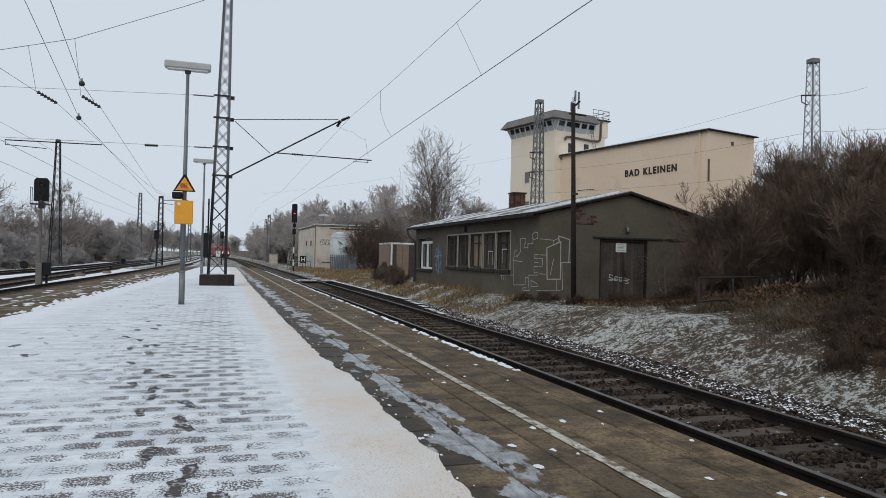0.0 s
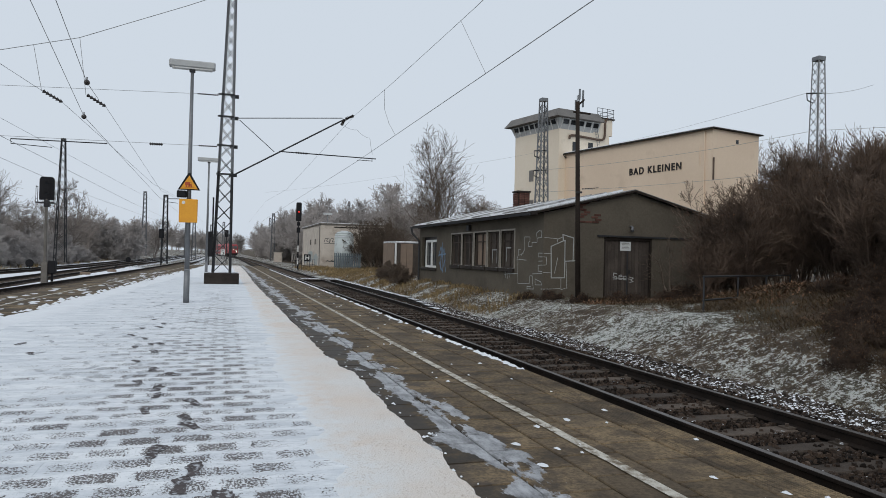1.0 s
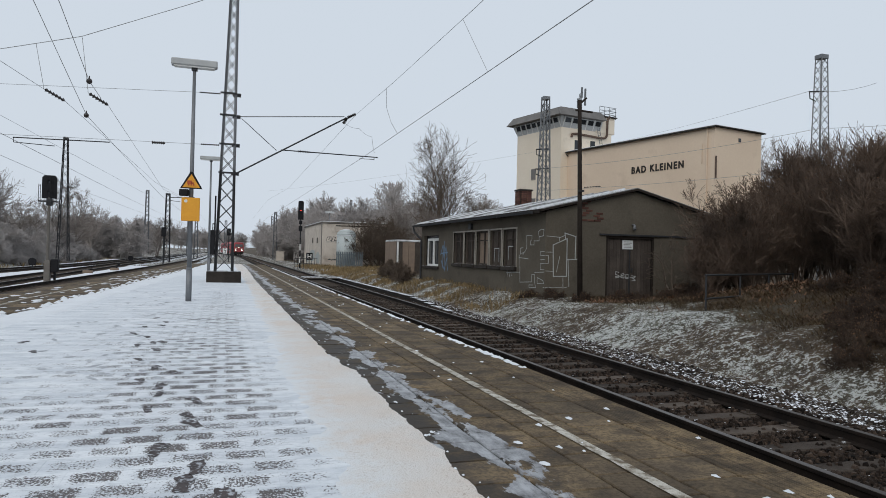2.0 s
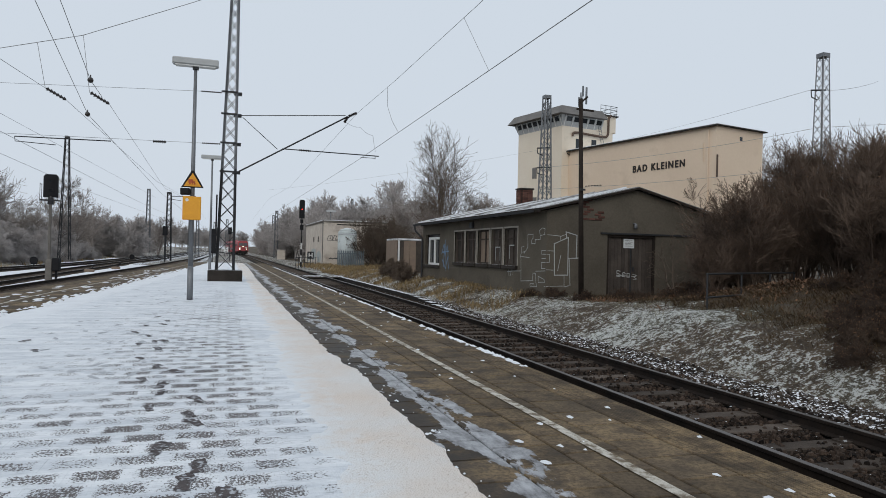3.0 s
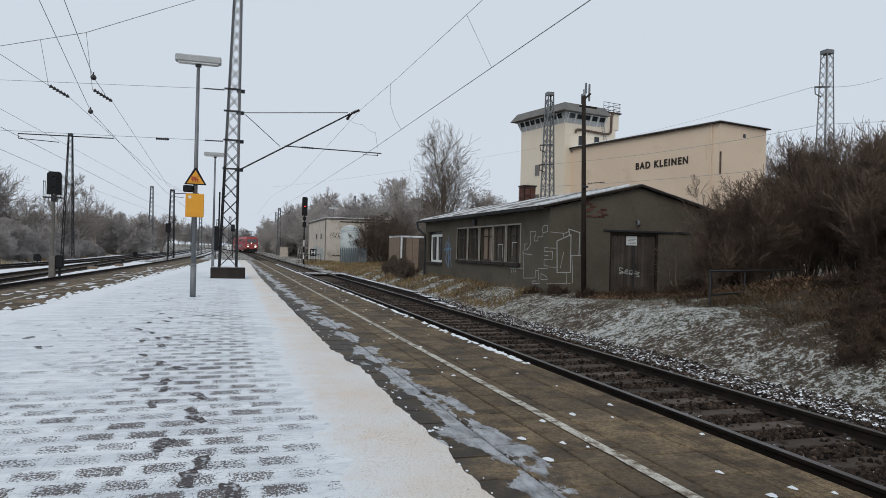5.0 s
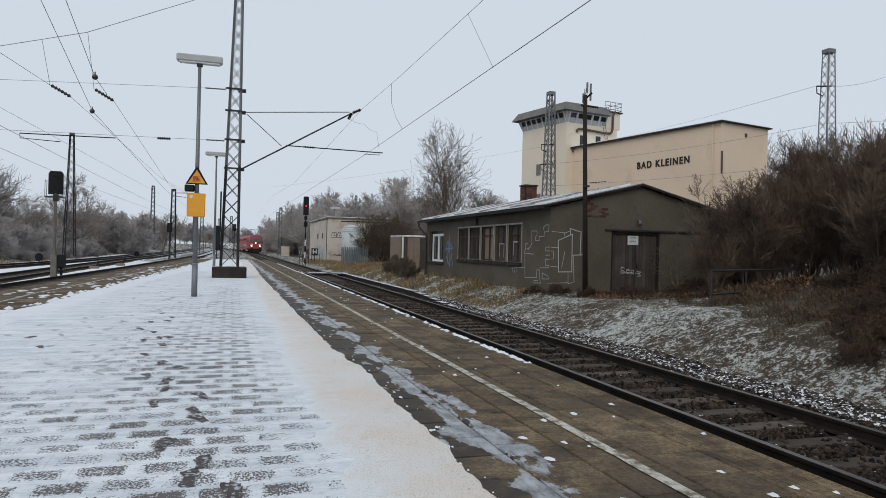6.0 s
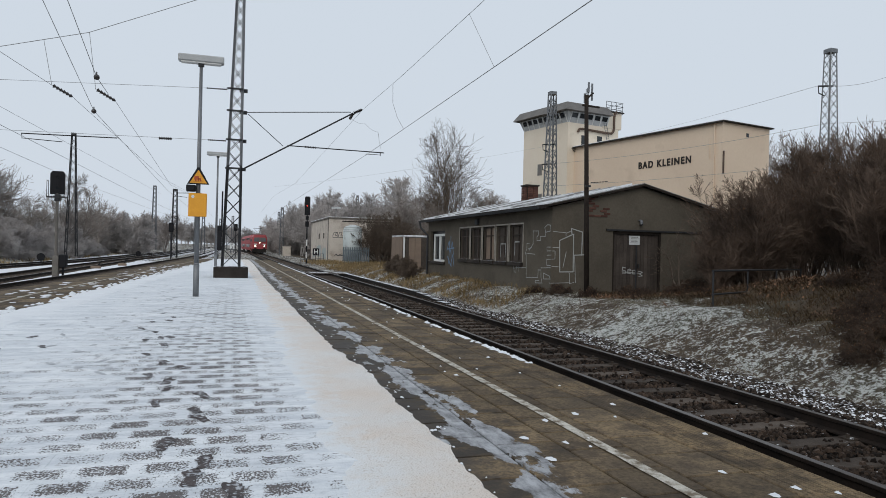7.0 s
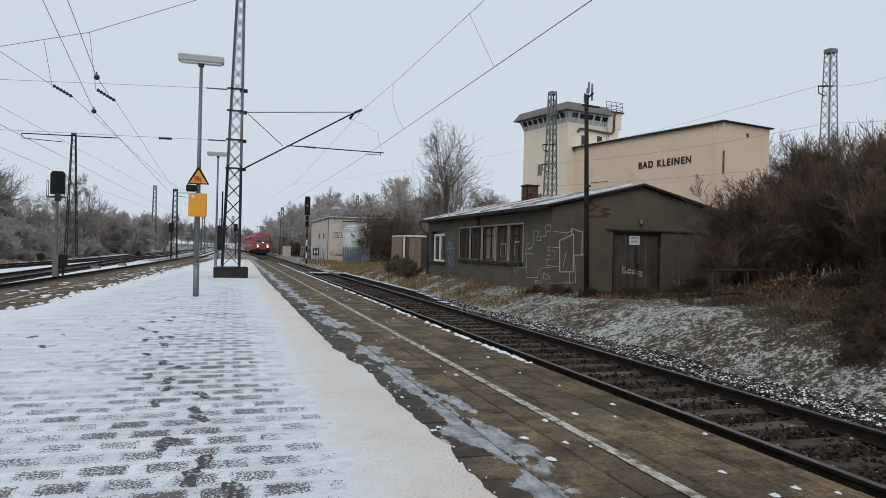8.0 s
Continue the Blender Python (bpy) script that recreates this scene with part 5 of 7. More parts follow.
    for k in range(n):
        x0 = 11.93 + (13.62 - 11.93) * k / n
        bm = B()
        box(bm, x0 + 0.004, x0 + (13.62 - 11.93) / n - 0.004, HY0 + 0.10, HY0 + 0.135, HZ, 2.17)
        part("board", bm, WOOD_DOOR, d)
    bm = B()
    box(bm, 11.86, 11.93, HY0 + 0.02, HY0 + 0.16, HZ, 2.24), box(bm, 13.62, 13.68, HY0 + 0.02, HY0 + 0.16, HZ, 2.24), box(bm, 11.93, 13.62, HY0 + 0.02, HY0 + 0.16, 2.17, 2.24)
    part("door_frame", bm, WOOD_DARK, d)
    bm = B()
    box(bm, 11.6, 15.4, HY0 - 0.05, HY0 - 0.003, 2.255, 2.31)
    part("sliding_rail", bm, STEEL_DARK, d)
    bm = B()
    box(bm, 12.78, 12.83, HY0 + 0.09, HY0 + 0.098, HZ + 0.2, 2.1), box(bm, 12.86, 12.90, HY0 + 0.05, HY0 + 0.098, 1.05, 1.2)
    part("latch", bm, STEEL_DARK, d)
    bm = B()
    box(bm, 12.52, 12.92, HY0 + 0.085, HY0 + 0.098, 1.82, 2.12, 0.003)
    nt = part("notice", bm, PAPER, d, "white paper notice with unreadable grey lines")
    bm = B()
    for k in range(5):
        box(bm, 12.57 + 0.02 * (k % 2), 12.87 - 0.03 * (k % 3), HY0 + 0.081, HY0 + 0.084, 1.88 + k * 0.045, 1.893 + k * 0.045)
    part("print_lines", bm, FASCIA, nt)
    # gable lamp
    bm = B()
    rod(bm, (12.82, HY0 - 0.12, 2.62), (12.82, HY0 - 0.002, 2.62), 0.03), rod(bm, (12.82, HY0 - 0.14, 2.48), (12.82, HY0 - 0.14, 2.62), 0.065, 0.04, 12)
    bmesh.ops.create_uvsphere(bm, u_segments=12, v_segments=8, radius=0.062, matrix=Matrix.Translation((12.82, HY0 - 0.14, 2.50)))
    part("wall_lamp", bm, STEEL_GREY, h, "old round glass wall lamp", False)
    bm = B()
    box(bm, HX0 - 0.12, HX0 - 0.002, 26.55, 26.85, 2.56, 2.80, 0.02)
    part("wall_box", bm, STEEL_DARK, h)
    # bare bricks where the render has fallen off the gable, and pale scrawls on two boarded panes
    bb = B()
    box(bb, -0.115, 0.115, -0.012, 0.012, -0.032, 0.032, 0.004)
    bare_brick = made_mesh("bare_brick", bb, BRICK)
    rb = random.Random(3)
    for row in range(9):
        for k in range(3):
            if rb.random() < 0.55:
                piece("bare_brick", bare_brick, h, (11.02 + 0.25 * k + 0.12 * (row % 2) - 0.015 * row, HY0 - 0.008, 2.72 + 0.078 * row))
    for y0, pts in ((24.1, ((0.25, 1.30), (0.25, 1.78), (-0.2, 1.78), (-0.2, 1.30))), (22.9, ((0.1, 1.38), (0.1, 1.85), (-0.3, 1.85)))):
        strokes("scrawl", "pale scrawl on a boarded pane", chain(*[(y0 + u, z) for u, z in pts]), h, "x", HX0 + 0.078, 0.035, GRAFFITI)
    # chimney of bricks
    c = new("chimney")
    c.parent = h
    bm = B()
    box(bm, 12.72, 13.26, 28.72, 29.26, 3.4, 4.52)
    part("core", bm, CONCRETE_DARK, c)
    bb = B()
    box(bb, -0.118, 0.118, -0.055, 0.055, -0.033, 0.033, 0.004)
    brick = made_mesh("brick", bb, BRICK)
    for row in range(11):
        z = 3.64 + row * 0.078
        for k in range(2):
            piece("brick", brick, c, (12.865 + k * 0.25, 28.71, z), 0, (1, 1, 1) if row % 2 else (0.94, 1, 1))
            piece("brick", brick, c, (12.71, 28.865 + k * 0.25, z), math.pi / 2, (1, 1, 1) if row % 2 else (0.94, 1, 1))
    bm = B()
    box(bm, 12.64, 13.30, 28.64, 29.30, 4.48, 4.55, 0.01)
    part("coping", bm, CONCRETE_DARK, c)
    bm = B()
    box(bm, 12.58, 13.36, 28.58, 29.40, 3.55, 3.82)
    part("lead_flashing", bm, ROOF_SNOW, c)
    return h


house = build_house()


wx = HX0 - 0.004
strokes("graffiti", "thin white sprayed outlines of angular shapes", chain((21.25, 1.78), (21.27, 2.21), (20.85, 2.20), (20.85, 2.07), (20.96, 2.01), (20.95, 1.89), (20.68, 1.89), (20.68, 2.02), (20.30, 2.02), (20.31, 2.15), (19.96, 2.18))
        + chain((20.31, 2.16), (20.38, 2.31), (20.17, 2.39), (19.97, 2.37), (19.99, 2.19)) + chain((21.55, 1.80), (21.76, 1.78), (21.75, 1.60), (21.85, 1.49), (21.85, 1.41)) + chain((21.86, 1.46), (21.11, 1.43)) + chain((21.66, 1.60), (21.37, 1.66))
        + chain((21.24, 1.78), (21.54, 1.57)) + chain((19.9, 1.67), (20.18, 1.67), (20.17, 1.55), (19.88, 1.55)) + chain((19.88, 1.29), (20.18, 1.28), (20.17, 1.09), (19.9, 1.09)) + chain((20.16, 1.41), (19.88, 1.42))
        + chain((21.79, 1.41), (21.75, 0.62), (20.82, 0.67), (20.80, 0.92), (20.59, 0.92), (20.57, 0.67), (20.49, 0.50), (21.00, 0.48), (21.01, 0.56), (20.73, 0.57)) + chain((20.39, 0.83), (19.96, 0.75), (19.90, 0.66), (20.38, 0.64), (20.39, 0.83))
        + chain((23.17, 1.02), (22.88, 1.09), (22.37, 1.08)) + chain((22.93, 1.07), (22.80, 0.77)) + chain((22.59, 1.08), (22.67, 0.76)) + chain((22.44, 1.04), (22.46, 0.81)) + chain((22.95, 0.9), (22.45, 0.94)) + chain((22.40, 0.94), (21.77, 0.96)) + chain((20.59, 0.99), (19.9, 1.02)) + chain((19.94, 0.53), (19.88, 0.53)), house, "x", wx, 0.020, GRAFFITI)
gy = HY0 - 0.001
strokes("graffiti", "white sprayed house-like outlines", chain((9.98, 0.89), (9.95, 1.89), (10.38, 2.08), (10.44, 2.10), (10.45, 0.90), (9.98, 0.89)) + chain((10.38, 2.09), (10.36, 2.28), (10.75, 2.18), (10.74, 1.44)) + chain((10.46, 1.43), (10.92, 1.46), (10.92, 0.73)), house, "y", gy, 0.030, GRAFFITI)
strokes("graffiti", "faint thin sprayed outlines", chain((10.49, 1.42), (10.54, 0.56)) + chain((10.32, 0.86), (10.33, 0.52), (10.48, 0.56)) + chain((9.72, 2.17), (10.17, 2.14), (10.17, 2.03)) + chain((10.18, 2.13), (10.35, 2.20)) + chain((9.72, 1.66), (9.94, 1.66)) + chain((9.70, 1.55), (9.80, 1.55), (9.80, 1.30), (9.70, 1.29))
        + chain((9.70, 1.06), (9.94, 1.05)) + chain((10.09, 1.04), (10.19, 1.53)) + chain((9.70, 0.53), (10.30, 0.55)), house, "y", gy, 0.016, GRAFFITI)
strokes("graffiti", "blue sprayed tag", chain((30.9, 1.5), (30.6, 1.9), (30.4, 1.4), (30.1, 1.85), (29.9, 1.3)) + chain((30.8, 1.2), (30.3, 0.8), (30.0, 1.3), (29.8, 0.8)) + chain((30.6, 0.9), (30.5, 1.9)) + chain((30.2, 0.75), (30.35, 2.1)) + chain((30.8, 1.55), (29.85, 1.6)), house, "x", wx, 0.06, GRAFFITI_BLUE)
strokes("graffiti", "small white scrawl on the door", chain((12.42, 1.05), (12.30, 1.08), (12.30, 0.98), (12.42, 0.95), (12.42, 0.88), (12.30, 0.88)) + chain((12.50, 0.95), (12.62, 0.97), (12.58, 1.02), (12.50, 0.99), (12.50, 0.88), (12.6, 0.87))
        + chain((12.68, 0.98), (12.78, 0.98), (12.78, 0.86), (12.68, 0.86), (12.68, 0.98)) + chain((12.9, 0.95), (13.05, 0.92), (12.95, 0.86), (13.05, 0.8), (12.92, 0.78)) + chain((12.28, 0.92), (13.0, 0.88)), house, "y", HY0 + 0.098, 0.022, GRAFFITI)


# ---- the small lean-to beyond the outbuilding ----
def lean_to():
    t = thing("shed", "small weathered lean-to shed with a snowy flat roof", "shed", (10.6, 43.5, -0.1))
    for k in range(7):
        bm = B()
        box(bm, k * 0.42, k * 0.42 + 0.40, -0.03, 0.03, 0, 2.35)
        part("board", bm, BOARDED if k in (0, 3, 5) else BOARDED_PALE, t)
    bm = B()
    box(bm, 0, 2.9, 0.0, 3.2, 2.38, 2.5, 0.02)
    part("roof", bm, ROOF_SNOW, t)
    for x in (0.02, 2.75):
        bm = B()
        box(bm, x, x + 0.1, -0.15, -0.05, 0, 2.38)
        part("post", bm, WHITE_PAINT, t)
    bm = B()
    box(bm, -0.05, 0.0, 0, 3.0, 0, 2.38)
    part("side_wall", bm, BOARDED_PALE, t)


lean_to()


# ---- small track-side fittings ----
def ground_signal(x, y, label):
    t = thing("ground_signal", label, "railway signal", (x, y, -0.46))
    bm = B()
    rod(bm, (0, 0, 0), (0, 0, 0.35), 0.05, seg=8), box(bm, -0.2, 0.2, -0.12, 0.12, 0, 0.08, 0.01)
    part("foot", bm, STEEL_DARK, t)
    bm = B()
    rod(bm, (0, -0.12, 0.62), (0, 0.14, 0.62), 0.30, 0.26, 16), box(bm, -0.22, 0.22, -0.1, 0.14, 0.32, 0.6, 0.04)
    part("head", bm, BLACK, t)
    return t


def point_lever(x, y, label):
    t = thing("point_lever", label, "point lever", (x, y, -0.46))
    bm = B()
    box(bm, -0.3, 0.3, -0.2, 0.2, 0, 0.28, 0.03)
    part("case", bm, BOARDED_PALE, t)
    bm = B()
    rod(bm, (0.1, 0, 0.25), (0.28, 0, 0.52), 0.03, seg=8), rod(bm, (0.28, 0, 0.52), (0.28, 0, 0.60), 0.11, seg=10)
    part("weight", bm, BLACK, t)
    return t


ground_signal(-10.9, 92.0, "round dark ground signal between the sidings")
point_lever(-8.9, 52.5, "small pale point lever box in the snow")
point_lever(-8.2, 59.5, "small pale point lever box in the snow")
ground_signal(-14.6, 62.5, "low dark ground signal beside the outer siding")


# ---- the pale hut and the tank ----
def hut():
    t = thing("hut", "pale stained flat-roofed railway hut with faint graffiti", "building", (11.4, 85.0, -0.45))
    w, l, h = 8.0, 19.5, 5.45
    bm = B()
    box(bm, 0, w, 0, l, 0, h, 0.03)
    part("wall", bm, PALE_WALL, t)
    bm = B()
    box(bm, -0.12, w + 0.12, -0.12, l + 0.1, h, h + 0.20, 0.02)
    part("roof", bm, CONCRETE, t)
    bm = B()
    box(bm, -0.08, w + 0.08, -0.08, l, h + 0.20, h + 0.26)
    part("roof_snow", bm, SNOW, t)
    # two slits and a patch of faded paint on the side towards the track
    for y in (4.4, 9.2):
        bm = B()
        box(bm, -0.03, 0.05, y, y + 0.9, 3.05, 3.75)
        part("vent", bm, BOARDED, t)
    paint = surface("faded_blue_paint", (0.36, 0.42, 0.44), (0.44, 0.43, 0.39), big=1.2, bump=0)
    for y0, y1, z0, z1 in ((2.0, 6.5, 0.4, 1.9), (7.2, 12.5, 0.5, 2.3), (13.5, 17.5, 0.4, 1.7)):
        bm = B()
        n = 18
        ring = []
        for k in range(n):
            a = math.tau * k / n
            r = 1 + 0.35 * noise.noise(Vector((math.cos(a) * 2, math.sin(a) * 2, y0)))
            ring.append(((y0 + y1) / 2 + (y1 - y0) / 2 * math.cos(a) * r, (z0 + z1) / 2 + (z1 - z0) / 2 * math.sin(a) * r))
        prism(bm, ring, "x", -0.006, -0.002)
        part("graffiti", bm, paint, t, "faded blue sprayed patch")
    strokes("graffiti", "dark scrawl", chain((0.45, 3.3), (0.6, 3.75), (0.95, 3.8), (0.75, 3.45), (1.15, 3.3), (1.3, 3.8), (1.6, 3.75), (1.45, 3.35), (1.85, 3.4), (2.0, 3.85)) + chain((0.5, 3.15), (1.9, 3.2)) + chain((1.05, 3.8), (1.1, 3.25)), t, "y", -0.001, 0.06, GRAFFITI_DARK)
    strokes("graffiti", "dark scrawl", chain((0.75, 0.95), (0.95, 1.08), (1.15, 0.92), (1.4, 1.06), (1.9, 0.98)) + chain((0.8, 1.0), (1.85, 0.94)), t, "y", -0.001, 0.08, GRAFFITI_DARK)
    # dark strip along the front wall, just below the roof
    bm = B()
    box(bm, 1.6, w, -0.05, -0.003, h - 0.32, h - 0.2)
    part("cornice_stain", bm, CONCRETE_DARK, t)
    bm = B()
    rod(bm, (-0.07, 0.35, 0), (-0.07, 0.35, h), 0.05, seg=8)
    part("downpipe", bm, FASCIA, t)


hut()


def tank():
    t = thing("storage_tank", "upright pale grey cylindrical tank with domed top", "tank", (13.65, 81.0, -0.45))
    bm = B()
    rings = [(0.0, 1.12), (3.9, 1.12), (4.25, 1.05), (4.5, 0.75), (4.6, 0.3)]
    for (z0, r0), (z1, r1) in zip(rings, rings[1:]):
        rod(bm, (0, 0, z0), (0, 0, z1), r0, r1, 24)
    part("shell", bm, TANK, t, flat=False)
    bm = B()
    rod(bm, (0, 0, 3.88), (0, 0, 3.95), 1.16, seg=24), rod(bm, (0, 0, 4.52), (0, 0, 4.63), 0.5, 0.42, 16)
    part("rim", bm, SNOW, t)
    for k in range(15):
        bm = B()
        box(bm, -1.35 + k * 0.21, -1.22 + k * 0.21, -1.5, -1.46, 0.05, 2.0)
        part("fence_slat", bm, BLUE_GREY, t, "blue-grey fence slat")
    for z in (0.4, 1.6):
        bm = B()
        box(bm, -1.4, 1.75, -1.46, -1.42, z, z + 0.1)
        part("fence_rail", bm, BLUE_GREY, t, "blue-grey fence rail")


tank()
bm = B()
box(bm, -0.7, 0.7, -0.6, 0.6, 0, 1.75, 0.03), box(bm, -0.78, 0.78, -0.68, 0.68, 1.75, 1.85, 0.02)
t = part("relay_cabinet", bm, PALE_WALL)
t.location = (9.6, 128, -0.4)
tagged(t, "pale square relay cabinet beside the far track", "cabinet")


# ---- the big cream building ----
SILO = thing("grain_store", "tall cream rendered store building with look-out tower and black lettering", "building", (47.36, 58.68, 0), rz=12.3)
# along +y the long face runs away, along +x the short end face


def build_store():
    zt = 15.2
    bm = B()
    box(bm, 0, 7.4, 0, 23.4, -0.5, zt)
    part("wall", bm, CREAM, SILO)
    bm = B()
    box(bm, -0.32, 7.75, -0.35, 23.0, zt, zt + 0.11, 0.02)
    part("roof", bm, ROOF_EDGE, SILO)
    bm = B()
    box(bm, -0.26, 7.6, -0.28, 22.95, zt + 0.11, zt + 0.19, 0.02)
    part("roof_snow", bm, SNOW, SILO)
    bm = B()
    box(bm, 3.65, 4.05, -0.03, 0.02, 14.0, 14.4)
    part("vent", bm, GLASS_DARK, SILO)
    bm = B()
    rod(bm, (-0.12, 0.9, 0), (-0.12, 0.9, zt), 0.07, seg=8)
    part("downpipe", bm, CREAM, SILO)
    bm = B()
    rod(bm, (-0.36, -0.3, zt - 0.02), (-0.36, 23.2, zt - 0.02), 0.08, seg=8), rod(bm, (-0.36, 23.2, zt - 0.02), (-0.1, 22.7, zt - 0.5), 0.06, seg=8)
    part("gutter", bm, ROOF_EDGE, SILO)
    # tower
    x0, x1, y0, y1, zw = -1.15, 7.6, 23.0, 32.6, 18.5
    bm = B()
    box(bm, x0, x1, y0, y1, -0.5, zw)
    part("tower_wall", bm, CREAM_PALE, SILO)
    o = 0.75
    # flared window band: sills lean outwards
    bm = B()
    lo = [(x0, y0), (x1 - 2.2, y0), (x1 - 2.2, y1), (x0, y1)]
    hi = [(x0 - o, y0 - o), (x1 - 2.2, y0 - o), (x1 - 2.2, y1 + o), (x0 - o, y1 + o)]
    a = [bm.verts.new((u, v, zw)) for u, v in lo]
    b = [bm.verts.new((u * 1.0 + (lo[k][0] - u) * 0.35, v + (lo[k][1] - v) * 0.35, zw + 1.35)) for k, (u, v) in enumerate(hi)]
    for k in range(4):
        bm.faces.new((a[k], a[(k + 1) % 4], b[(k + 1) % 4], b[k]))
    bm.faces.new(b)
    bmesh.ops.recalc_face_normals(bm, faces=bm.faces)
    band = part("window_band", bm, LAMP_GREY, SILO, "flared grey band of small windows")
    for k in range(8):
        v = y0 + 0.35 + k * 1.17
        bm = B()
        box(bm, -0.04, 0.04, 0, 0.75, -0.3, 0.3, m=Matrix.Translation((x0 - 0.345, v, zw + 0.93)) @ Matrix.Rotation(radians(-20), 4, "Y"))
        part("pane", bm, GLASS_DARK, band)
    for k in range(5):
        u = x0 + 0.45 + k * 1.28
        bm = B()
        box(bm, 0, 0.85, -0.04, 0.04, -0.3, 0.3, m=Matrix.Translation((u, y0 - 0.345, zw + 0.93)) @ Matrix.Rotation(radians(20), 4, "X"))
        part("pane", bm, GLASS_DARK, band)
    for v in (y0 + 0.05, *[y0 + 1.25 + k * 1.17 for k in range(8)]):
        bm = B()
        bar(bm, (x0 - 0.02, v, zw), (x0 - 0.53, v, zw + 1.35), 0.1, 0.1)
        part("mullion", bm, WHITE_PAINT, band)
    for u in [x0 + 0.2 + k * 1.28 for k in range(6)]:
        bm = B()
        bar(bm, (u, y0 - 0.02, zw), (u, y0 - 0.53, zw + 1.35), 0.1, 0.1)
        part("mullion", bm, WHITE_PAINT, band)
    bm = B()
    f = [(x0 - 1.3, y0 - 1.2), (x1 - 1.9, y0 - 1.2), (x1 - 1.9, y1 + 1.0), (x0 - 1.3, y1 + 1.0)]
    g = [(x0 - 0.55, y0 - 0.5), (x1 - 2.4, y0 - 0.5), (x1 - 2.4, y1 + 0.4), (x0 - 0.55, y1 + 0.4)]
    a = [bm.verts.new((u, v, zw + 1.38)) for u, v in f]
    b = [bm.verts.new((u, v, zw + 2.5)) for u, v in g]
    for k in range(4):
        bm.faces.new((a[k], a[(k + 1) % 4], b[(k + 1) % 4], b[k]))
    bm.faces.new(b), bm.faces.new(a[::-1])
    bmesh.ops.recalc_face_normals(bm, faces=bm.faces)
    part("tower_roof", bm, FASCIA, SILO, "sloping grey fascia roof")
    bm = B()
    box(bm, x1 - 2.9, x1 + 0.5, y0 - 0.05, y1 - 2, zw - 0.1, zw + 2.1, 0.02)
    part("stair_head", bm, CREAM_PALE, SILO)
    bm = B()
    box(bm, x1 - 2.7, x1 + 0.8, y0 - 0.25, y1 - 1.8, zw + 2.1, zw + 2.26)
    part("stair_head_roof", bm, ROOF_EDGE, SILO)
    for u, v in ((5.3, y0 - 0.1), (6.2, y0 - 0.1), (7.1, y0 - 0.1), (8.2, y0 - 0.1), (8.3, y0 + 2.5), (8.3, y0 + 5)):
        bm = B()
        rod(bm, (u, v, zw + 1.95), (u, v, zw + 3.5), 0.04, seg=6)
        part("roof_rail_post", bm, STEEL_GREY, SILO)
    for zz in (zw + 2.5, zw + 3.0, zw + 3.5):
        bm = B()
        rod(bm, (5.3, y0 - 0.1, zz), (8.3, y0 - 0.1, zz), 0.035, seg=6), rod(bm, (8.3, y0 - 0.1, zz), (8.3, y0 + 5, zz), 0.035, seg=6)
        part("roof_rail", bm, STEEL_GREY, SILO)
    bm = B()
    pts = [(0.43, 17.31), (0.52, 17.62), (0.74, 17.75), (1.37, 17.81), (5.31, 17.67), (6.2, 17.72), (6.5, 17.95), (6.63, 18.39), (6.64, 20.05), (6.85, 20.6), (7.06, 20.74)]
    for (u, w), (u2, w2) in zip(pts, pts[1:]):
        rod(bm, (u, y0 - 0.2, w), (u2, y0 - 0.2, w2), 0.15, seg=8)
    part("vent_pipe", bm, RUSTY_PIPE, SILO, "bent rusty brown pipe on the tower wall")
    for u, z0, z1, w in ((x0 + 2.3, 15.4, 17.0, 0.5), (3.86, 15.3, 17.15, 0.82)):
        bm = B()
        box(bm, u, u + w, y0 - 0.04, y0 + 0.02, z0, z1)
        part("tower_window", bm, GLASS_DARK, SILO)
    for v, z0, z1 in ((y0 + 5.2, 12.0, 13.55), (y0 + 5.1, 8.0, 9.5)):
        bm = B()
        box(bm, x0 - 0.05, x0 + 0.02, v, v + 1.0, z0, z1)
        wn = part("tower_window", bm, WINDOW_TRIM, SILO)
        bm = B()
        box(bm, x0 - 0.07, x0 - 0.051, v + 0.1, v + 0.9, z0 + 0.12, z1 - 0.1)
        part("pane", bm, FASCIA, wn)
    bm = B()
    # a slim lattice post with panel antennas
    for u, v in ((3.05, 1.35), (3.45, 1.35), (3.25, 1.7)):
        rod(bm, (u, y0 + v, zw + 2.3), (3.25 + (u - 3.25) * 0.4, y0 + v, zw + 5.2), 0.05, seg=6)
    for k in range(6):
        rod(bm, (3.05 if k % 2 else 3.45, y0 + 1.35, zw + 2.4 + 0.42 * k), (3.45 if k % 2 else 3.05, y0 + 1.35, zw + 2.82 + 0.42 * k), 0.03, seg=5)
    rod(bm, (2.5, y0 + 1.3, zw + 4.0), (3.9, y0 + 1.3, zw + 4.3), 0.035, seg=6)
    for u, z0, h in ((3.85, 3.6, 2.3), (2.6, 3.1, 1.3), (3.25, 4.6, 1.4)):
        box(bm, u - 0.11, u + 0.11, y0 + 1.1, y0 + 1.3, zw + z0, zw + z0 + h, 0.02)
    part("antenna", bm, STEEL_GREY, SILO, "cluster of mobile phone antennas")
    # ladder leaning up to the look-out, and an old pipe on the long wall
    bm = B()
    for u in (4.75, 5.2):
        rod(bm, (u + 0.7, y0 - 0.5, 15.4), (u, y0 - 0.15, zw + 0.9), 0.03, seg=6)
    for k in range(11):
        z = 15.6 + k * 0.34
        q = (z - 15.4) / (zw + 0.9 - 15.4)
        rod(bm, (5.45 - 0.7 * q, y0 - 0.5 + 0.35 * q, z), (5.9 - 0.7 * q, y0 - 0.5 + 0.35 * q, z), 0.02, seg=5)
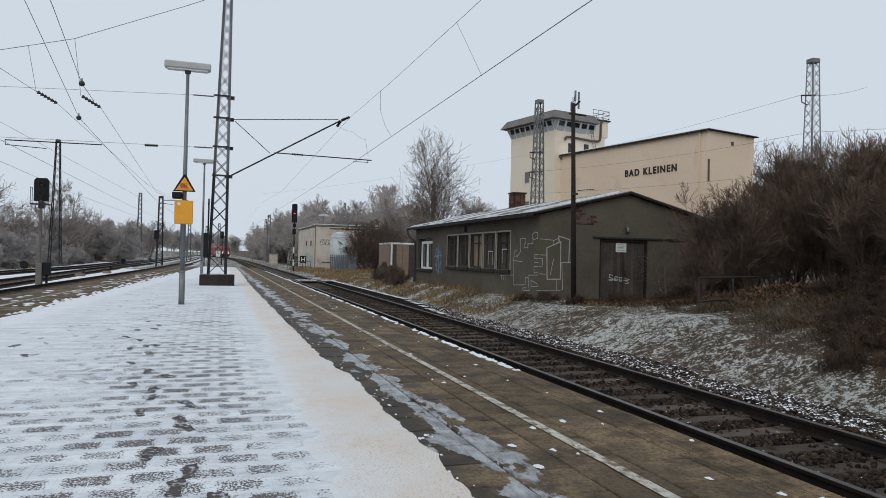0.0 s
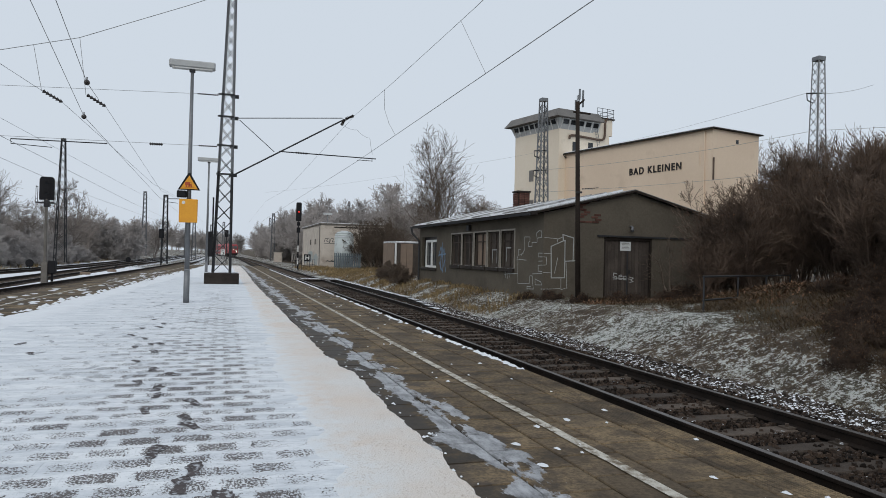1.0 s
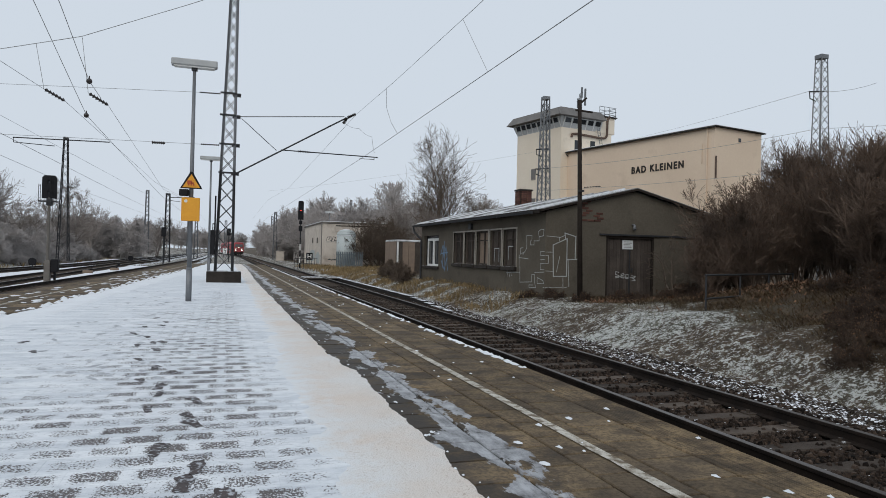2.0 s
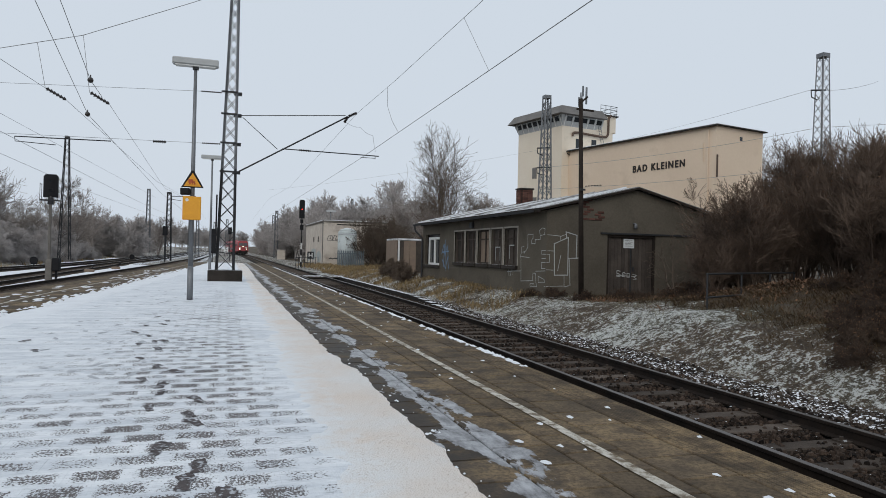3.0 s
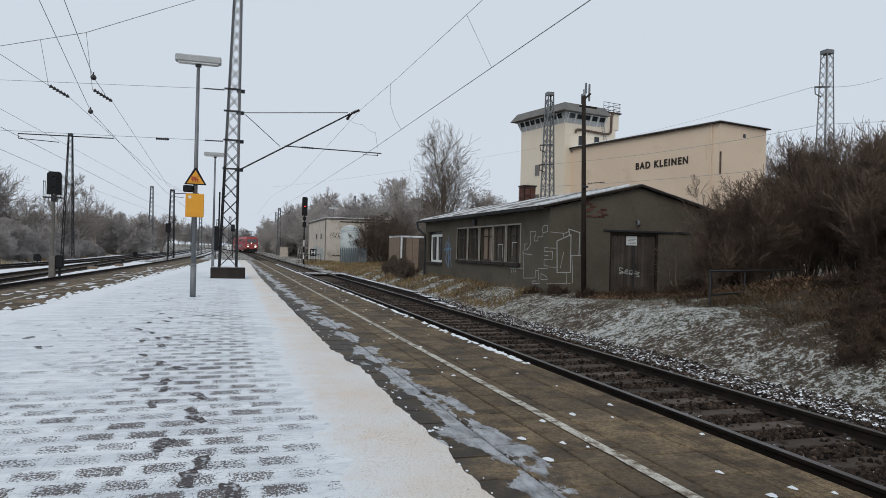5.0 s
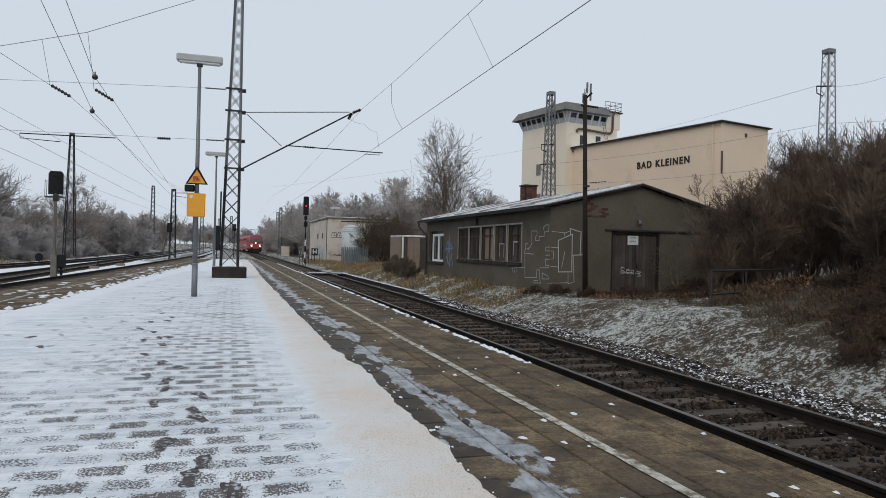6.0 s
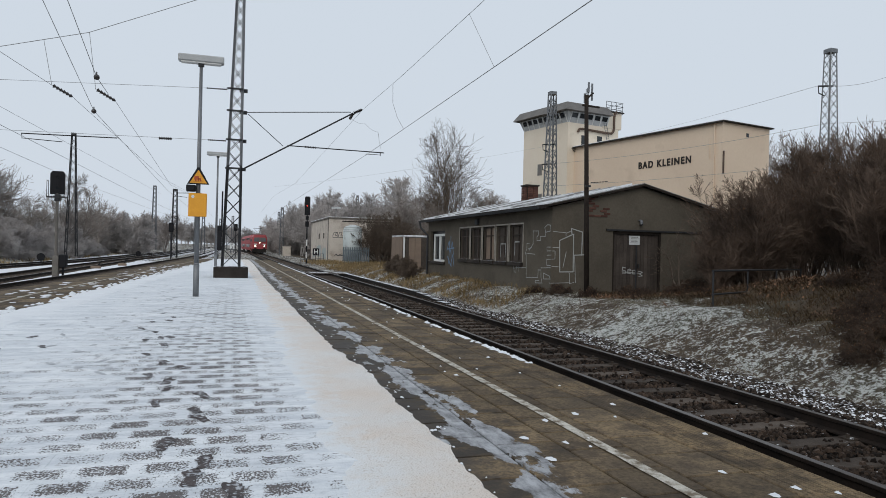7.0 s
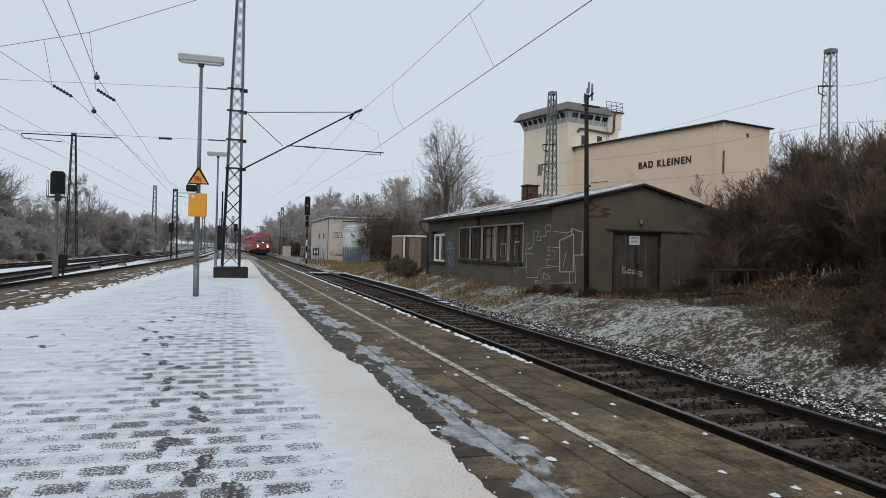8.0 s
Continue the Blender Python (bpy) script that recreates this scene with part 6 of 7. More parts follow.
    part("ladder", bm, STEEL_GREY, SILO)
    bm = B()
    rod(bm, (-0.08, -0.25, 9.9), (-0.08, -0.25, 12.2), 0.09, seg=8)
    part("wall_pipe", bm, RUSTY_PIPE, SILO, "short dark rusty pipe")
    bm = B()
    rod(bm, (-0.05, 1.55, 11.6), (-0.05, 1.55, 13.6), 0.045, seg=8)
    part("wall_pipe", bm, CREAM, SILO)
    # lettering on the long face
    cu = bpy.data.curves.new("lettering", "FONT")
    cu.body, cu.size, cu.extrude, cu.space_character, cu.offset = "BAD KLEINEN", 1.12, 0.03, 1.28, 0.034
    tmp = bpy.data.objects.new("lettering", cu)
    scene.collection.objects.link(tmp)
    bpy.context.view_layer.update()
    me = bpy.data.meshes.new_from_object(tmp.evaluated_get(bpy.context.evaluated_depsgraph_get()))
    bpy.data.objects.remove(tmp)
    xs = [v.co.x for v in me.vertices]
    k = 7.55 / (max(xs) - min(xs))
    me.transform(Matrix.Translation((-0.04, 11.45, 11.42)) @ Matrix.Rotation(radians(-90), 4, "Z") @ Matrix.Rotation(radians(90), 4, "X") @ Matrix.Diagonal((k, 0.95, 1, 1)) @ Matrix.Translation((-min(xs), 0, 0)))
    bm = B()
    bm.from_mesh(me)
    bpy.data.meshes.remove(me)
    left_over = set(bm.verts)
    while left_over:
        stack, island = [left_over.pop()], set()
        while stack:
            v = stack.pop()
            island.add(v)
            for e in v.link_edges:
                o = e.other_vert(v)
                if o in left_over:
                    left_over.discard(o)
                    stack.append(o)
        nb, at = B(), {}
        for v in island:
            at[v] = nb.verts.new(v.co)
        for f in {f for v in island for f in v.link_faces}:
            nb.faces.new([at[v] for v in f.verts])
        part("letter", nb, LETTER, SILO, "black sheet-metal letter of the station name")
    bm.free()


build_store()


# ---- bare trees, bushes and woods ----
FORKS = 6


def grow(rng, p, d, length, r, level, levels, out, wander, kids, lift, fine, bare, opening):
    """Collects tapered segments of a bough and of those that leave it; no twig is thinner than fine."""
    n = FORKS if level == 0 else 4 if level == 1 else 3
    seg = length / n
    for k in range(n):
        d = (d + Vector((rng.gauss(0, wander), rng.gauss(0, wander), rng.gauss(0, wander * 0.5) + lift))).normalized()
        q = p + d * seg
        r0, r1 = max(fine, r * (1 - 0.8 * k / n)), max(fine * 0.8, r * (1 - 0.8 * (k + 1) / n))
        out.append((p, q, r0, r1, level))
        if level < levels:
            for _ in range(kids[level]):
                t = (k + rng.random()) / n
                if level == 0 and t < bare:
                    continue
                a = d.orthogonal().normalized()
                a.rotate(Matrix.Rotation(rng.uniform(0, math.tau), 3, d))
                e = (d * rng.uniform(0.5, 1.0) + a * rng.uniform(0.65, 1.05) * opening).normalized()
                reach = length * ((0.62 - 0.46 * t) if level == 0 else (0.72 - 0.34 * t)) * rng.uniform(0.6, 1.25)
                grow(rng, p.lerp(q, t * n - k), e, reach, max(r1 * 0.62, fine), level + 1, levels, out, wander * 1.15, kids, lift, fine, bare, opening)
        p = q


def branch_mesh(name, segs, material):
    verts, faces = [], []
    for p, q, r0, r1, level in segs:
        n = 7 if level == 0 else 3
        d = (q - p).normalized()
        a = d.orthogonal().normalized()
        b = d.cross(a)
        k = len(verts)
        for c, r in ((p, r0), (q, r1)):
            for i in range(n):
                t = math.tau * i / n
                verts.append(tuple(c + (a * math.cos(t) + b * math.sin(t)) * r))
        for i in range(n):
            faces.append((k + i, k + (i + 1) % n, k + n + (i + 1) % n, k + n + i))
    return from_arrays(name, verts, faces, material)


def tube_mesh(name, segs, material, n=7):
    """One closed tube through the segments of a trunk or stem."""
    points = [(segs[0][0], segs[0][2])] + [(q, r1) for _, q, _, r1, _ in segs]
    verts, faces = [], []
    for k, (c, r) in enumerate(points):
        d = (points[min(k + 1, len(points) - 1)][0] - points[max(k - 1, 0)][0]).normalized()
        a = d.cross(Vector((0, 1, 0.01))).normalized()
        b = d.cross(a)
        verts += [tuple(c + (a * math.cos(math.tau * i / n) + b * math.sin(math.tau * i / n)) * r) for i in range(n)]
    for k in range(len(points) - 1):
        faces += [(k * n + i, k * n + (i + 1) % n, (k + 1) * n + (i + 1) % n, (k + 1) * n + i) for i in range(n)]
    faces.append(tuple(range(len(verts) - n, len(verts))))
    return from_arrays(name, verts, faces, material)


def tree_thing(seed, height, radius, label, twig, levels=4, kids=(3, 3, 2, 2), wander=0.10, stems=1, group="", category="tree", name="bare_tree", spread=0.25, lift=0.035, fine=0.02, bare=0.2, opening=0.8):
    rng = random.Random(seed)
    segs = []
    for s in range(stems):
        lean = Vector((rng.gauss(0, spread if stems > 1 else 0.05), rng.gauss(0, spread if stems > 1 else 0.05), 1)).normalized()
        base = Vector((rng.gauss(0, 0.25), rng.gauss(0, 0.25), 0)) if stems > 1 else Vector()
        grow(rng, base - Vector((0, 0, 0.1)), lean, height * 0.82 * rng.uniform(0.75, 1.0 if stems > 1 else 0.85), radius, 0, levels, segs, wander, kids, lift, fine, bare, opening)
    t = thing(name, label, category, group=group)
    woody = [s for s in segs if s[4] == 0]
    for k in range(stems):
        a = new("trunk" if stems == 1 else "stem", tube_mesh("trunk", woody[FORKS * k:FORKS * (k + 1)], twig))
        a.parent = t
    b = new("crown", branch_mesh("crown", [s for s in segs if s[4] > 0], twig))
    b.parent = t
    return t


def plant_at(ob, spots, seed):
    """The first spot takes the thing itself, the others copies of it."""
    rng = random.Random(seed)
    for k, (x, y, s) in enumerate(spots):
        m = Matrix.LocRotScale((x, y, ground_z(x, y) - 0.05), Euler((0, 0, rng.uniform(0, math.tau))), None)
        if k:
            copy_thing(ob, m).scale = (s, s, s * rng.uniform(0.9, 1.1))
        else:
            ob.matrix_basis = m
            ob.scale = (s, s, s)


LEFT_TREES, RIGHT_TREES, WOOD = "trees on the embankment", "trees behind the outbuilding", "woodland on the hill"
rng = random.Random(21)
left_a = tree_thing(1, 12.0, 0.15, "slender bare tree on the embankment", TWIG_MID, group=LEFT_TREES, fine=0.017, levels=3, kids=(3, 2, 2), lift=0.07)
left_b = tree_thing(2, 10.0, 0.12, "bare bushy tree on the embankment", TWIG_MID, group=LEFT_TREES, fine=0.016, stems=3, kids=(2, 2, 2), levels=3, spread=0.2, lift=0.07)
plant_at(left_a, [(-22 + rng.uniform(-1.5, 1.5) - k * 0.6, 76 + rng.uniform(-4, 6) + k * 0.4, rng.uniform(0.75, 1.1)) for k in range(9)] + [(-18.6, 86, 1.0), (-17.5, 92, 0.9), (-16.6, 99, 0.75)], 3)
plant_at(left_b, [(-21 - rng.uniform(0, 8), 66 + rng.uniform(0, 22), rng.uniform(0.6, 0.95)) for k in range(6)] + [(-15.3, 128, 0.85), (-17.5, 140, 1.0), (-13, 150, 1.0)], 4)
mid_tree = tree_thing(5, 21.5, 0.13, "tall bare birch-like tree behind the outbuilding", TWIG, group=RIGHT_TREES, fine=0.017, levels=3, kids=(6, 3, 1), wander=0.08, bare=0.12, lift=0.06, opening=0.9)
plant_at(mid_tree, [(25.6, 80, 1.0), (27.4, 83, 0.8)], 5)
mid_tree.scale = (0.82, 0.82, 1.08)
small_tree = tree_thing(6, 14.5, 0.11, "bare young tree behind the outbuilding", TWIG_MID, group=RIGHT_TREES, fine=0.016, stems=4, levels=3, kids=(2, 2, 2), spread=0.16, lift=0.07)
plant_at(small_tree, [(23, 78, 0.62), (29.5, 82, 0.78), (31.5, 85, 0.82), (33.5, 88, 0.9), (36, 92, 0.9), (21.5, 86, 0.7), (27, 92, 0.85), (65.5, 66, 1.45), (51, 42, 1.0), (54, 47, 1.05)], 6)
willow = tree_thing(8, 9.0, 0.10, "dense bare olive-brown shrub tree beside the tank", TWIG, group=RIGHT_TREES, fine=0.014, stems=9, kids=(2, 2, 2), levels=3, spread=0.30, bare=0.1)
plant_at(willow, [(16.9, 80.5, 0.78), (18.2, 82, 0.82), (19.6, 84, 0.75)], 7)

far_a = tree_thing(11, 16.5, 0.16, "bare woodland tree, paled for frost and distance haze", TWIG_FAR, levels=3, kids=(4, 3, 2), group=WOOD, fine=0.030, lift=0.06)
far_b = tree_thing(12, 15.5, 0.15, "bare woodland tree, paled for frost and distance haze", TWIG_FAR, levels=3, kids=(3, 3, 2), group=WOOD, fine=0.030, stems=2, spread=0.12, lift=0.06)
spots = []
for k in range(190):
    y = rng.uniform(105, 300)
    x = max(bend(y) + 7.0, 11.5) + rng.random() ** 1.7 * (18 + (y - 105) * 0.28)
    spots.append((x, y, rng.uniform(0.75, 1.15) * (0.7 + 0.3 * smooth(10, 40, x))))
plant_at(far_a, spots[:95], 8)
plant_at(far_b, spots[95:], 9)
far_c = tree_thing(13, 13, 0.14, "bare tree far beyond the sidings, paled for frost and haze", TWIG_FAR, levels=3, kids=(3, 3, 2), group="distant trees", fine=0.032, stems=2, spread=0.15)
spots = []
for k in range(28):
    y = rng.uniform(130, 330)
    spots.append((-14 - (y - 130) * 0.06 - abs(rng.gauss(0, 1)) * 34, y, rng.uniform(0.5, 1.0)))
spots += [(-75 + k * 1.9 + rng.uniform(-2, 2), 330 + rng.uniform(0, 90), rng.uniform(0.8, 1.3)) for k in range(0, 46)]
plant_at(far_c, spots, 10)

undergrowth = tree_thing(14, 6.2, 0.05, "undergrowth at the wood's edge, paled for frost and haze", TWIG_FAR, levels=3, kids=(3, 3, 2), stems=8, spread=0.6, group=WOOD, category="bush", name="undergrowth", fine=0.024, bare=0.05)
spots = []
for k in range(120):
    y = rng.uniform(110, 300)
    spots.append((max(bend(y) + 6.5, 11.0) + rng.random() * (8 + (y - 110) * 0.15), y, rng.uniform(0.7, 1.3)))
for k in range(110):
    y = rng.uniform(112, 330)
    spots.append((-15 - (y - 130) * 0.05 - rng.random() * (12 + (y - 125) * 0.25), y, rng.uniform(0.6, 1.2)))
plant_at(undergrowth, spots, 19)

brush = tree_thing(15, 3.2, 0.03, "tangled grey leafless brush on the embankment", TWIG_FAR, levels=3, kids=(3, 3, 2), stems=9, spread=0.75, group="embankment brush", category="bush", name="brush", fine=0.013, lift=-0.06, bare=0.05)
plant_at(brush, [(-17.5 - rng.uniform(0, 10), 62 + rng.uniform(0, 60), rng.uniform(0.7, 1.3)) for k in range(90)], 11)
dark_brush = tree_thing(16, 3.4, 0.03, "dark tangled leafless brush beside the track", TWIG, levels=3, kids=(3, 3, 2), stems=9, spread=0.7, group="track-side brush", category="bush", name="brush", fine=0.012, bare=0.08)
plant_at(dark_brush, [(8.95, 35.4, 0.30), (9.25, 37.2, 0.34), (9.1, 39.5, 0.30), (9.8, 41.0, 0.36), (8.75, 34.2, 0.24), (13.8, 49, 0.5), (12.2, 52, 0.3), (14.2, 57, 0.4), (16.4, 62, 0.7), (18.0, 66, 0.8), (19, 70, 1.2), (18.5, 62, 1.2), (16.5, 56, 1.0), (-27, 66, 1.2), (-24, 63, 0.9)], 12)


def thicket_shrub(seed, height, stems, label, leaves=True, spread=0.32, kids=(3, 3, 2), fine=0.006, bare=0.22, lift=0.10, opening=0.55, bark=THICKET):
    t = tree_thing(seed, height, 0.026, label, bark, levels=3, kids=kids, stems=stems, spread=spread, group="thicket", category="bush", name="thicket_bush", wander=0.12, fine=fine, bare=bare, lift=lift, opening=opening)
    if leaves:
        rr = random.Random(seed)
        crown = [o for o in t.children if o.name.startswith("crown")][0]
        co = [v.co.copy() for v in crown.data.vertices]
        verts, faces = [], []
        for _ in range(1700):
            c = rr.choice(co)
            if c.z < 0.3:
                continue
            a, s = Vector((rr.gauss(0, 1), rr.gauss(0, 1), rr.gauss(0, 1))).normalized(), rr.uniform(0.012, 0.034)
            b = a.orthogonal().normalized()
            n = a.cross(b)
            k = len(verts)
            verts += [tuple(c), tuple(c + a * s + b * s * 0.5), tuple(c + a * s * 2.2 + n * s * 0.4), tuple(c + a * s - b * s * 0.5)]
            faces += [(k, k + 1, k + 2), (k, k + 2, k + 3)]
        lf = new("dead_leaves", from_arrays("dead_leaves", verts, faces, LEAF_DEAD))
        lf.parent = t
        lf["label"] = "withered brown leaves and hips"
    return t


shrub_a = thicket_shrub(31, 5.0, 12, "dense dark brown leafless thicket bush", spread=0.22, kids=(2, 2, 2), lift=0.07)
shrub_b = thicket_shrub(32, 3.9, 13, "dense dark brown leafless thicket bush", spread=0.32, bare=0.12, kids=(3, 2, 2), lift=0.06)
shrub_c = thicket_shrub(33, 6.0, 10, "taller dark thicket bush with upright shoots", spread=0.14, kids=(2, 2, 2), lift=0.08, opening=0.45)
tall = [(14.6, 16.6), (15.6, 15.8), (16.6, 14.8), (15.6, 17.0), (17.8, 15.6), (16.2, 13.6), (17.4, 13.0), (18.6, 17.0), (18.8, 14.4), (16.9, 16.4)]
plant_at(shrub_a, [(x + rng.uniform(-0.3, 0.3), y + rng.uniform(-0.3, 0.3), rng.uniform(0.74, 0.92)) for x, y in tall], 14)
low = [(13.4, 16.5, 0.62), (14.0, 17.0, 0.75), (14.2, 15.9, 0.75), (14.9, 12.4, 0.85), (14.8, 11.2, 0.8), (15.2, 17.6, 0.8), (15.4, 10.6, 0.85), (16.2, 11.4, 0.9), (14.0, 10.0, 0.75), (16.8, 12.0, 0.9), (13.0, 9.0, 0.7)]
plant_at(shrub_b, low, 15)
plant_at(shrub_c, [(15.5, 15.8, 0.75), (16.2, 14.9, 0.85), (17.0, 15.2, 0.9), (16.0, 13.2, 0.78), (17.3, 13.6, 0.85), (16.4, 16.4, 0.9), (16.0, 11.8, 0.72), (16.8, 12.6, 0.8), (17.8, 14.6, 0.95)], 16)
bramble = thicket_shrub(34, 1.5, 15, "low blackish-brown bramble on the bank", spread=0.8, kids=(2, 2, 2), fine=0.0045, bare=0.05, lift=-0.10, opening=0.9, bark=BRAMBLE)
plant_at(bramble, [(11.0, 16.8, 0.45), (10.3, 18.2, 0.4), (11.4, 18.4, 0.45), (11.9, 16.4, 0.45), (12.6, 15.9, 0.5), (9.6, 19.4, 0.4), (9.45, 20.6, 0.4), (13.9, 18.9, 0.7), (14.9, 18.9, 0.8),
                   (13.2, 9.6, 0.8), (13.2, 8.8, 0.8), (11.9, 8.6, 0.7), (10.9, 8.4, 0.6), (9.9, 7.7, 0.6), (10.4, 7.9, 0.6), (9.2, 7.0, 0.5), (9.5, 6.5, 0.6), (10.3, 7.2, 0.6), (11.3, 7.8, 0.75), (12.5, 9.2, 0.8), (12.0, 7.6, 0.9), (13.9, 10.6, 0.9), (11.0, 7.4, 0.7), (8.8, 7.6, 0.36), (9.3, 8.2, 0.45), (9.9, 8.5, 0.5), (12.4, 10.0, 0.6), (11.4, 9.0, 0.6),
                   (13.2, 10.6, 0.7), (12.6, 8.4, 0.8), (11.7, 9.6, 0.55), (9.7, 7.2, 0.5), (10.7, 9.2, 0.5), (9.0, 6.4, 0.42), (12.9, 11.6, 0.5), (14.2, 11.8, 0.7), (10.2, 6.6, 0.6), (11.6, 7.0, 0.8)], 17)
sapling = tree_thing(36, 2.9, 0.030, "crooked bare sapling before the door", TWIG, levels=2, kids=(1, 2), stems=3, spread=0.3, category="tree", name="sapling", fine=0.007, wander=0.24, lift=0.0)
plant_at(sapling, [(12.7, 17.4, 0.85)], 18)


# ---- old kerb and crossing planks beyond the rails ----
kerb = thing("old_kerb", "old dark concrete kerb with snow on top, beyond the rails", "kerb", kind="structure")
bm = B()
box(bm, -0.12, 0.12, -0.49, 0.49, -0.32, 0.0, 0.012)
kerb_mesh = made_mesh("kerb_block", bm, surface("blackened_kerb", (0.026, 0.022, 0.019), (0.014, 0.012, 0.011), rough=0.95, big=3, bump=0.6, snow=0.86))
for k in range(27):
    piece("kerb_block", kerb_mesh, kerb, (7.28 + 0.02 * noise.noise(Vector((k * 0.7, 0, 0))), 21.5 + k, -0.21 - 0.20 * smooth(28.0, 21.0, 21.5 + k) + 0.015 * noise.noise(Vector((k * 0.9, 4, 0)))), 0.01 * noise.noise(Vector((k, 2, 2))))
cross = thing("track_crossing", "snow-dusted plank crossing over the track", "crossing", kind="structure")
PLANK = surface("crossing_plank", (0.15, 0.135, 0.12), (0.10, 0.09, 0.08), rough=0.9, big=2, snow=0.95, per_object=0.2)
bm = B()
box(bm, -0.11, 0.11, -1.1, 1.1, -0.06, 0.0, 0.01)
plank_mesh = made_mesh("plank", bm, PLANK)
for x in (3.97, 4.22, 4.47, 5.02, 5.27, 5.52, 5.77, 6.02, 6.62, 6.87, 7.12, 7.37):
    piece("plank", plank_mesh, cross, (x + 0.08, 46.5, RT + 0.01))


# ---- the train ----
def wheelset(parent, y, r=0.58):
    w = new("wheelset")
    w.parent = parent
    w.location = (0, y, r)
    for s in (-1, 1):
        bm = B()
        rod(bm, (s * 0.70, 0, 0), (s * 0.83, 0, 0), r, seg=20), rod(bm, (s * 0.66, 0, 0), (s * 0.70, 0, 0), r + 0.03, seg=20)
        part("wheel", bm, TRAIN_DARK, w)
    return w


def locomotive():
    """Front end at -y; the origin lies on rail level below its middle."""
    t = thing("locomotive", "red electric locomotive with lit headlights", "locomotive")
    L = 8.3
    sec = [(-1.48, 1.0), (1.48, 1.0), (1.50, 2.4), (1.42, 3.45), (1.12, 3.92), (-1.12, 3.92), (-1.42, 3.45), (-1.50, 2.4)]

    def ring(bm, y, k, zk, dz=0.0):
        return [bm.verts.new((u * k, y + (0.32 * smooth(1.9, 3.6, v) * (1 if y < 0 else -1) if abs(y) > L - 0.4 else 0), 1.0 + (v - 1.0) * zk + dz)) for u, v in sec]
    bm = B()
    rs = [ring(bm, -L, 0.93, 0.965), ring(bm, -L + 0.35, 1, 1), ring(bm, L - 0.35, 1, 1), ring(bm, L, 0.93, 0.965)]
    for a, b in zip(rs, rs[1:]):
        for i in range(8):
            bm.faces.new((a[i], b[i], b[(i + 1) % 8], a[(i + 1) % 8]))
    bm.faces.new(rs[0]), bm.faces.new(rs[-1][::-1])
    bmesh.ops.recalc_face_normals(bm, faces=bm.faces)
    part("body", bm, TRAIN_RED, t, "traffic red body")
    bm = B()
    box(bm, -1.1, 1.1, -L + 1.2, L - 1.2, 3.89, 4.02, 0.03)
    part("roof", bm, TRAIN_GREY, t)
    bm = B()
    for y in (-4.5, -2.0, 0.6, 3.2):
        box(bm, -0.75, 0.75, y - 0.7, y + 0.7, 4.02, 4.18, 0.04)
    part("roof_equipment", bm, TRAIN_GREY, t)
    for s in (-1, 1):
        bm = B()
        prism(bm, [(s * 0.06, 2.50), (s * 1.20, 2.50), (s * 1.10, 3.32), (s * 0.06, 3.36)], "y", -L - 0.03, -L + 0.5)
        part("windscreen", bm, WINDSCREEN, t)
        bm = B()
        rod(bm, (s * 0.90, -L - 0.06, 1.55), (s * 0.90, -L + 0.1, 1.55), 0.20, seg=16)
        lamp_of = part("headlamp", bm, TRAIN_DARK, t)
        bm = B()
        rod(bm, (s * 0.90, -L - 0.075, 1.55), (s * 0.90, -L - 0.061, 1.55), 0.13, seg=16)
        part("lens", bm, HEADLIGHT, lamp_of, "lit white lens")
        bm = B()
        rod(bm, (s * 0.875, -L - 0.55, 1.06), (s * 0.875, -L + 0.1, 1.06), 0.1, seg=10), rod(bm, (s * 0.875, -L - 0.62, 1.06), (s * 0.875, -L - 0.55, 1.06), 0.22, seg=14)
        part("buffer", bm, TRAIN_DARK, t)
        bm = B()
        box(bm, s * 0.85 - 0.28, s * 0.85 + 0.28, -L - 0.02, -L + 0.02, 1.84, 2.06)
        part("front_stripe", bm, WHITE_PAINT, t)
    bm = B()
    rod(bm, (0, -L - 0.03, 2.26), (0, -L + 0.3, 2.26), 0.15, seg=14)
    lamp_of = part("headlamp", bm, TRAIN_DARK, t)
    bm = B()
    rod(bm, (0, -L - 0.045, 2.26), (0, -L - 0.031, 2.26), 0.105, seg=14)
    part("lens", bm, HEADLIGHT, lamp_of, "lit white lens")
    bm = B()
    box(bm, -1.4, 1.4, -L + 0.05, L - 0.05, 0.75, 1.03, 0.03), box(bm, -1.25, 1.25, -L - 0.05, -L + 0.3, 0.28, 0.8, 0.03), box(bm, -1.2, 1.2, -2.2, 2.2, 0.35, 0.8, 0.05)
    part("underframe", bm, TRAIN_DARK, t)
    for y in (-4.6, 4.6):
        bm = B()
        for s in (-1, 1):
            box(bm, s * 1.0 - 0.08, s * 1.0 + 0.08, y - 2.2, y + 2.2, 0.4, 0.8, 0.03)
        part("bogie", bm, TRAIN_DARK, t)
        for q in (-1.6, 1.6):
            wheelset(t, y + q)
    bm = B()
    for s in (-1, 1):
        rod(bm, (s * 0.5, 4.6, 4.0), (s * 0.55, 6.0, 4.7), 0.03), rod(bm, (s * 0.55, 6.0, 4.7), (s * 0.6, 4.8, 5.5), 0.025)
    box(bm, -0.95, 0.95, 4.7, 4.95, 5.48, 5.56), box(bm, -0.7, 0.7, 4.2, 5.2, 3.98, 4.08)
    part("pantograph", bm, TRAIN_DARK, t)
    for s in (-1, 1):
        for k in range(5):
            bm = B()
            box(bm, s * 1.495 - 0.02, s * 1.495 + 0.02, -5.2 + k * 2.3, -4.0 + k * 2.3, 2.5, 3.0)
            part("side_grille", bm, TRAIN_GREY, t)
    return t


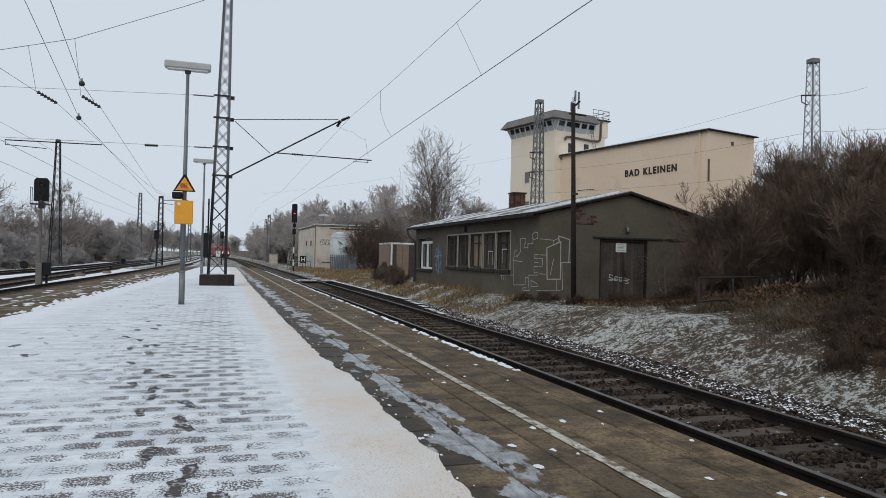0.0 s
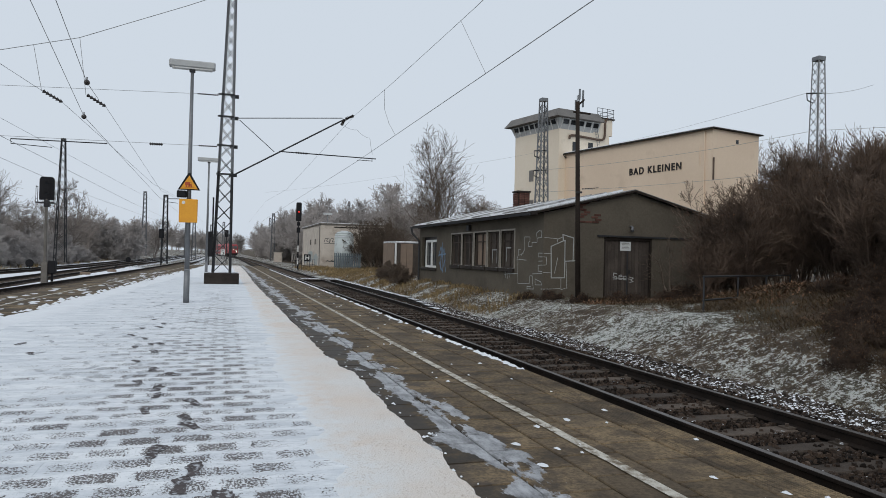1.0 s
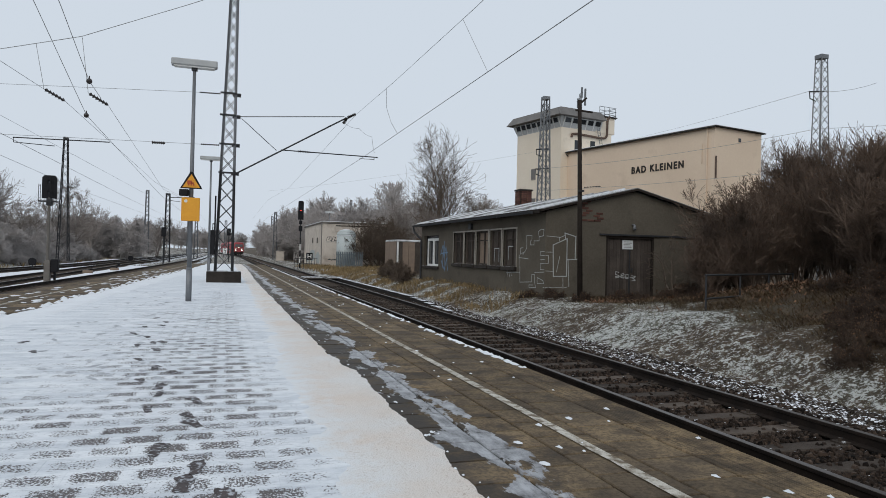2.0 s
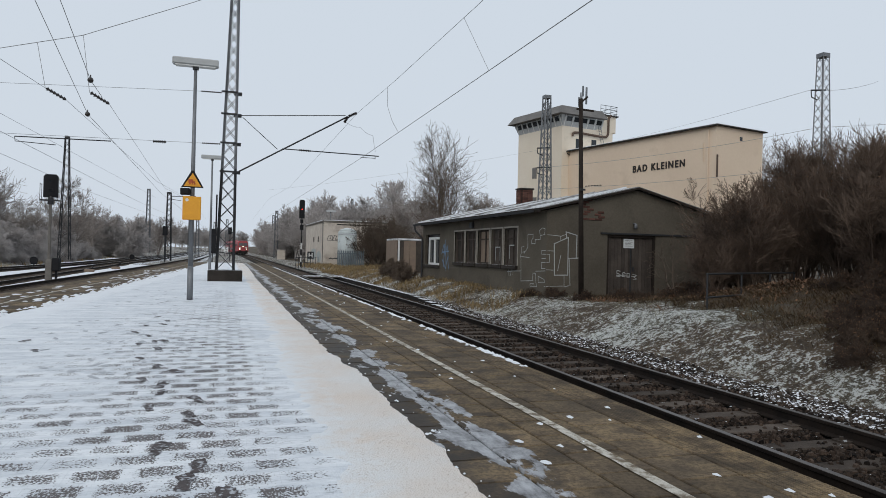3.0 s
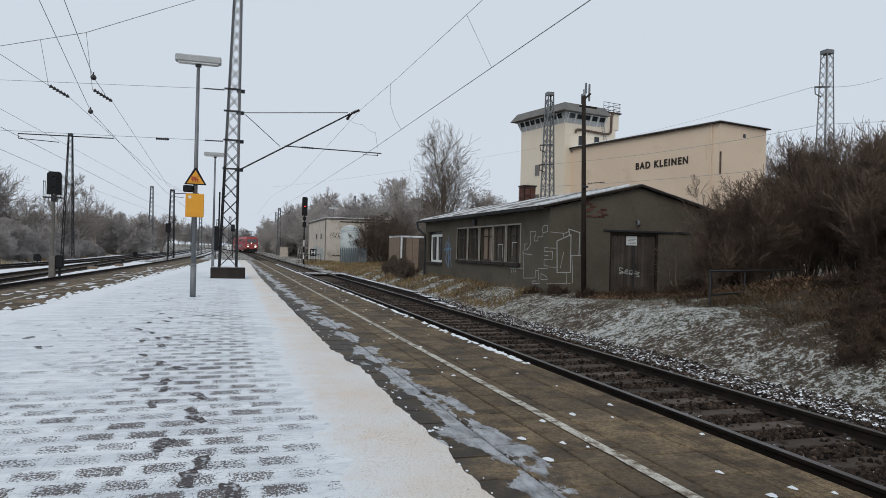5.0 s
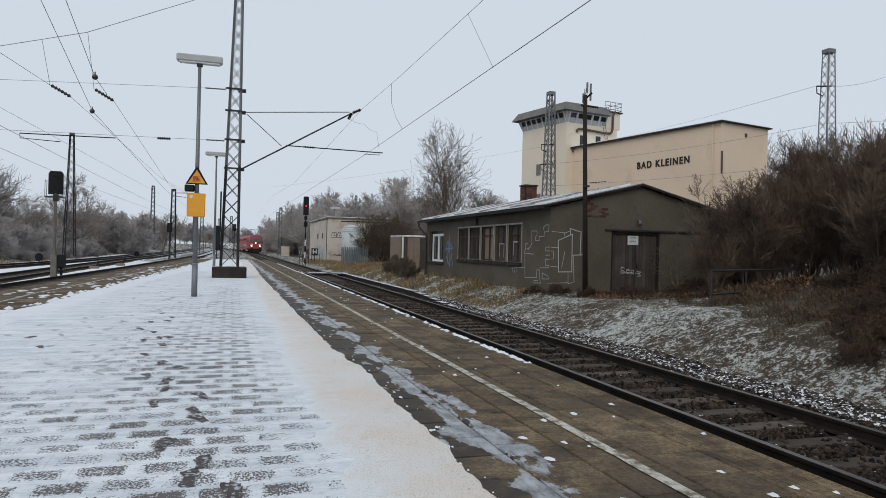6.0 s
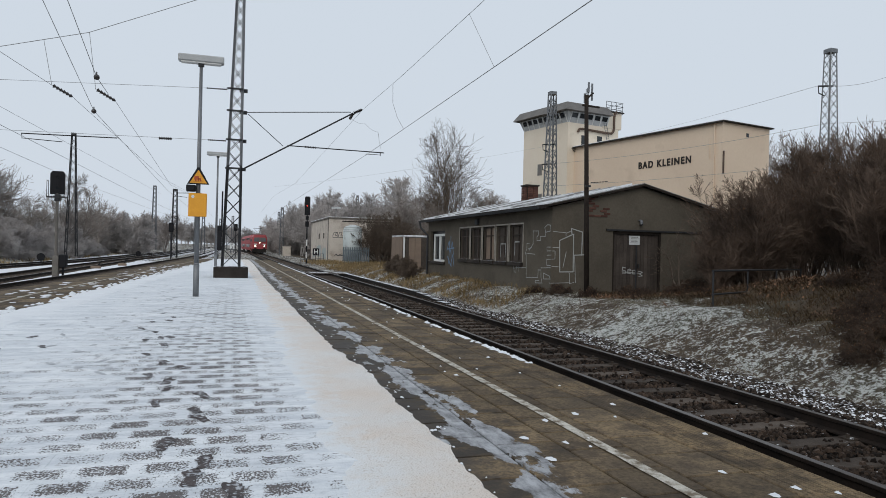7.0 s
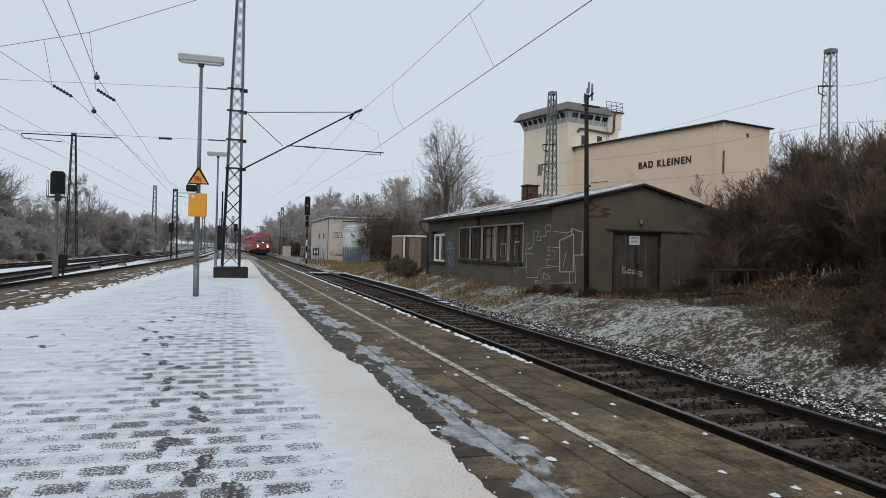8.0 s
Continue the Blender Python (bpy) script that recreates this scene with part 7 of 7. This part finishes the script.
def coach():
    t = thing("double_deck_coach", "red double-deck coach with dark window bands", "railway coach")
    L = 13.2
    bm = B()
    prism(bm, [(-1.35, 0.55), (1.35, 0.55), (1.46, 1.2), (1.46, 3.4), (1.15, 4.05), (0.6, 4.3), (-0.6, 4.3), (-1.15, 4.05), (-1.46, 3.4), (-1.46, 1.2)], "y", -L, L)
    part("body", bm, TRAIN_RED, t, "traffic red body")
    for s in (-1, 1):
        for z0, z1 in ((1.25, 1.95), (2.95, 3.5)):
            for k in range(8):
                bm = B()
                box(bm, s * 1.455 - 0.02, s * 1.455 + 0.02, -10.4 + k * 2.6, -8.3 + k * 2.6, z0, z1)
                part("side_window", bm, GLASS_DARK, t)
    bm = B()
    box(bm, -0.6, 0.6, -L, L, 4.28, 4.36)
    part("roof", bm, TRAIN_GREY, t)
    for y in (-9.8, 9.8):
        bm = B()
        for s in (-1, 1):
            box(bm, s * 1.0 - 0.08, s * 1.0 + 0.08, y - 1.8, y + 1.8, 0.35, 0.75, 0.03)
        part("bogie", bm, TRAIN_DARK, t)
        for q in (-1.3, 1.3):
            wheelset(t, y + q, 0.46)
    return t


loco = locomotive()
coaches = [coach()]
coaches += [copy_thing(coaches[0], pose(0, 0, 0)) for _ in range(1)]
for c in coaches:
    c["group"] = "train coaches"


def front_of_train(t):
    return 132.0 + 13.5 * (8 - t) + 0.19 * (8 - t) ** 2


def car_pose(mid):
    slope = (bend(mid + 4) - bend(mid - 4)) / 8
    return Matrix.Translation((bend(mid), mid, RT)) @ Matrix.Rotation(-math.atan(slope), 4, "Z")


# ---- paving, piece by piece ----
def lay_paving():
    # square pavers under the thin snow: rows across the platform, every other row shifted by half
    bm = B()
    box(bm, -0.19, 0.19, -0.15, 0.15, -0.03, 0.002, 0.0015)
    one = made_mesh("paver", bm, PAVER)
    proto = [tuple(v.co) for v in one.vertices]
    pfaces = [tuple(p.vertices) for p in one.polygons]
    verts, faces, singles = [], [], 0
    row = -29
    while row * 0.3 < 40:
        y = row * 0.3 + 0.15
        shift = 0.0 if row % 2 else 0.19
        x = math.floor(snow_left(y) / 0.38) * 0.38 + 0.57 + shift
        while x < snow_right(y) - 0.5:
            lift = 0.0025 * noise.noise(Vector((x * 3, y * 3, 0)))
            if 3.0 < y < 9.6 and -3.0 < x < 1.3 and singles < 290:
                piece("paver", one, platform, (x, y, lift))
                singles += 1
            else:
                k = len(verts)
                verts += [(a + x, b + y, c + lift) for a, b, c in proto]
                faces += [tuple(i + k for i in f) for f in pfaces]
            x += 0.38
        row += 1
    ob = new("pavers", from_arrays("pavers", verts, faces, PAVER))
    ob.parent = platform
    tagged(ob, "square pavers showing through thin snow", kind="stuff")
    # brown slabs of the right-hand strip
    bm = B()
    box(bm, -0.242, 0.242, -0.242, 0.242, -0.05, 0.0, 0.008)
    slab = made_mesh("slab", bm, SLAB)
    bm = B()
    box(bm, -0.221, 0.221, -0.246, 0.246, -0.06, 0.0, 0.006)
    for k in range(13):
        box(bm, -0.20 + k * 0.033 - 0.009, -0.20 + k * 0.033 + 0.009, -0.23, 0.23, -0.001, 0.0018)
    edge_slab = made_mesh("edge_slab", bm, SLAB)
    sp, sf = [tuple(v.co) for v in slab.vertices], [tuple(p.vertices) for p in slab.polygons]
    ep, ef = [tuple(v.co) for v in edge_slab.vertices], [tuple(p.vertices) for p in edge_slab.polygons]
    verts, faces = [], []

    def join(protov, protof, x, y, z):
        k = len(verts)
        verts.extend((a + x, b + y, c + z) for a, b, c in protov)
        faces.extend(tuple(i + k for i in f) for f in protof)
    j = -16
    while j * 0.5 < PLAT_Y1 - 0.3:
        y = j * 0.5 + 0.25
        for i in range(5):
            x = 1.25 + i * 0.5
            yy = y + (0.25 if i % 2 else 0)
            z = 0.004 * noise.noise(Vector((x * 2.1, y * 2.1, 6))) - 0.006
            if 2.5 < y < 22 and i > 0:
                piece("slab", slab, platform, (x, yy, z), 0.012 * noise.noise(Vector((x * 5, y * 5, 1))))
            else:
                join(sp, sf, x, yy, z)
        z = 0.004 * noise.noise(Vector((9, y * 2, 6))) - 0.004
        if 2.5 < y < 22:
            piece("edge_slab", edge_slab, platform, (3.725, y, z), 0.008 * noise.noise(Vector((3, y * 5, 1))))
        else:
            join(ep, ef, 3.725, y, z)
        for i in range(6):
            join(sp, sf, edge_left(y) + 0.25 + i * 0.5, y, -0.006 + 0.003 * noise.noise(Vector((i, y, 3))))
        j += 1
    ob = new("slabs", from_arrays("slabs", verts, faces, SLAB))
    ob.parent = platform
    tagged(ob, "damp brown concrete platform slabs", kind="stuff")


lay_paving()


def snow_crumbs():
    """Small lumps of snow left on the swept slabs and a thin ridge along the edge."""
    rng = random.Random(9)
    verts, faces = [], []
    spots = [(3.9 + rng.gauss(0, 0.03), rng.uniform(8.5, 60), rng.uniform(0.02, 0.065)) for _ in range(560)]
    spots += [(rng.uniform(2.2, 3.9), 3 + 40 * rng.random() ** 1.5, rng.uniform(0.008, 0.035)) for _ in range(90)]
    spots += [(snow_right(y) + rng.gauss(0.05, 0.06), y, rng.uniform(0.005, 0.02)) for y in (rng.uniform(3, 40) for _ in range(110))]
    for x, y, s in spots:
        k = len(verts)
        n = 7
        verts.append((x, y, 0.004 + s * 0.35))
        for i in range(n):
            a, r = math.tau * i / n, s * rng.uniform(0.6, 1.3)
            verts.append((min(x + math.cos(a) * r, EDGE - 0.01), y + math.sin(a) * r * 1.6, -0.002))
        faces += [(k, k + 1 + i, k + 1 + (i + 1) % n) for i in range(n)]
    ob = new("snow_crumbs", from_arrays("snow_crumbs", verts, faces, SNOW, True))
    ob.parent = platform
    tagged(ob, "crumbs of snow left along the slabs", kind="stuff")


snow_crumbs()


def motions():
    times = [k * 0.5 for k in range(17)]
    walk(loco, [(t, car_pose(front_of_train(t) + 8.9)) for t in times])
    for k, c in enumerate(coaches):
        walk(c, [(t, car_pose(front_of_train(t) + 18.2 + 13.6 + k * 27.0)) for t in times])


motions()
